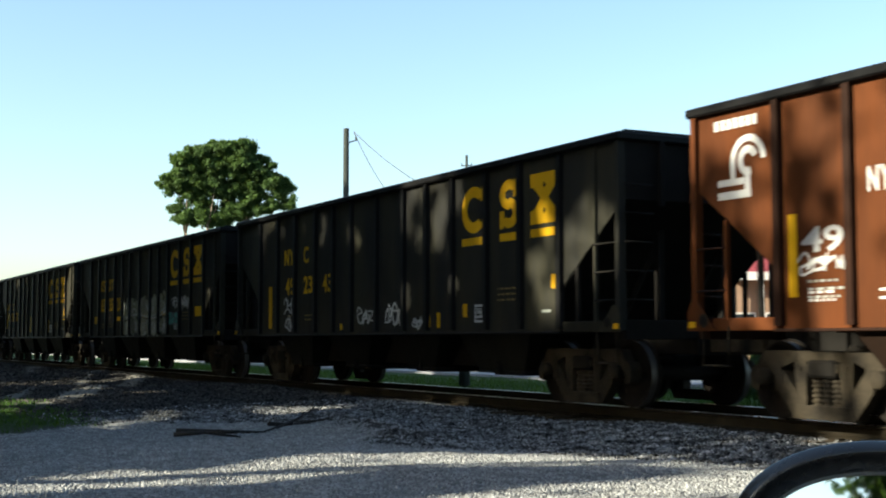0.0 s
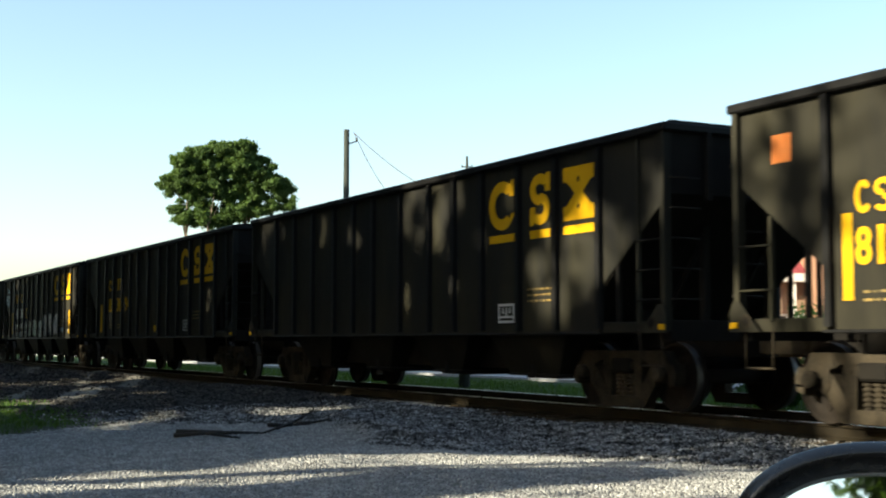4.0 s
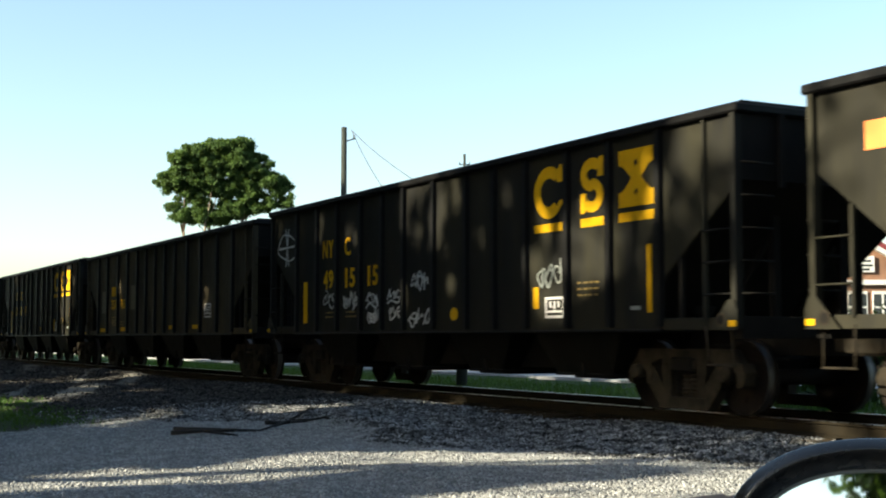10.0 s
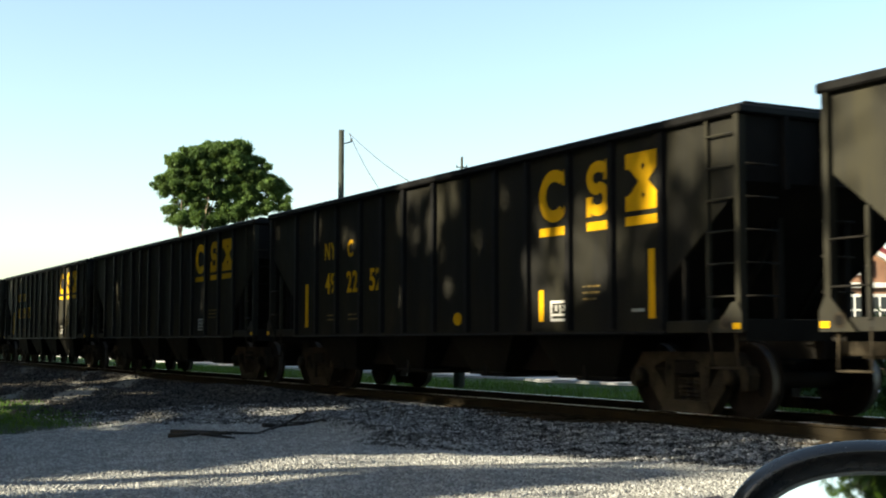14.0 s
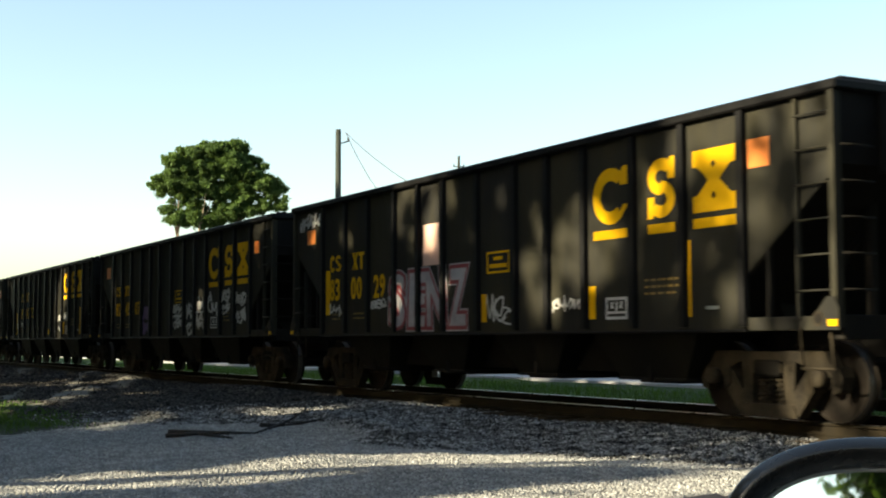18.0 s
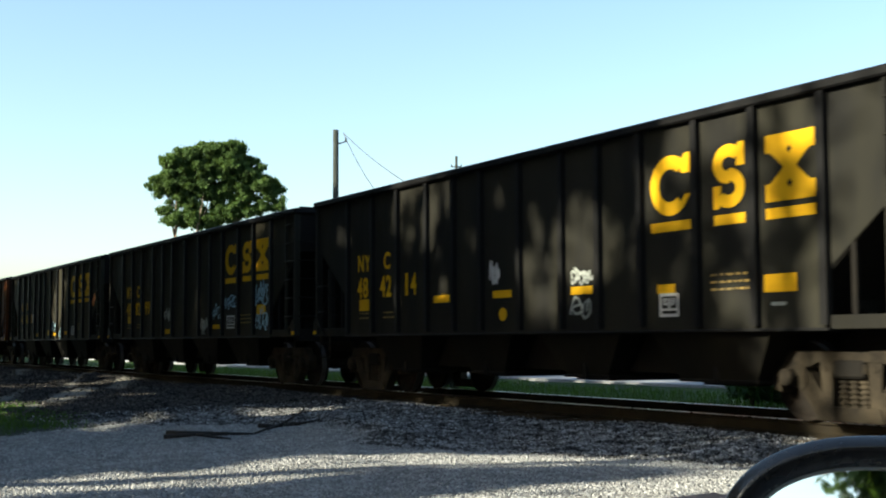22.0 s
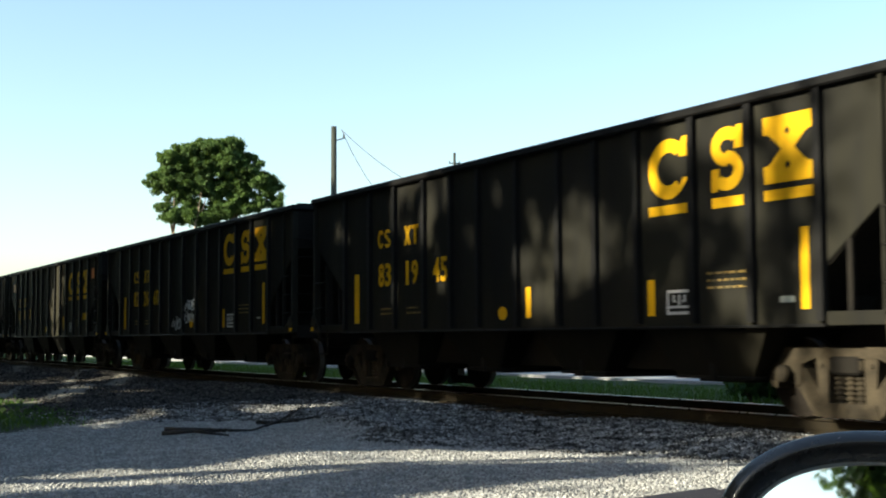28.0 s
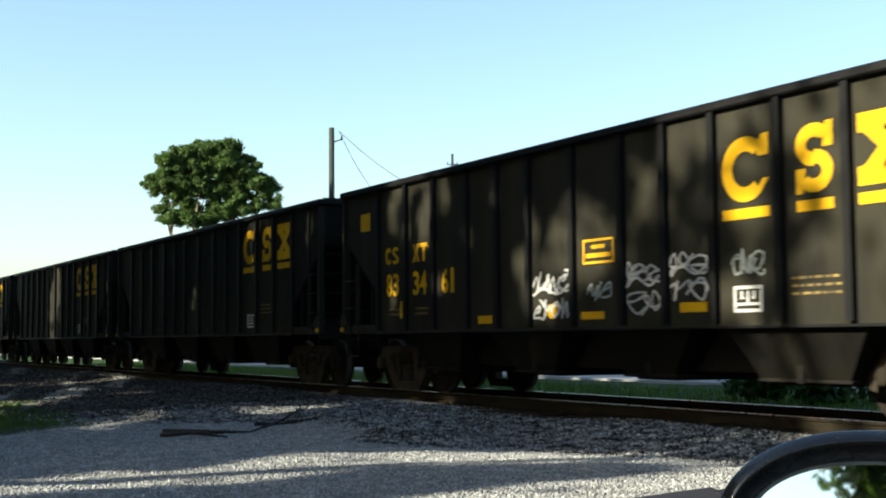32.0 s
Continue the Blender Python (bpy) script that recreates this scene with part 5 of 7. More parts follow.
def emblem(car, x, z0, z1, mat):
    """Three big yellow painted shapes with a bar under each: an open ring, a double hook and an hourglass. x: the ring's middle."""
    zc, h = (z0 + z1) / 2, (z1 - z0) / 2
    bars = []
    bm = open_ring(B(), x, zc, 0.39, h, 0.17, 48, 312, 22)
    flat(bm, [(x + 0.22, zc + 0.13), (x + 0.38, zc + 0.13), (x + 0.38, z1), (x + 0.28, z1), (x + 0.18, z1 - 0.14)], 0.0046)
    flat(bm, [(x + 0.18, z0 + 0.12), (x + 0.25, z0 + 0.09), (x + 0.39, zc - 0.13), (x + 0.29, zc - 0.13)], 0.0046)
    part("open_ring_shape", bm, mat, car, "big yellow painted open ring")
    bars.append((x - 0.39, x + 0.39))
    x += 1.08
    r = h / 2 + 0.045
    bm = open_ring(B(), x, z1 - r, 0.27, r, 0.15, 35, 270, 16)
    open_ring(bm, x, z0 + r, 0.27, r, 0.15, -145, 90, 16, 0.0043)
    flat(bm, [(x + 0.13, z1 - 0.27), (x + 0.27, z1 - 0.27), (x + 0.27, z1), (x + 0.17, z1)], 0.0046)
    flat(bm, [(x - 0.27, z0), (x - 0.17, z0), (x - 0.13, z0 + 0.27), (x - 0.27, z0 + 0.27)], 0.0046)
    part("double_hook_shape", bm, mat, car, "big yellow painted double hook")
    bars.append((x - 0.27, x + 0.27))
    x += 1.0
    side = [(0.38, z1), (0.38, z1 - 0.2), (0.31, z1 - 0.2), (0.25, z1 - 0.24), (0.1, zc), (0.25, z0 + 0.24), (0.31, z0 + 0.2), (0.38, z0 + 0.2), (0.38, z0)]
    bm = flat(B(), [(x + a, z) for a, z in side] + [(x - a, z) for a, z in side[::-1]])
    part("hourglass_shape", bm, mat, car, "big yellow painted hourglass")
    for z in (zc + h * 0.5, zc - h * 0.5):
        part("small_notch", flat(B(), [(x - 0.04, z), (x, z + 0.05), (x + 0.04, z), (x, z - 0.05)], 0.0065), M_CHORD, car, "small dark notch in the yellow shape")
    bars.append((x - 0.38, x + 0.38))
    for a, b in bars:
        part("underline", bar(B(), a, b, z0 - 0.19, z0 - 0.07), mat, car)


def data_frame(car, x, x1, z, z1, mat, thin=False):
    if thin:
        part("data_panel", bar(B(), x, x1, z, z1, 0.001), M_CHORD, car, "dark panel behind the data")
    bm, f = B(), 0.018 if thin else 0.036
    w, d = x1 - x, z1 - z
    for a in ((x, x1, z, z + f), (x, x1, z1 - f, z1), (x, x + f, z + f, z1 - f), (x1 - f, x1, z + f, z1 - f), (x + f, x1 - f, z + d * 0.26, z + d * 0.26 + f * 0.8)):
        bar(bm, *a)
    part("data_frame", bm, mat, car, "white painted box of small data")
    bm = B()
    for a, b, c, e in ((0.46, 0.54, 0.36, 0.8), (0.24, 0.32, 0.5, 0.8), (0.68, 0.76, 0.5, 0.8), (0.32, 0.37, 0.5, 0.58), (0.63, 0.68, 0.5, 0.58)):
        bar(bm, x + w * a, x + w * b, z + d * c, z + d * e)
    tagged(part("data_print", bm, M_GREY if thin else mat, car), kind="stuff")


def small_print(car, x, z, w, rows, mat, h=0.028, seed=0):
    r = random.Random(seed)
    bm = B()
    for k in range(rows):
        a = x
        while a < x + w - 0.05:
            b = min(x + w, a + r.uniform(0.03, 0.13))
            bar(bm, a, b, z - k * 0.085, z - k * 0.085 + h)
            a = b + 0.045
    return tagged(part("small_print", bm, mat, car), kind="stuff")


def plate(car, x0, x1, z0, z1, mat, name="painted_patch", label=""):
    return part(name, bar(B(), x0, x1, z0, z1, 0.005), mat, car, label)


TAGS = [  # loose sprayed squiggles in a unit box
    [[(0, .3), (.5, .9), (.9, .5), (.5, .1), (.15, .6), (.7, .75), (1.1, .6)]],
    [[(0, .2), (.2, .9), (.4, .15), (.6, .85), (.8, .1), (1, .8)]],
    [[(0, .5), (.25, .8), (.5, .4), (.75, .7), (1, .45)], [(.3, .1), (.35, .9)]],
    [[(.5, .5), (.7, .6), (.6, .8), (.3, .75), (.2, .4), (.5, .15), (.9, .3), (.95, .7), (.6, 1)]],
    [[(0, .1), (.3, .5), (.1, .8), (-.05, .5), (.4, .2), (.7, .6), (.5, .9), (.35, .6), (.8, .3), (1.1, .7)]],
    [[(-.1, .6), (.3, .9), (.9, .75), (.6, .45), (.1, .4), (.5, .1), (1.1, .25)]],
]


def curve(keys, steps=6):
    out = []
    for i in range(len(keys) - 1):
        p0, p1, p2, p3 = keys[max(0, i - 1)], keys[i], keys[i + 1], keys[min(len(keys) - 1, i + 2)]
        for q in range(steps):
            t = q / steps
            out.append(0.5 * (2 * p1 + (p2 - p0) * t + (2 * p0 - 5 * p1 + 4 * p2 - p3) * t * t + (3 * p1 - p0 - 3 * p2 + p3) * t ** 3))
    return out + [keys[-1]]


def scrawl(car, x0, x1, z0, z1, mat, n, w, seed, label="white spray-painted scrawl"):
    """Spray-can signs side by side, unreadable; a tall space gets two rows and a flourish."""
    r = random.Random(seed)
    rows = 2 if z1 - z0 > 0.62 else 1
    h = (z1 - z0) / rows
    for row in range(rows):
        m = max(2, n + r.choice((0, 1)))
        step = (x1 - x0) / m
        for k in range(m):
            size, lift, tilt = r.uniform(0.7, 0.98), r.uniform(0, 0.12), r.uniform(0.0, 0.25)
            for j, stroke in enumerate(r.choice(TAGS)):
                keys = [Vector((x0 + step * (k - 0.05 + (a + tilt * b) * 1.15 + r.uniform(-.2, .2)), z0 + h * row + h * (lift + b * size * 0.88 + r.uniform(-.14, .14)))) for a, b in stroke]
                path = [(min(x1, max(x0, p.x)), min(z1, max(z0, p.y))) for p in curve(keys)]
                part("graffiti_line", band(B(), path, w * r.uniform(0.8, 1.15), 0.004 + 0.0012 * ((k + j) % 4)), mat, car, label)
    if rows == 2:
        keys = [Vector((x0 + (x1 - x0) * a, z0 + (z1 - z0) * b)) for a, b in ((0.02, 0.5), (0.3, 0.62 + r.uniform(-.1, .1)), (0.7, 0.5), (0.98, 0.66))]
        part("graffiti_line", band(B(), [(p.x, p.y) for p in curve(keys)], w, 0.009), mat, car, label)


LINES = [  # long sprayed lines, left to right, each in a unit box
    [[(.95, .98), (.3, .88), (.15, .58), (.5, .42), (.45, .12), (.15, .02)]],
    [[(.05, 1), (.35, .78), (.8, 1.03)], [(.35, .78), (.4, .52)], [(.05, .5), (.75, .54)], [(.05, .32), (.85, .35)], [(.1, .02), (.45, .12), (.5, .33)], [(.5, .12), (.7, 0), (.95, .06)]],
    [[(.25, .95), (.6, .9), (.7, .65), (.35, .5), (.6, .2), (.45, .02), (.1, .06)]],
    [[(.8, .68), (.3, .62), (.15, .32), (.45, .06), (.95, .2)], [(.2, .38), (.75, .42)]],
    [[(.1, .02), (.15, .62), (.6, .6), (.5, .36), (.2, .32), (.75, .04)]],
    [[(.05, .04), (.15, .6), (.5, .08), (.65, .72), (.95, .6)]],
    [[(.0, .9), (.5, 1.02), (1.1, .8)], [(.6, .96), (.65, .12)], [(.8, .34), (1.1, .34), (.8, .02), (1.2, 0)]],
]


def line_strokes(car, x0, x1, z0, z1):
    """A row of tall loose line shapes, unreadable."""
    step = (x1 - x0) / (len(LINES) + 0.2)
    for k, shape in enumerate(LINES):
        for j, stroke in enumerate(shape):
            keys = [Vector((x0 + step * (k + 0.9 * a), z0 + (z1 - z0) * b)) for a, b in stroke]
            part("graffiti_line", band(B(), [(p.x, p.y) for p in curve(keys)], 0.065, 0.004 + 0.0012 * j), M_WHITE, car, "white spray-painted line")


def fat_letters(car, text, x0, x1, z0, z1, fill, edge, label):
    """Fat sprayed letters, each with a pale outline."""
    step = (x1 - x0) / len(text)
    for i, ch in enumerate(text):
        for grow, out, mat, name in ((0.1, -0.002, M_CHALK, "graffiti_halo"), (0.08, 0.0, edge, "graffiti_outline"), (0.03, 0.004, fill, "graffiti"))[0 if fill is M_CHALK else 1:]:
            cu = bpy.data.curves.new("text", "FONT")
            cu.body, cu.extrude, cu.offset, cu.resolution_u = ch, 0.01, grow, 3
            ob = bpy.data.objects.new("text", cu)
            scene.collection.objects.link(ob)
            me = bpy.data.meshes.new_from_object(ob.evaluated_get(bpy.context.evaluated_depsgraph_get()))
            bpy.data.objects.remove(ob)
            bpy.data.curves.remove(cu)
            if grow == (0.1 if fill is M_CHALK else 0.08):
                xs = [v.co.x for v in me.vertices]
                ys = [v.co.y for v in me.vertices]
                lo, sx, sz = min(xs), step * 1.08 / (max(xs) - min(xs)), (z1 - z0) / (max(ys) - min(ys))
                low = min(ys)
            a, tilt = x0 + step * i, 0.1 * math.sin(i * 2.1)
            me.transform(Matrix(((sx, tilt, 0, a - lo * sx), (0, 0, -0.2, FACE - 0.003 - out - 0.0006 * (i % 2)), (0, sz, 0, z0 - low * sz), (0, 0, 0, 1))))
            me.materials.clear()
            me.materials.append(mat)
            part(name, me, None, car, label)


def nest(car, x0, x1, z0, z1, mat, w, seed, ring, label="pale spray-painted rings and spikes"):
    """A tangle of wobbly rings with spikes round it, unreadable."""
    r = random.Random(seed)
    cx, cz, rx, rz = (x0 + x1) / 2, (z0 + z1) / 2, (x1 - x0) / 2, (z1 - z0) / 2
    for k in range(1 if ring else 4):
        size, ph = (0.92 if ring else 0.3 + 0.13 * k), r.uniform(0, 6)
        ox, oz = (0, 0) if ring else (r.uniform(-0.22, 0.22) * rx, r.uniform(-0.3, 0.2) * rz)
        pts = [(cx + ox + rx * size * math.cos(a) * (1 + 0.1 * math.sin(3 * a + ph)), cz + oz + rz * size * math.sin(a) * (0.6 + 0.1 * math.sin(2 * a + ph))) for a in [6.6 * i / 30 for i in range(31)]]
        part("graffiti_line", band(B(), pts, w, 0.004 + 0.0012 * k), mat, car, label)
    for k in range(4 if ring else 11):
        a = r.uniform(-0.3, 0.3) + 6.283 * k / (4 if ring else 11)
        p, q = ((-0.8, 0.8) if ring else (r.uniform(0.2, 0.6), r.uniform(0.65, 1.0)))
        b = a + r.uniform(-0.5, 0.5)
        keys = [Vector((cx + rx * p * math.cos(a), cz + rz * p * math.sin(a))), Vector((cx + rx * (p + q) / 2 * math.cos(b) , cz + rz * (p + q) / 2 * math.sin(b))), Vector((cx + rx * q * math.cos(a), cz + rz * q * math.sin(a)))]
        part("graffiti_line", band(B(), [(v.x, v.y) for v in curve(keys)], w, 0.0095 + 0.0012 * (k % 3)), mat, car, label)


def dome(car, x0, x1, z0, z1, fill, edge, label):
    """A tall rounded shape, sprayed grey with a pale edge and dark bands."""
    cx, hw, top = (x0 + x1) / 2, (x1 - x0) / 2, z1 - (x1 - x0) * 0.42

    def arch(k, out, bm):
        pts = [(cx - hw * k, z0 + 0.02), (cx + hw * k, z0 + 0.02)] + [(cx + hw * k * math.cos(a), top + (z1 - top) * k * math.sin(a)) for a in [math.pi * i / 14 for i in range(15)]]
        return flat(bm, pts, out)

    part("graffiti_outline", arch(1.0, 0.004, B()), edge, car)
    part("graffiti", arch(0.9, 0.007, B()), fill, car, label)
    bm = B()
    for f, q in ((0.25, 0.7), (0.42, 0.55), (0.62, 0.62), (0.8, 0.4)):
        z = z0 + (z1 - z0) * f
        band(bm, [(p.x, p.y) for p in curve([Vector((cx - hw * q, z)), Vector((cx - hw * q * 0.3, z - 0.06)), Vector((cx + hw * q * 0.4, z - 0.04)), Vector((cx + hw * q, z + 0.03))])], 0.05, 0.0095)
    for a in (-0.35, 0.3):
        band(bm, [(p.x, p.y) for p in curve([Vector((cx + hw * a, top + 0.05)), Vector((cx + hw * (a + 0.15), top - 0.12)), Vector((cx + hw * a, top - 0.3))])], 0.045, 0.011)
    tagged(part("graffiti_strokes", bm, M_DARKSPRAY, car), kind="stuff")


def bubbles(car, x0, x1, z0, z1, fill, edge, n, seed, label):
    """Fat outlined graffiti shapes side by side, unreadable."""
    r = random.Random(seed)
    step = (x1 - x0) / n
    for k in range(n):
        cx, cz = x0 + step * (k + 0.5), (z0 + z1) / 2 + r.uniform(-0.03, 0.03)
        m = 20
        hz = (z1 - z0) / 2 * r.uniform(0.88, 1.02)
        ph, lobes = r.uniform(0, 6.28), r.choice((2, 3, 3, 4))
        shape = []
        for i in range(m):
            a = 6.283 * i / m
            q = max(abs(math.cos(a)), abs(math.sin(a)))
            s = (0.86 / q ** 0.8) * (1 + 0.16 * math.sin(lobes * a + ph) + r.uniform(-0.04, 0.04))
            shape.append((max(-1.05, min(1.05, math.cos(a) * s)), max(-1.0, min(1.0, math.sin(a) * s))))
        part("graffiti_outline", flat(B(), [(cx + x * step * 0.62, cz + z * hz) for x, z in shape], 0.004 + 0.0006 * (k % 3)), edge, car)
        part("graffiti", flat(B(), [(cx + x * (step * 0.62 - 0.035), cz + z * (hz - 0.035)) for x, z in shape], 0.0075 + 0.0006 * (k % 3)), fill, car, label)
        for j in range(3):
            ax, az = cx + (-0.22 + 0.22 * j + r.uniform(-0.08, 0.08)) * step, cz + (0.4 - 0.4 * j + r.uniform(-0.15, 0.15)) * hz
            keys = [Vector((ax - step * 0.22, az - 0.2 * hz)), Vector((ax - step * 0.05, az + 0.25 * hz)), Vector((ax + step * 0.16, az + 0.1 * hz)), Vector((ax + step * 0.12, az - 0.4 * hz))]
            part("graffiti_line", band(B(), [(p.x, p.y) for p in curve(keys, 4)], 0.035, 0.011 + 0.0006 * j), edge, car)


def wheel_emblem(car, x, z, mat, r=0.33):
    """A white painted emblem of nested arcs over two bars."""
    bm = open_ring(B(), x, z, r, r, r * 0.27, 0, 185, 16)
    bar(bm, x - r, x - r * 0.73, z - r * 0.66, z - r * 0.06, 0.0045)
    bar(bm, x - r * 1.75, x - r * 0.25, z - r * 0.9, z - r * 0.64)
    open_ring(bm, x, z, r * 0.58, r * 0.58, r * 0.3, 20, 290, 14)
    bar(bm, x - r * 0.2, x + r * 0.12, z - r * 1.16, z - r * 0.45, 0.0045)
    bar(bm, x - r * 1.75, x + r * 0.14, z - r * 1.42, z - r * 1.12)
    part("arc_emblem", bm, mat, car, "white painted emblem of nested arcs")


def ring_emblem(car, x, z, mat, r=0.32):
    bm = open_ring(B(), x, z, r, r, r * 0.3, 0, 359.5, 24)
    open_ring(bm, x, z, r * 0.5, r * 0.5, r * 0.24, -30, 230, 14)
    flat(bm, [(x + r * 0.2, z - r * 0.5), (x + r * 0.5, z - r * 0.6), (x + r * 1.0, z - r * 1.2), (x + r * 0.6, z - r * 1.2)], 0.005)
    part("ring_emblem", bm, mat, car, "white painted ring emblem")
    bm = B()
    for k in range(7):
        bar(bm, x - r * 1.05 + k * 0.3 * r, x - r * 0.82 + k * 0.3 * r, z + r * 1.35, z + r * 1.6)
    part("emblem_print", bm, mat, car)
    letters(car, "QUALITY", x - r * 1.05, x + r * 1.05, z - r * 1.8, z - r * 1.45, mat, "emblem_word")


def owner_mark(car, mark, x, z0, z1, mat, close=0.0):
    """NYC is lettered; the other owner's initials are plain painted bars."""
    if mark == "NYC" and close:
        for i, ch in enumerate("NYC"):
            letters(car, ch, x + close * i / 3, x + close * (i + 0.86) / 3, z0, z1, mat, "owner_mark")
    elif mark == "NYC":
        letters(car, "N", x, x + 0.24, z0, z1, mat, "owner_mark")
        letters(car, "Y", x + 0.28, x + 0.53, z0, z1, mat, "owner_mark")
        letters(car, "C", x + 1.08, x + 1.34, z0, z1, mat, "owner_mark")
    elif mark:
        w, h = (close / 4.6 if close else 0.24), z1 - z0
        for i, a in enumerate((0, 1.2, 2.4, 3.6) if close else (0, 1.12, 4.35, 5.5)):
            a, zc, bm = x + a * w, (z0 + z1) / 2, B()
            if i == 0:
                open_ring(bm, a + w / 2, zc, w / 2, h / 2, 0.065, 40, 320, 12)
            elif i == 1:
                open_ring(bm, a + w / 2, z1 - h * 0.27, w / 2, h * 0.27, 0.06, 20, 270, 8)
                open_ring(bm, a + w / 2, z0 + h * 0.27, w / 2, h * 0.27, 0.06, -160, 90, 8, 0.0045)
            elif i == 2:
                flat(bm, [(a, z1), (a + w * 0.33, z1), (a + w * 0.5, zc + h * 0.1), (a + w * 0.67, z1), (a + w, z1), (a + w * 0.66, zc), (a + w, z0), (a + w * 0.67, z0), (a + w * 0.5, zc - h * 0.1), (a + w * 0.33, z0), (a, z0), (a + w * 0.34, zc)])
            else:
                flat(bm, [(a, z1), (a + w, z1), (a + w, z1 - 0.065), (a + w * 0.65, z1 - 0.065), (a + w * 0.65, z0), (a + w * 0.35, z0), (a + w * 0.35, z1 - 0.065), (a, z1 - 0.065)])
            part("owner_mark", bm, mat, car)


def road_number(car, digits, x0, x1, z0, z1, mat, k):
    w = (x1 - x0) * 0.228
    for j, f in enumerate((0, 0.386, 0.772)):
        a = x0 + (x1 - x0) * f
        m = M_WHITE if (k == 7 and j < 2) else mat
        letters(car, digits[2 * j], a, a + w * 0.37, z0, z1, m)
        letters(car, digits[2 * j + 1], a + w * 0.43, a + w * 0.8, z0, z1, M_WHITE if (k == 25 and j == 2) else m)


def disc(car, x0, x1, z0, z1, mat, name="painted_dot"):
    bm = B()
    n = 16
    flat(bm, [((x0 + x1) / 2 + (x1 - x0) / 2 * math.cos(6.283 * i / n), (z0 + z1) / 2 + (z1 - z0) / 2 * math.sin(6.283 * i / n)) for i in range(n)])
    part(name, bm, mat, car)


def outlined_box(car, x0, x1, z0, z1, mat):
    bm = B()
    for a in ((x0, x1, z0, z0 + 0.03), (x0, x1, z1 - 0.03, z1), (x0, x0 + 0.03, z0 + 0.031, z1 - 0.031), (x1 - 0.03, x1, z0 + 0.031, z1 - 0.031), (x0 + 0.08, x1 - 0.08, z0 + 0.08, z0 + 0.14), (x0 + 0.2, x1 - 0.2, z0 + 0.2, z0 + 0.25)):
        bar(bm, *a)
    part("notice_box", bm, mat, car, "yellow painted outlined box of small print")


# ---------------------------------------------------------------- the train

M_DIMYELLOW = material("worn_yellow_print", (0.22, 0.14, 0.02), rough=0.7, second=(0.06, 0.045, 0.015), scale=5, grain=30, amount=0.8, bump=0.0)
M_GREY = material("pale_grey_spray", (0.27, 0.285, 0.26), rough=0.6, second=(0.13, 0.15, 0.13), scale=2, grain=15, amount=0.5, bump=0.0)
M_CHALK = material("chalky_white_spray", (0.3, 0.3, 0.31), rough=0.65, second=(0.17, 0.17, 0.185), scale=3, grain=12, amount=0.7, bump=0.0)
M_REDSPRAY = material("dark_red_spray", (0.16, 0.012, 0.018), rough=0.55, second=(0.1, 0.01, 0.014), scale=2, grain=15, amount=0.4, bump=0.0)
M_DARKSPRAY = material("dark_spray", (0.02, 0.02, 0.025), rough=0.55, amount=0.3, bump=0.0)
M_BLUESPRAY = material("pale_blue_spray", (0.22, 0.36, 0.44), rough=0.55, amount=0.3, bump=0.0)
M_MINT = material("pale_mint_spray", (0.4, 0.49, 0.42), rough=0.6, second=(0.24, 0.3, 0.26), scale=2, grain=15, amount=0.5, bump=0.0)
M_PURPLE = material("purple_spray", (0.09, 0.05, 0.16), rough=0.55, amount=0.4, bump=0.0)
M_TEAL = material("teal_spray", (0.03, 0.22, 0.18), rough=0.55, amount=0.4, bump=0.0)
M_OLIVESPRAY = material("olive_spray", (0.13, 0.12, 0.05), rough=0.55, second=(0.2, 0.2, 0.18), amount=0.6, bump=0.0)
M_FADED = material("faded_yellow_patch", (0.085, 0.075, 0.033), rough=0.7, second=(0.05, 0.043, 0.022), scale=2, grain=15, amount=0.6, bump=0.0)
M_PINK = material("faded_pink_panel", (0.5, 0.32, 0.26), rough=0.6, second=(0.42, 0.26, 0.2), scale=2, grain=15, amount=0.5, bump=0.0)

# rear end of each car along the track at the start
REAR = [-12.45, -29.08, -45.44, -61.68, -78.10, -94.52, -110.94, -127.18, -143.59, -160.06, -176.44, -192.75, -210.09, -226.35, -242.58, -259.03, -275.16, -291.29, -307.70, -323.90, -340.24, -356.49, -372.78, -388.99, -405.21, -421.46, -438.98, -456.28, -472.41, -488.62, -504.83, -521.13, -537.31, -553.51, -569.76, -586.01, -602.26]
# kind, owner's mark, number; the number's row and extras are painted below
CARS = [
    ("red", "NYC", "49"), ("black", "NYC", "492343"), ("black", "other", "833521"), ("brown", "NYC", "483637"), ("brown", "other", "819676"), ("black", "other", ""),
    ("black", "other", "813894"), ("black_ladder", "NYC", "483642"), ("brown", "other", "832890"), ("brown", "other", "832744"), ("brown", "other", "833167"), ("black", "NYC", "491515"),
    ("olive", "other", "351765"), ("black", "other", "810843"), ("black", "other", "805843"), ("black_ladder", "NYC", "492252"), ("black", "other", ""), ("black", "other", "801973"),
    ("clean", "NYC", "492178"), ("clean_ladder", "other", "830029"), ("clean_ladder", "other", "824507"), ("sooty_ladder", "other", "834273"), ("ladder", "other", "833142"), ("sooty_ladder", "NYC", "484214"),
    ("brown", "NYC", "488299"), ("brown", "NYC", "488500"), ("red", "NYC", "497296"), ("red", "NYC", ""), ("brown", "other", "830597"), ("sooty", "other", "831945"),
    ("sooty", "other", "822660"), ("brown", "other", "831115"), ("brown", "NYC", "488891"), ("brown", "other", "833461"), ("black", "other", ""), ("black", "other", ""),
    ("black", "other", ""),
]
LENGTHS = [15.14 if k in (0,) else (16.25 if REAR[k - 1] - REAR[k] > 17 else 15.14) for k in range(len(CARS))]
TEMPLATES = {}


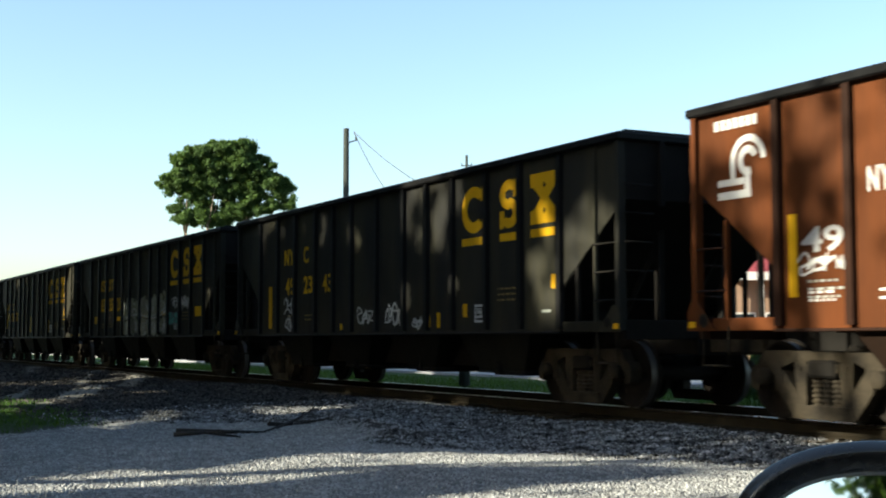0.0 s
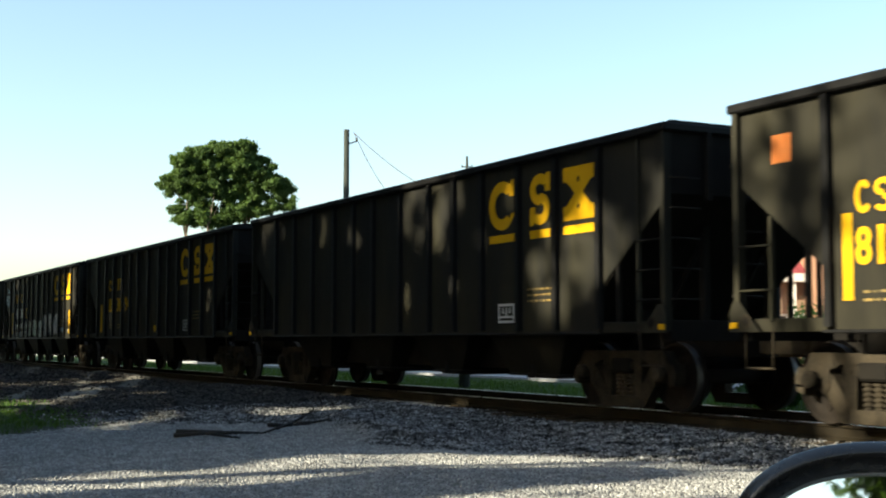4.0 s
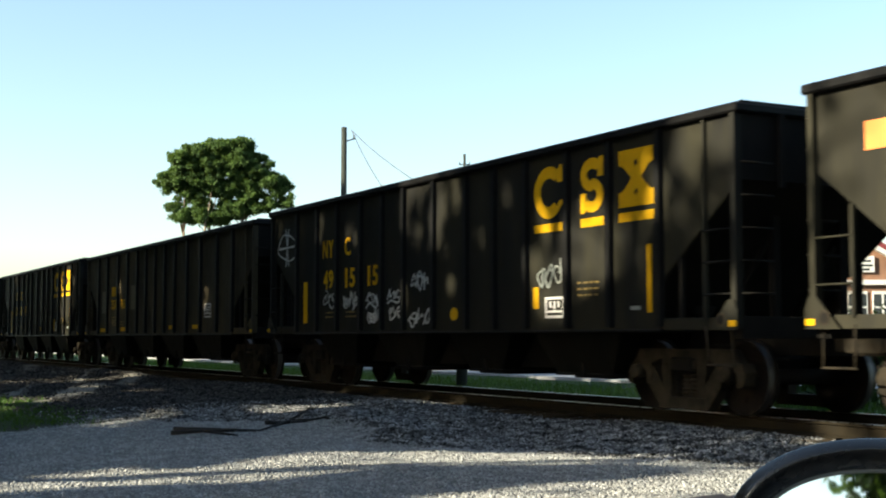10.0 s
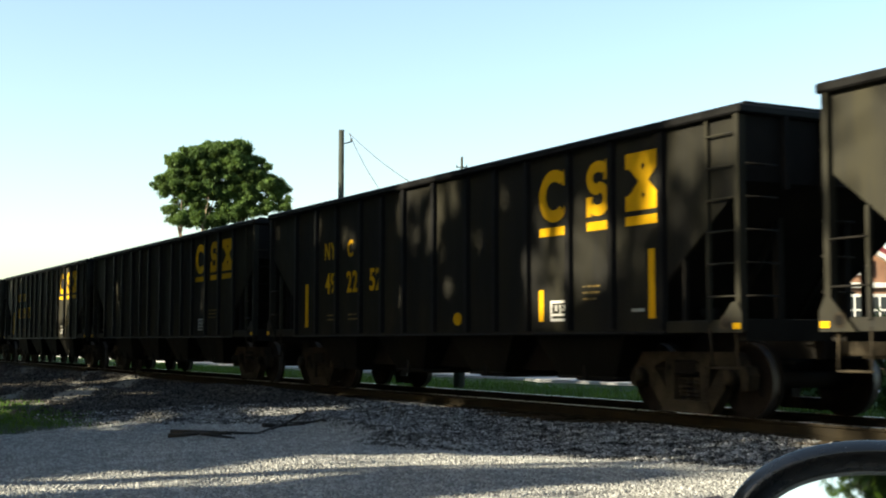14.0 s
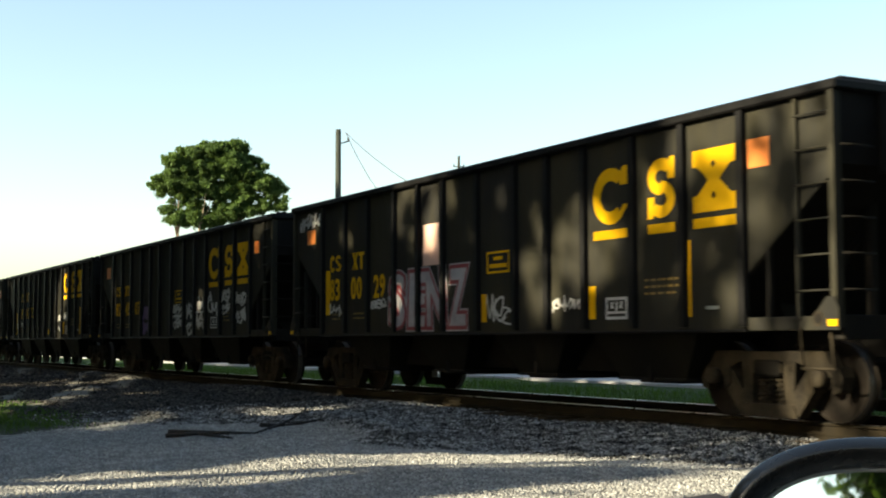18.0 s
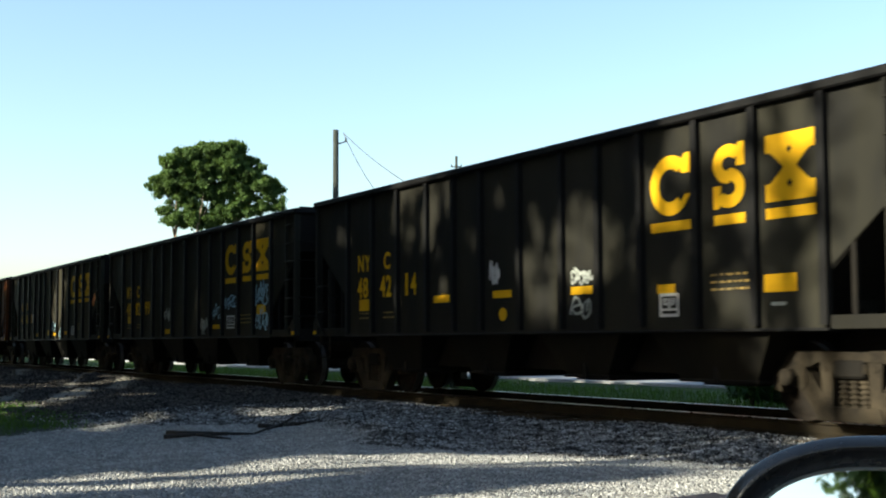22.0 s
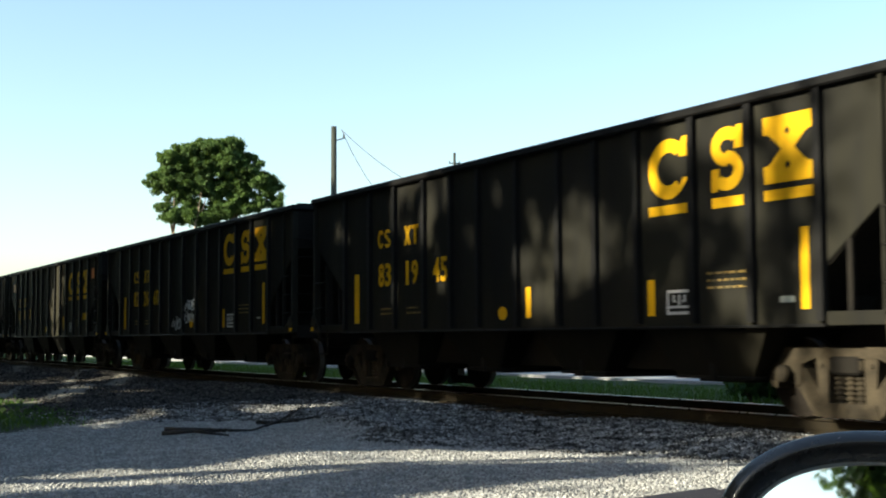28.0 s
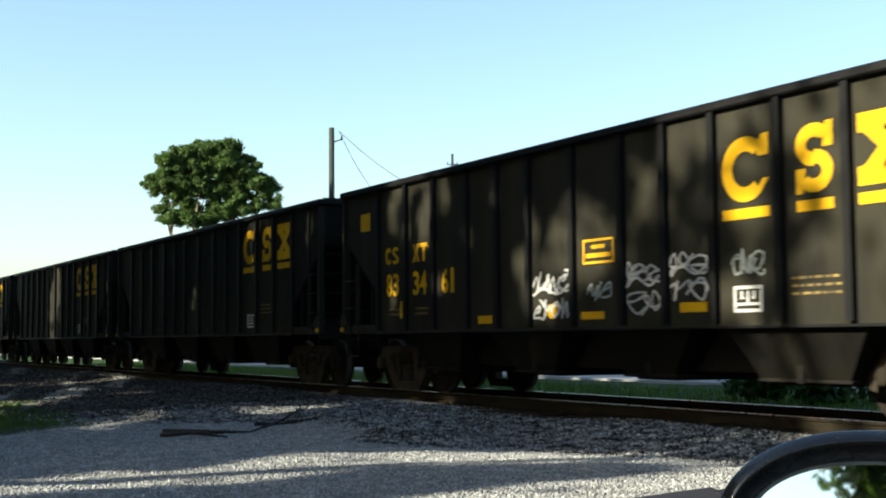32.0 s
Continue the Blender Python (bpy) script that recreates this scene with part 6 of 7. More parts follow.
def template(kind, L):
    key = (kind, L)
    if key not in TEMPLATES:
        # the ends get darker colours, for the shade between the cars
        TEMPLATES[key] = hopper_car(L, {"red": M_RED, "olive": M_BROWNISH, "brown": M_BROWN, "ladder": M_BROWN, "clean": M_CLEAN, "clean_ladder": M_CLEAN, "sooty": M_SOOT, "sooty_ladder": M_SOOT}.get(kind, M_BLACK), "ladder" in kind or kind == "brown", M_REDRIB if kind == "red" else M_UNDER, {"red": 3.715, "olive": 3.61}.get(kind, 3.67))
    return TEMPLATES[key], L


TRAIN = []
for k, (kind, mark, digits) in enumerate(CARS):
    base, L = template(kind, LENGTHS[k])
    TRAIN.append([k, base, L])
# copies are made before anything is painted on the first of a kind
first_use = {}
made = []
for k, base, L in TRAIN:
    at = pose(REAR[k] + L / 2, TRACK, 0)
    if base not in first_use:
        first_use[base] = k
        made.append(base)
    else:
        made.append(copy_thing(base, at))
    made[-1].matrix_basis = at
MARKS = {}
MARKS[0] = [("E", 0.33, 1.32, 2.62, 3.29), ("N", 1.8, 3.71, 1.86, 2.14), ("M", 2.77, 3.18, 2.44, 2.7), ("Y", 1.6, 1.73, 1.39, 2.3), ("P", 1.89, 2.4, 1.35, 1.59), ("W", 1.72, 2.47, 1.59, 1.9)]
MARKS[1] = [("C", 10.77, 11.55, 2.61, 3.35), ("M", 2.89, 3.57, 2.51, 2.85), ("N", 2.96, 5.6, 1.88, 2.24), ("Y", 1.95, 2.14, 1.18, 2.09), ("Y", 5.87, 5.97, 1.13, 1.24), ("Y", 9.55, 9.65, 1.14, 1.33), ("Y", 9.9, 10.01, 1.13, 1.38), ("Y", 10.8, 10.93, 1.29, 1.5), ("F", 11.18, 11.56, 1.2, 1.48), ("P", 11.89, 12.64, 1.51, 1.74), ("W", 6.69, 7.59, 1.17, 1.65), ("W", 7.87, 8.69, 1.11, 1.61), ("W", 8.96, 9.44, 1.11, 1.34), ("W", 2.89, 3.52, 1.04, 1.94), ("Y", 13.41, 13.56, 1.66, 1.86), ("V", 13.13, 13.42, 1.32, 1.36)]
MARKS[2] = [("C", 10.67, 11.42, 2.6, 3.36), ("M", 2.74, 3.38, 2.49, 2.85), ("N", 2.79, 5.44, 1.84, 2.25), ("Y", 1.9, 2.39, 1.47, 1.7), ("Y", 4.85, 5.38, 1.53, 1.66), ("Y", 7.87, 8.44, 1.58, 1.7), ("Y", 9.81, 10.33, 1.62, 1.74), ("F", 11.01, 11.39, 1.22, 1.46), ("P", 11.78, 12.51, 1.47, 1.69), ("GO", 5.51, 10.53, 1.04, 2.29), ("T", 10.53, 11.56, 1.32, 1.74), ("W", 10.78, 11.5, 1.79, 2.16), ("W", 11.68, 12.49, 1.72, 2.19), ("Y", 12.90, 13.47, 1.54, 1.79)]
MARKS[3] = [("C", 10.57, 11.33, 2.5, 3.24), ("M", 1.72, 2.38, 2.22, 2.52), ("N", 1.72, 4.27, 1.74, 2.11), ("Y", 1.5, 1.67, 1.44, 1.85), ("Y", 1.5, 1.67, 1.92, 2.37), ("Y", 6.88, 7.02, 1.43, 1.9), ("Y", 10.51, 10.65, 1.24, 1.7), ("D", 6.83, 7.06, 1.25, 1.41), ("F", 10.76, 11.23, 1.23, 1.51), ("P", 11.63, 12.36, 1.35, 1.59), ("Y", 13.27, 13.38, 1.27, 2.17), ("V", 12.9, 13.18, 1.34, 1.38)]
MARKS[4] = [("C", 10.67, 11.46, 2.47, 3.23), ("M", 1.83, 2.44, 2.24, 2.59), ("N", 1.83, 4.48, 1.71, 2.11), ("O", 0.6, 0.91, 2.91, 3.23), ("Y", 1.65, 1.79, 1.35, 2.26), ("Y", 4.42, 4.51, 1.21, 1.61), ("Y", 6.56, 6.7, 1.17, 1.63), ("Y", 10.6, 10.74, 1.16, 1.62), ("D", 8.45, 8.56, 1.52, 1.62), ("F", 10.8, 11.31, 1.21, 1.49), ("P", 11.74, 12.19, 1.35, 1.58), ("O", 13.92, 14.3, 2.91, 3.21), ("Y", 13.42, 13.51, 1.26, 2.15)]
MARKS[6] = [("M", 2.88, 3.47, 2.5, 2.86), ("N", 2.9, 5.49, 1.84, 2.27), ("Y", 1.81, 1.99, 1.21, 2.1), ("Y", 4.52, 4.61, 1.19, 1.63), ("Y", 7.4, 7.53, 1.18, 1.63), ("D", 8.12, 8.36, 1.18, 1.38)]
MARKS[7] = [("C", 10.66, 11.41, 2.62, 3.37), ("M", 2.75, 3.38, 2.53, 2.9), ("N", 2.72, 5.41, 1.87, 2.29), ("Y", 1.79, 1.94, 1.23, 2.15), ("Y", 7.83, 7.94, 1.18, 1.69), ("Y", 10.71, 10.84, 1.19, 1.64), ("F", 10.88, 11.38, 1.22, 1.51), ("P", 11.7, 12.45, 1.46, 1.71), ("GH", 8.3, 11.45, 1.06, 2.02), ("GG", 5.45, 8.28, 1.06, 1.82), ("W", 2.5, 5.4, 1.08, 1.75), ("B", 0.2, 1.35, 2.39, 3.32), ("B", 11.92, 12.41, 1.25, 1.48), ("V", 12.93, 13.15, 1.29, 1.36), ("Y", 13.19, 13.35, 1.21, 2.05)]
MARKS[8] = [("C", 10.64, 11.42, 2.42, 3.16), ("M", 1.76, 2.39, 2.25, 2.6), ("N", 1.72, 4.4, 1.72, 2.03), ("O", 0.55, 0.97, 2.89, 3.19), ("Y", 1.9, 2.31, 1.52, 1.72), ("Q", 7.79, 8.48, 1.93, 2.27), ("Y", 8.87, 9.37, 1.64, 1.73), ("Y", 10.76, 11.29, 1.65, 1.74), ("Y", 6.72, 7.11, 1.56, 1.67), ("D", 6.81, 7.11, 1.18, 1.4), ("F", 10.75, 11.21, 1.2, 1.49), ("W", 4.67, 5.33, 1.12, 1.9), ("W", 5.59, 6.24, 1.3, 1.98), ("B", 6.5, 7.39, 1.68, 2.25), ("K", 7.73, 8.49, 1.61, 1.9), ("W", 7.61, 8.52, 1.12, 1.5), ("GD", 9.46, 10.69, 1.06, 2.14), ("P", 11.74, 12.43, 1.35, 1.59), ("O", 14, 14.3, 2.85, 3.19), ("Y", 12.81, 13.3, 1.58, 1.82), ("V", 13.1, 13.39, 1.27, 1.31)]
MARKS[9] = [("C", 10.73, 11.51, 2.44, 3.19), ("M", 1.86, 2.5, 2.24, 2.57), ("N", 1.82, 4.57, 1.72, 2.09), ("O", 0.84, 1.2, 2.87, 3.15), ("Y", 1.67, 1.83, 1.38, 2.27), ("Y", 5.18, 5.3, 1.18, 1.63), ("Y", 8.15, 8.28, 1.16, 1.6), ("Y", 10.73, 10.83, 1.17, 1.6), ("D", 6.96, 7.22, 1.21, 1.4), ("Q", 7.91, 8.6, 1.94, 2.27), ("F", 10.86, 11.31, 1.2, 1.49), ("P", 11.82, 12.54, 1.35, 1.58), ("O", 14.07, 14.42, 2.85, 3.16), ("Y", 13.35, 13.46, 1.32, 2.19), ("V", 13.16, 13.45, 1.27, 1.31)]
MARKS[10] = [("C", 10.73, 11.51, 2.41, 3.17), ("M", 1.81, 2.46, 2.22, 2.57), ("N", 1.82, 4.49, 1.67, 2.06), ("O", 0.77, 1.12, 2.86, 3.16), ("Y", 1.63, 1.78, 1.4, 2.31), ("Y", 4.87, 5.01, 1.45, 1.86), ("Y", 7.76, 7.92, 1.2, 2.11), ("Y", 10.69, 10.82, 1.53, 1.98), ("F", 10.9, 11.39, 1.19, 1.48), ("P", 11.8, 12.55, 1.34, 1.59), ("O", 14.15, 14.47, 2.86, 3.15), ("Y", 13.5, 13.61, 1.25, 2.14)]
MARKS[11] = [("C", 10.7, 11.47, 2.64, 3.39), ("M", 2.79, 3.41, 2.51, 2.86), ("N", 2.83, 5.48, 1.9, 2.27), ("Y", 1.79, 1.99, 1.24, 2.08), ("Y", 10.66, 10.8, 1.36, 1.67), ("D", 8.12, 8.37, 1.22, 1.43), ("F", 10.98, 11.46, 1.22, 1.52), ("P", 11.8, 12.34, 1.49, 1.73), ("W", 2.73, 3.41, 1.51, 1.92), ("W", 3.83, 4.54, 1.45, 1.87), ("W", 4.85, 5.44, 1.18, 1.81), ("W", 5.76, 6.35, 1.24, 1.88), ("W", 6.69, 7.32, 1.74, 2.16), ("W", 6.6, 7.4, 1.07, 1.58), ("W", 0.27, 1.43, 2.36, 3.34), ("K", 10.71, 11.4, 1.65, 2.07), ("Y", 13.38, 13.48, 1.26, 2.13), ("V", 12.99, 13.26, 1.3, 1.35)]
MARKS[12] = [("M", 3.1, 3.7, 2.23, 2.5), ("N", 3.11, 4.77, 1.83, 2.13), ("GP", 1.9, 2.63, 1.73, 2.42), ("GP", 5.43, 6.04, 1.79, 2.5), ("P", 3.14, 3.7, 1.42, 1.62), ("Y", 1.77, 2.59, 1.14, 1.25), ("Y", 4.31, 4.85, 1.15, 1.27), ("Y", 9.44, 9.96, 1.18, 1.28), ("Y", 11.56, 12.09, 1.18, 1.28), ("Y", 3.11, 3.66, 2.27, 2.53), ("F", 12.55, 13.05, 1.45, 1.8)]
MARKS[13] = [("M", 2.91, 3.49, 2.52, 2.87), ("N", 2.91, 5.54, 1.86, 2.27), ("Y", 1.88, 2.01, 1.17, 2.09), ("Y", 4.53, 4.67, 1.09, 1.67), ("Y", 7.42, 7.53, 1.22, 1.64), ("Y", 10.69, 10.82, 1.21, 1.65), ("D", 8.15, 8.38, 1.21, 1.4), ("C", 10.66, 11.42, 2.64, 3.36), ("Y", 13.31, 13.44, 1.21, 2.12), ("F", 10.91, 11.4, 1.21, 1.52), ("P", 11.72, 12.38, 1.48, 1.7), ("V", 12.98, 13.26, 1.28, 1.35)]
MARKS[14] = [("C", 10.62, 11.39, 2.6, 3.35), ("M", 2.76, 3.4, 2.53, 2.89), ("N", 2.79, 5.43, 1.84, 2.27), ("Y", 1.71, 1.89, 1.22, 2.12), ("Y", 7.31, 7.41, 1.19, 1.63), ("Y", 10.59, 10.73, 1.18, 1.63), ("D", 8.03, 8.28, 1.18, 1.37), ("F", 10.9, 11.39, 1.2, 1.48), ("P", 11.7, 12.4, 1.46, 1.69), ("W", 4.83, 5.4, 1.57, 1.87), ("W", 5.73, 6.29, 1.21, 1.95), ("Y", 13.23, 13.37, 1.2, 2.1), ("V", 12.93, 13.2, 1.27, 1.33)]
MARKS[15] = [("C", 10.79, 11.56, 2.61, 3.36), ("M", 2.92, 3.52, 2.52, 2.85), ("N", 2.95, 5.61, 1.85, 2.26), ("Y", 1.92, 2.06, 1.21, 2.08), ("Y", 7.47, 7.58, 1.19, 1.63), ("Y", 10.77, 10.89, 1.21, 1.66), ("D", 8.2, 8.47, 1.18, 1.39), ("F", 11.07, 11.56, 1.21, 1.5), ("P", 11.88, 12.27, 1.47, 1.71), ("Y", 13.35, 13.48, 1.22, 2.1), ("V", 12.96, 13.28, 1.31, 1.35)]
MARKS[17] = [("M", 2.7, 3.35, 2.54, 2.86), ("N", 2.71, 5.36, 1.85, 2.29), ("Y", 1.67, 1.82, 1.2, 2.15), ("Y", 4.37, 4.47, 1.2, 1.66), ("Y", 7.26, 7.38, 1.3, 1.67)]
MARKS[18] = [("M", 2.81, 3.4, 2.53, 2.8), ("N", 2.81, 5.56, 1.85, 2.27), ("Y", 1.8, 1.95, 1.27, 2), ("Y", 7.71, 7.84, 1.45, 1.65), ("D", 6.97, 7.23, 1.17, 1.38), ("F", 10.81, 11.19, 1.2, 1.48), ("LS", 4.4, 8.6, 1.12, 2.25)]
MARKS[19] = [("M", 1.78, 2.4, 2.25, 2.57), ("N", 1.78, 4.35, 1.7, 2.12), ("O", 0.62, 1.03, 2.86, 3.15), ("I", 5.71, 6.3, 2.18, 2.87), ("Q", 7.83, 8.49, 1.95, 2.28), ("Y", 1.59, 1.78, 1.43, 2.29), ("Y", 7.67, 7.81, 1.21, 1.64), ("Y", 10.56, 10.71, 1.21, 1.65), ("GR", 4.34, 7.25, 1.08, 2.17), ("W", 0.21, 1.37, 3.14, 3.56), ("W", 7.77, 8.53, 1.11, 1.72), ("W", 9.67, 10.37, 1.33, 1.56), ("W", 1.73, 2.42, 1.4, 1.7), ("W", 3.63, 4.28, 1.5, 1.71), ("O", 13.75, 14.1, 2.88, 3.21), ("Y", 12.6, 12.71, 1.21, 2.13), ("V", 12.95, 13.23, 1.29, 1.33)]
MARKS[20] = [("C", 10.64, 11.45, 2.43, 3.19), ("M", 1.73, 2.43, 2.27, 2.57), ("N", 1.77, 4.55, 1.69, 2.07), ("O", 0.58, 1, 2.87, 3.21), ("Q", 7.84, 8.49, 1.93, 2.26), ("F", 10.82, 11.28, 1.24, 1.52), ("P", 11.76, 12.19, 1.37, 1.63), ("WW", 7.7, 8.57, 1.22, 1.94), ("WW", 8.89, 9.51, 1.08, 1.97), ("WW", 9.68, 10.37, 1.22, 2.08), ("WW", 10.54, 11.5, 1.55, 2.16), ("WW", 11.64, 12.2, 1.56, 2.19), ("U", 4.78, 5.44, 1.12, 2.05), ("O", 13.84, 14.18, 2.88, 3.15), ("WW", 12.55, 13.3, 1.35, 2.15)]
MARKS[21] = [("C", 10.67, 11.43, 2.62, 3.35), ("M", 2.82, 3.45, 2.52, 2.86), ("N", 2.86, 5.44, 1.85, 2.26), ("Y", 1.79, 1.94, 1.21, 2.09), ("Y", 7.35, 7.44, 1.19, 1.61), ("Y", 10.62, 10.77, 1.19, 1.64), ("D", 8, 8.27, 1.19, 1.39), ("F", 10.96, 11.44, 1.19, 1.49), ("W", 1.96, 2.46, 1.36, 1.94), ("W", 2.83, 3.44, 1.45, 1.9), ("W", 9.77, 10.38, 1.26, 2.02), ("W", 10.64, 11.26, 1.61, 1.99), ("Y", 13.14, 13.27, 1.19, 2.1), ("V", 12.75, 13.07, 1.3, 1.35)]
MARKS[22] = [("C", 10.68, 11.46, 2.46, 3.2), ("M", 1.81, 2.5, 2.22, 2.56), ("N", 1.81, 4.54, 1.67, 2.07), ("O", 0.82, 1.21, 2.86, 3.17), ("Y", 1.66, 1.84, 1.33, 2.23), ("GS", 6.43, 11.73, 1.06, 2), ("O", 13.92, 14.22, 2.85, 3.18), ("Y", 13.14, 13.26, 1.28, 2.19)]
MARKS[23] = [("M", 1.88, 2.48, 2.2, 2.5), ("N", 1.85, 4.34, 1.71, 2.09), ("Y", 1.94, 2.43, 1.48, 1.69), ("Y", 4.85, 5.39, 1.55, 1.67), ("Y", 6.76, 7.3, 1.57, 1.68), ("Y", 8.87, 9.38, 1.55, 1.66), ("Y", 10.79, 11.14, 1.5, 1.61), ("D", 6.94, 7.16, 1.22, 1.42), ("F", 10.83, 11.2, 1.21, 1.5), ("W", 6.67, 6.95, 1.76, 2.17), ("K", 8.83, 9.38, 1.67, 1.94), ("K", 8.86, 9.33, 1.22, 1.54), ("Y", 12.71, 13.22, 1.45, 1.65), ("V", 12.79, 13.08, 1.3, 1.34)]
MARKS[24] = [("C", 10.64, 11.39, 2.48, 3.19), ("M", 1.83, 2.46, 2.2, 2.54), ("N", 1.82, 4.35, 1.7, 2.07), ("Y", 1.96, 2.33, 1.48, 1.68), ("Y", 5.76, 6.28, 1.15, 1.27), ("Y", 9.73, 10.27, 1.24, 1.34), ("F", 10.75, 11.27, 1.24, 1.54), ("P", 11.7, 12.41, 1.33, 1.57), ("K", 5.6, 6.25, 1.48, 1.91), ("WB", 8.75, 9.43, 1.13, 1.65), ("B", 9.73, 10.32, 1.39, 1.88), ("B", 10.56, 11.46, 1.67, 2.09), ("Y", 12.75, 13.27, 1.53, 1.74), ("B", 12.64, 13.53, 1.13, 2.34)]
MARKS[25] = [("C", 10.69, 11.45, 2.46, 3.21), ("M", 1.96, 2.52, 2.18, 2.52), ("N", 1.96, 4.42, 1.69, 2.04), ("Y", 4.96, 5.42, 1.17, 1.28), ("Y", 7.89, 8.41, 1.2, 1.29), ("Y", 9.8, 10.35, 1.21, 1.33), ("D", 6.96, 7.22, 1.19, 1.39), ("F", 10.85, 11.33, 1.2, 1.49), ("P", 11.78, 12.08, 1.33, 1.59), ("B", 7.71, 8.57, 1.3, 1.78), ("B", 8.9, 9.38, 1.05, 1.5), ("OT", 13.75, 14.25, 2.08, 2.54)]
MARKS[26] = [("E", 0.25, 1.27, 2.73, 3.31), ("M", 2.81, 3.4, 2.34, 2.66), ("N", 1.77, 4.73, 1.86, 2.25), ("DW", 5.34, 5.82, 1.78, 2.23), ("Y", 1.65, 1.77, 1.39, 2.26), ("Y", 10.65, 10.78, 1.13, 1.6), ("Y", 11.05, 11.27, 1.2, 1.46), ("Y", 14.3, 14.4, 1.35, 2.2), ("RE", 12.27, 12.99, 2.81, 3.41), ("F", 12.43, 13, 1.49, 1.86)]
MARKS[28] = [("M", 1.94, 2.56, 2.25, 2.56), ("N", 1.93, 4.62, 1.71, 2.13), ("O", 0.81, 1.16, 2.88, 3.17), ("Y", 1.94, 2.48, 1.54, 1.76), ("Y", 4.99, 5.52, 1.19, 1.32)]
MARKS[29] = [("C", 10.72, 11.49, 2.61, 3.36), ("M", 2.83, 3.5, 2.51, 2.84), ("N", 2.86, 5.53, 1.83, 2.24), ("Y", 1.84, 2.03, 1.19, 2.09), ("Y", 7.78, 7.91, 1.2, 1.65), ("Y", 10.66, 10.8, 1.18, 1.63), ("D", 7, 7.25, 1.18, 1.38), ("F", 11.04, 11.51, 1.19, 1.49), ("P", 11.8, 12.52, 1.45, 1.7), ("Y", 13.34, 13.47, 1.21, 2.1), ("V", 12.99, 13.27, 1.29, 1.36)]
MARKS[30] = [("C", 10.66, 11.44, 2.62, 3.37), ("M", 2.83, 3.46, 2.51, 2.84), ("N", 2.85, 5.42, 1.85, 2.27), ("Y", 1.78, 1.96, 1.22, 2.15), ("Y", 7.34, 7.48, 1.19, 1.6), ("Y", 10.6, 10.73, 1.19, 1.62), ("D", 8.06, 8.32, 1.21, 1.42), ("F", 10.92, 11.4, 1.19, 1.5), ("P", 11.74, 12.46, 1.45, 1.72), ("W", 6.51, 7.48, 1.15, 1.52), ("W", 7.63, 8.56, 1.33, 1.97), ("Y", 13.23, 13.36, 1.25, 2.14), ("V", 12.87, 13.14, 1.36, 1.4)]
MARKS[31] = [("C", 10.76, 11.56, 2.45, 3.2), ("M", 1.89, 2.54, 2.21, 2.55), ("N", 1.87, 4.59, 1.72, 2.1), ("O", 0.67, 1.06, 2.87, 3.18), ("Y", 5.36, 5.51, 1.18, 1.64), ("Y", 7.3, 7.45, 1.24, 1.71), ("Y", 9.93, 10.06, 1.26, 1.72), ("D", 7.01, 7.25, 1.19, 1.4), ("Y", 2.07, 2.51, 1.52, 1.76), ("F", 10.93, 11.42, 1.2, 1.5), ("P", 11.84, 12.19, 1.35, 1.6), ("Y", 12.83, 13.35, 1.57, 1.79), ("V", 13.27, 13.52, 1.22, 1.28), ("O", 14.0, 14.32, 2.89, 3.21)]
MARKS[32] = [("C", 10.66, 11.43, 2.47, 3.21), ("M", 1.87, 2.44, 2.19, 2.5), ("N", 1.87, 4.37, 1.7, 2.06), ("Y", 1.98, 2.48, 1.44, 1.64), ("Y", 4.93, 5.44, 1.13, 1.24), ("Y", 5.84, 6.33, 1.14, 1.25), ("Y", 7.95, 8.49, 1.14, 1.25), ("Y", 8.92, 9.45, 1.13, 1.25), ("F", 10.8, 11.26, 1.19, 1.48), ("Y", 12.58, 13.1, 1.52, 1.73)]
MARKS[33] = [("C", 10.63, 11.41, 2.45, 3.2), ("M", 1.71, 2.38, 2.22, 2.52), ("N", 1.75, 4.38, 1.66, 2.06), ("Y", 0.69, 1.08, 2.88, 3.2), ("Q", 7.78, 8.48, 1.91, 2.24), ("Y", 2.28, 2.44, 1.28, 1.57), ("Y", 4.95, 5.36, 1.15, 1.27), ("Y", 7.73, 8.25, 1.17, 1.27), ("Y", 9.82, 10.32, 1.22, 1.34), ("D", 6.89, 7.13, 1.19, 1.4), ("F", 10.79, 11.26, 1.2, 1.5), ("P", 11.73, 12.45, 1.34, 1.59), ("W", 6.52, 7.45, 1.14, 1.93), ("W", 8.75, 9.43, 1.2, 1.94), ("W", 9.65, 10.33, 1.35, 2), ("K", 7.83, 8.41, 1.4, 1.72), ("O", 14.02, 14.34, 2.86, 3.17), ("Y", 13.18, 13.38, 1.36, 2.25), ("K", 10.75, 11.3, 1.6, 2.0)]

COL = {"red": "oxide-red", "olive": "faded olive", "brown": "brownish black", "ladder": "brownish black"}
TEXT = {"GO": "olive and white spray-painted graffiti", "GG": "pale mint spray-painted graffiti", "GH": "white spray-painted graffiti with dark outlines", "GD": "grey spray-painted dome", "GR": "white and red outlined graffiti", "GS": "dark red graffiti with white outlines"}


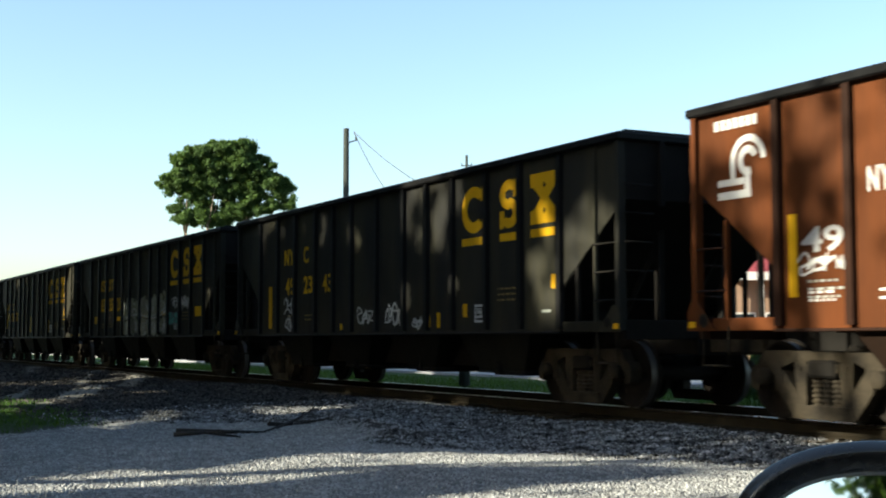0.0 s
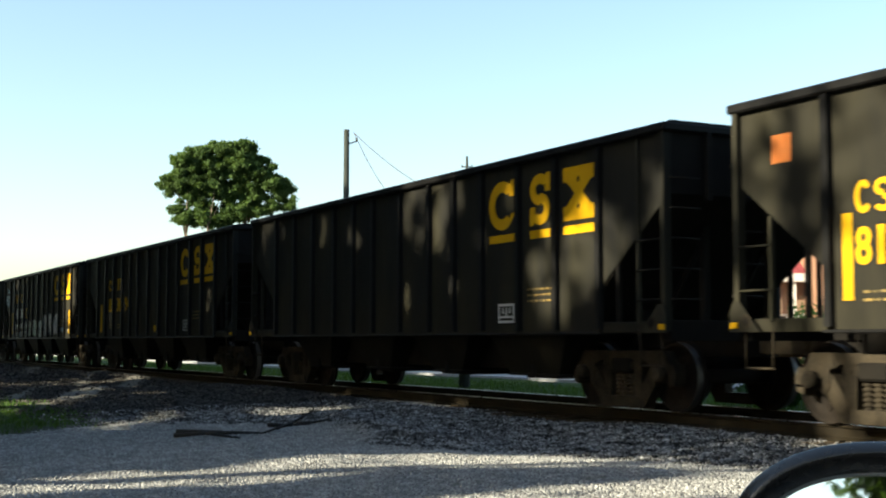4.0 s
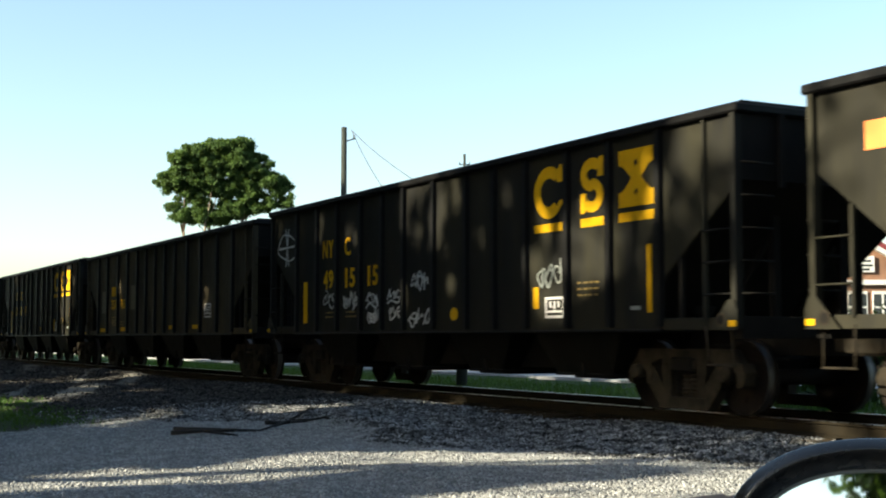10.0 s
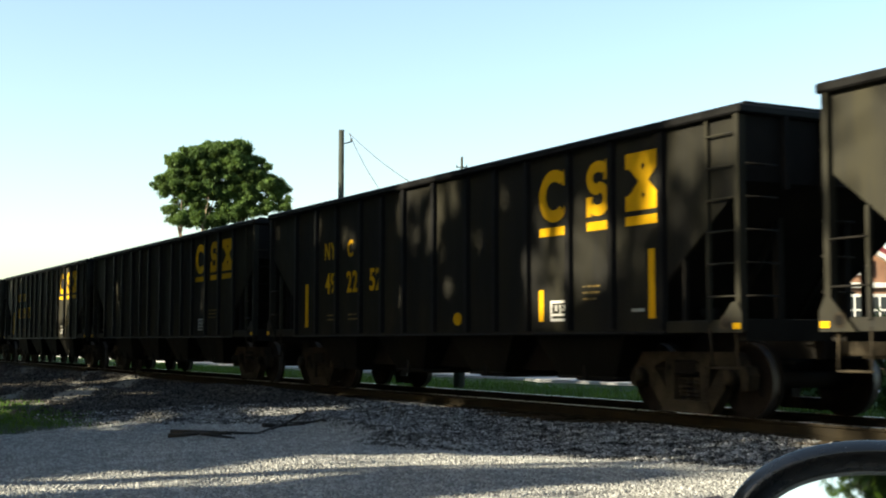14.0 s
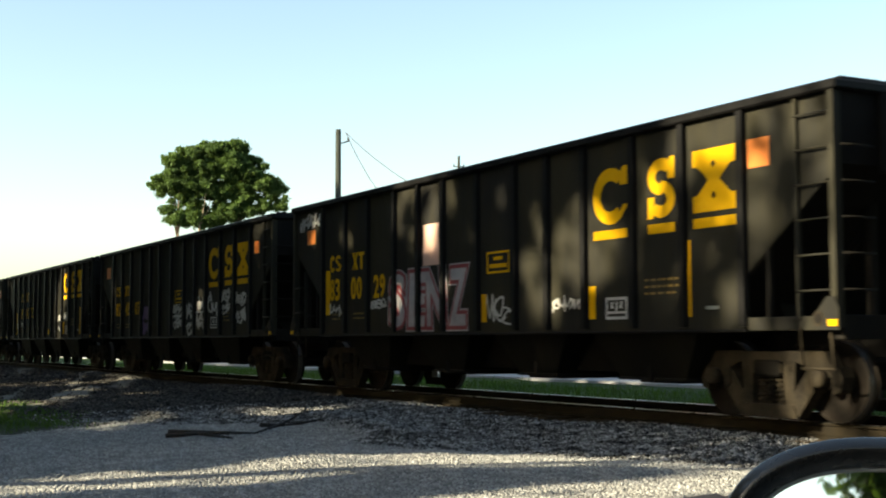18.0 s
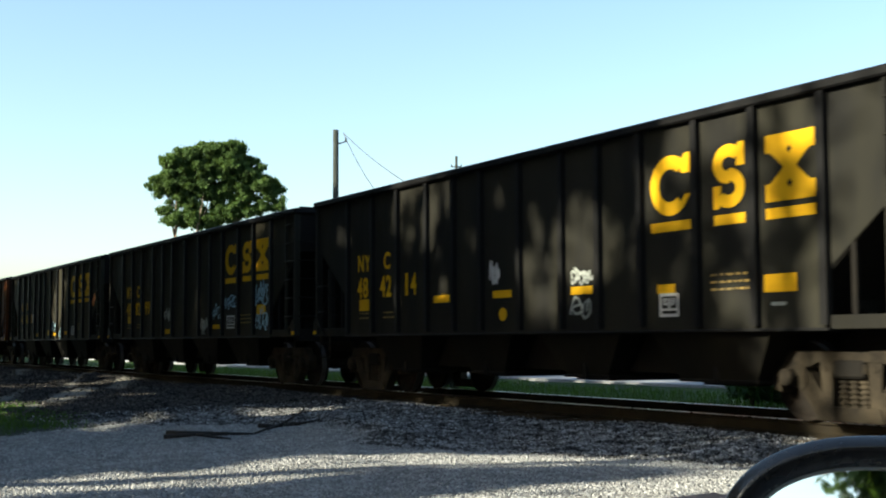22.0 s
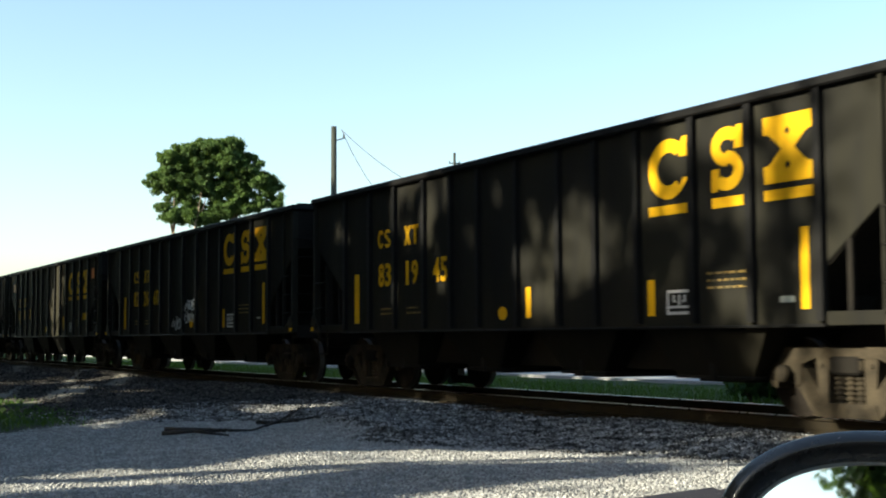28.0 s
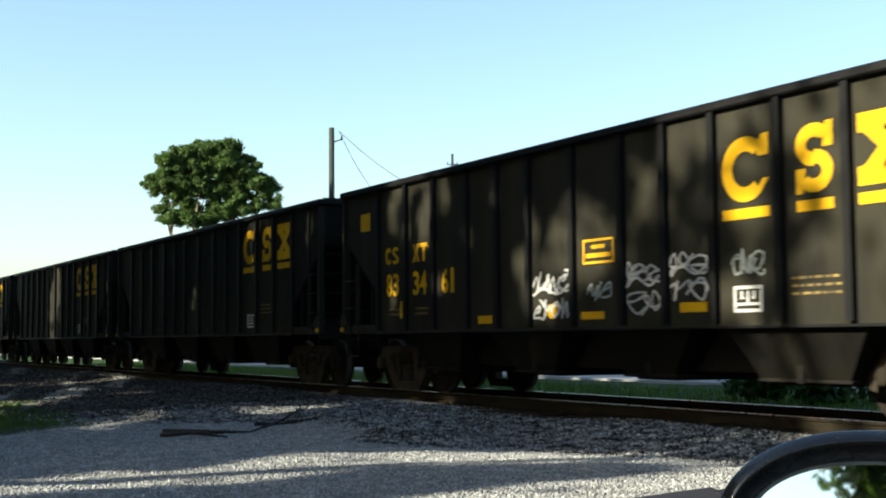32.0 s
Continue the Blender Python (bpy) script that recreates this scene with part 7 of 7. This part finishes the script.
def paint_car(k, car, kind, mark, digits, L):
    """Marks stand at distances from the car's rear end and heights over the rail."""
    h = L / 2
    red = kind == "red"
    ink = M_WHITE if red else M_YELLOW
    tagged(car, COL.get(kind, "black") + " steel open hopper car on the track", "hopper car", "cars of the coal train")
    items = list(MARKS.get(k, []))
    have = {i[0] for i in items}
    low = any(i[0] == "N" and i[1] < 2.3 for i in items)
    if not red and kind != "olive":
        if "C" not in have:
            items.append(("C", 10.68, 11.46, 2.45, 3.2) if low else ("C", 10.68, 11.46, 2.61, 3.36))
        if "F" not in have:
            items.append(("F", 10.95, 11.42, 1.2, 1.49))
        if "P" not in have:
            items.append(("P", 11.8, 12.5, 1.45, 1.72))
    if red and "RE" not in have:
        items += [("RE", L - 4.1, L - 3.3, 2.55, 3.25), ("F", L - 4.0, L - 3.4, 1.49, 1.86)]
    if red and "E" not in have:
        items.append(("E", 0.15, 1.0, 2.75, 3.2))
    if red and k:
        items.append(("P", L - 2.6, L - 2.15, 1.45, 1.75))
    for j, (c, x0, x1, z0, z1) in enumerate(items):
        x0, x1 = x0 - h, x1 - h
        seed = 100 * k + j
        if c == "C":
            emblem(car, (x0 + x1) / 2, z0, z1, M_YELLOW)
        elif c == "M":
            owner_mark(car, mark, x0, z0, z1, ink, (x1 - x0) * 1.25 if red else (x1 - x0) * (kind == "olive"))
        elif c == "N" and kind == "olive":
            letters(car, digits[:3], x0, x0 + 0.54, z0, z1, ink)
            letters(car, digits[3:], x1 - 0.5, x1, z0, z1, ink)
        elif c == "GP":
            plate(car, x0, x1, z0, z1, M_FADED, "faded_patch", "faded yellowish patch of old paint")
        elif c == "N" and len(digits) == 6:
            road_number(car, digits, x0, x1, z0, z1, ink, k)
        elif c == "N" and digits:
            letters(car, digits, x0, x0 + 0.62, z0, z1, ink)
        elif c == "Y":
            plate(car, x0, x1, z0, z1, M_YELLOW, "reflector_strip")
        elif c == "V":
            plate(car, x0 + 0.03, x1 - 0.03, z0, z1, M_GREY, "white_plate")
        elif c == "O":
            plate(car, x0, x1, z0, z1, M_ORANGE, "orange_panel", "orange square panel")
        elif c == "OT":
            w, d = x1 - x0, z1 - z0
            part("orange_panel", flat(B(), [(x0, z0 + d * 0.4), (x0 + w * 0.3, z0), (x1, z0 + d * 0.6), (x1 - w * 0.3, z1)], 0.005), M_ORANGE, car, "orange panel hanging askew")
        elif c == "I":
            plate(car, x0, x1, z0, z1, M_PINK, "pink_panel", "faded pink square panel")
        elif c == "D":
            disc(car, x0, x1, z0, z1, M_YELLOW)
        elif c == "DW":
            disc(car, x0, x1, z0, z1, M_WHITE)
        elif c == "Q":
            outlined_box(car, x0, x1, z0, z1, M_YELLOW)
        elif c == "F":
            data_frame(car, x0, x1, z0, z1, M_WHITE, red)
        elif c == "P":
            small_print(car, x0, z1 - 0.05, min(x1, x0 + 0.75) - x0, 3, M_GREY if red else M_DIMYELLOW, seed=seed)
        elif c in ("B", "W") and x0 < -h + 1.0 and z1 > 3 and z1 - z0 > 0.7:
            nest(car, x0, x1, z0, z1, M_BLUESPRAY if c == "B" else M_WHITE, 0.027, seed, c == "W")
        elif c == "GO":
            for i, m in enumerate((M_OLIVESPRAY, M_GREY, M_WHITE)):
                scrawl(car, x0 + 0.1 * i, x1 - 0.4 + 0.1 * i, z0 + 0.03, z1 - 0.12 * i, m, 13, (0.11, 0.05, 0.035)[i], seed + i, TEXT[c])
        elif c in ("W", "WW", "K", "B", "WB"):
            m = {"K": M_GREY, "B": M_BLUESPRAY, "WB": M_GREY}.get(c, M_WHITE)
            scrawl(car, x0, x1, z0, z1, m, max(2, round((x1 - x0) / 0.3)), 0.05 if c == "WW" else 0.03, seed)
        elif c == "U":
            scrawl(car, x0, x1, z0, z1, M_PURPLE, 2, 0.12, seed, "purple spray-painted scrawl")
        elif c == "T":
            bubbles(car, x0, x1, z0, z1, M_TEAL, M_DARKSPRAY, 1, seed, "teal spray-painted patch")
        elif c == "GR":
            fat_letters(car, "SENZ", x0, x1, z0, z1, M_CHALK, M_REDSPRAY, TEXT[c])
        elif c == "LS":
            line_strokes(car, x0, x1, z0, z1)
        elif c == "GS":
            fat_letters(car, "STAGUR", x0, x1, z0, z1, M_REDSPRAY, M_WHITE, TEXT[c])
        elif c == "GD":
            dome(car, x0, x1 - 0.3, z0, z1, M_GREY, M_WHITE, TEXT[c])
        elif c in TEXT:
            fill, edge = {"GO": (M_OLIVESPRAY, M_WHITE), "GG": (M_MINT, M_DARKSPRAY), "GH": (M_WHITE, M_DARKSPRAY), "GD": (M_GREY, M_WHITE), "GR": (M_WHITE, M_REDSPRAY), "GS": (M_REDSPRAY, M_WHITE)}[c]
            bubbles(car, x0, x1, z0, z1, fill, edge, {"GR": 4, "GS": 6, "GD": 1}.get(c, max(2, round((x1 - x0) / 0.85))), seed, TEXT[c])
        elif c == "E":
            wheel_emblem(car, x1 - 0.36, z1 - 0.3, M_WHITE, 0.3)
            bm = B()
            for q in range(7):
                bar(bm, x0 + 0.05 + q * 0.11, x0 + 0.13 + q * 0.11, z1 + 0.1, z1 + 0.22)
            part("emblem_print", bm, M_WHITE, car)
        elif c == "RE":
            ring_emblem(car, (x0 + x1) / 2, (z0 + z1) / 2, M_WHITE, (z1 - z0) / 2)
    if k == 27:
        for a, b, z0, z1 in ((1.8, 2.4, 1.87, 2.24), (2.95, 3.55, 1.87, 2.24), (4.1, 4.7, 1.87, 2.24), (2.85, 3.4, 2.36, 2.64)):
            plate(car, a - h, a - h + (b - a) * 0.42, z0, z1, M_GREY, "worn_mark")
            plate(car, a - h + (b - a) * 0.55, b - h, z0, z1, M_GREY, "worn_mark")
        disc(car, 5.34 - h, 5.82 - h, 1.78, 2.23, M_GREY)
    if k == 26:
        letters(car, "H2", 13.7 - h, 14.0 - h, 1.28, 1.42, M_WHITE, "class_letter")
    n = next((i for i in items if i[0] == "N"), None)
    if n:
        for dx, w in ((0.1, 0.45), (1.1, 0.5)):
            small_print(car, n[1] - h + dx, 1.42, w, 2, M_WHITE if red else M_DIMYELLOW, seed=k + 40 + int(dx * 40))


for k, base, L in TRAIN:
    paint_car(k, made[k], *CARS[k], L)


# ---------------------------------------------------------------- what moves
def motions():
    step = 1.2 / (SPEED / 0.457)            # seconds for about 70 degrees of a wheel's turn
    for k, base, L in TRAIN:
        x0 = REAR[k] + L / 2
        walk(made[k], [(t, pose(x0 + SPEED * t, TRACK, 0)) for t in (0, 8, 16, 24, 32)])
        # the wheels turn while the car passes
        t0, t1 = max(0.0, (-66 - x0) / SPEED), min(32.0, (4 - x0) / SPEED)
        times = [t0 + step * i for i in range(int(max(0.0, t1 - t0) / step) + 1)]
        rows = {}
        for i, t in enumerate([0.0] * (t0 > 0) + times + [32.0] * (t1 < 32.0 - step)):
            rows[frame(t)] = t
        for w in (c for c in made[k].children_recursive if c.name.startswith("wheelset")):
            axle = 0.889 if w.location.x > 0 else -0.889
            walk(w, [(t, pose(axle, 0, 0.457) @ Matrix.Rotation(SPEED / 0.457 * (min(max(t, t0), t1) - t0), 4, "Y")) for t in rows.values()])


motions()
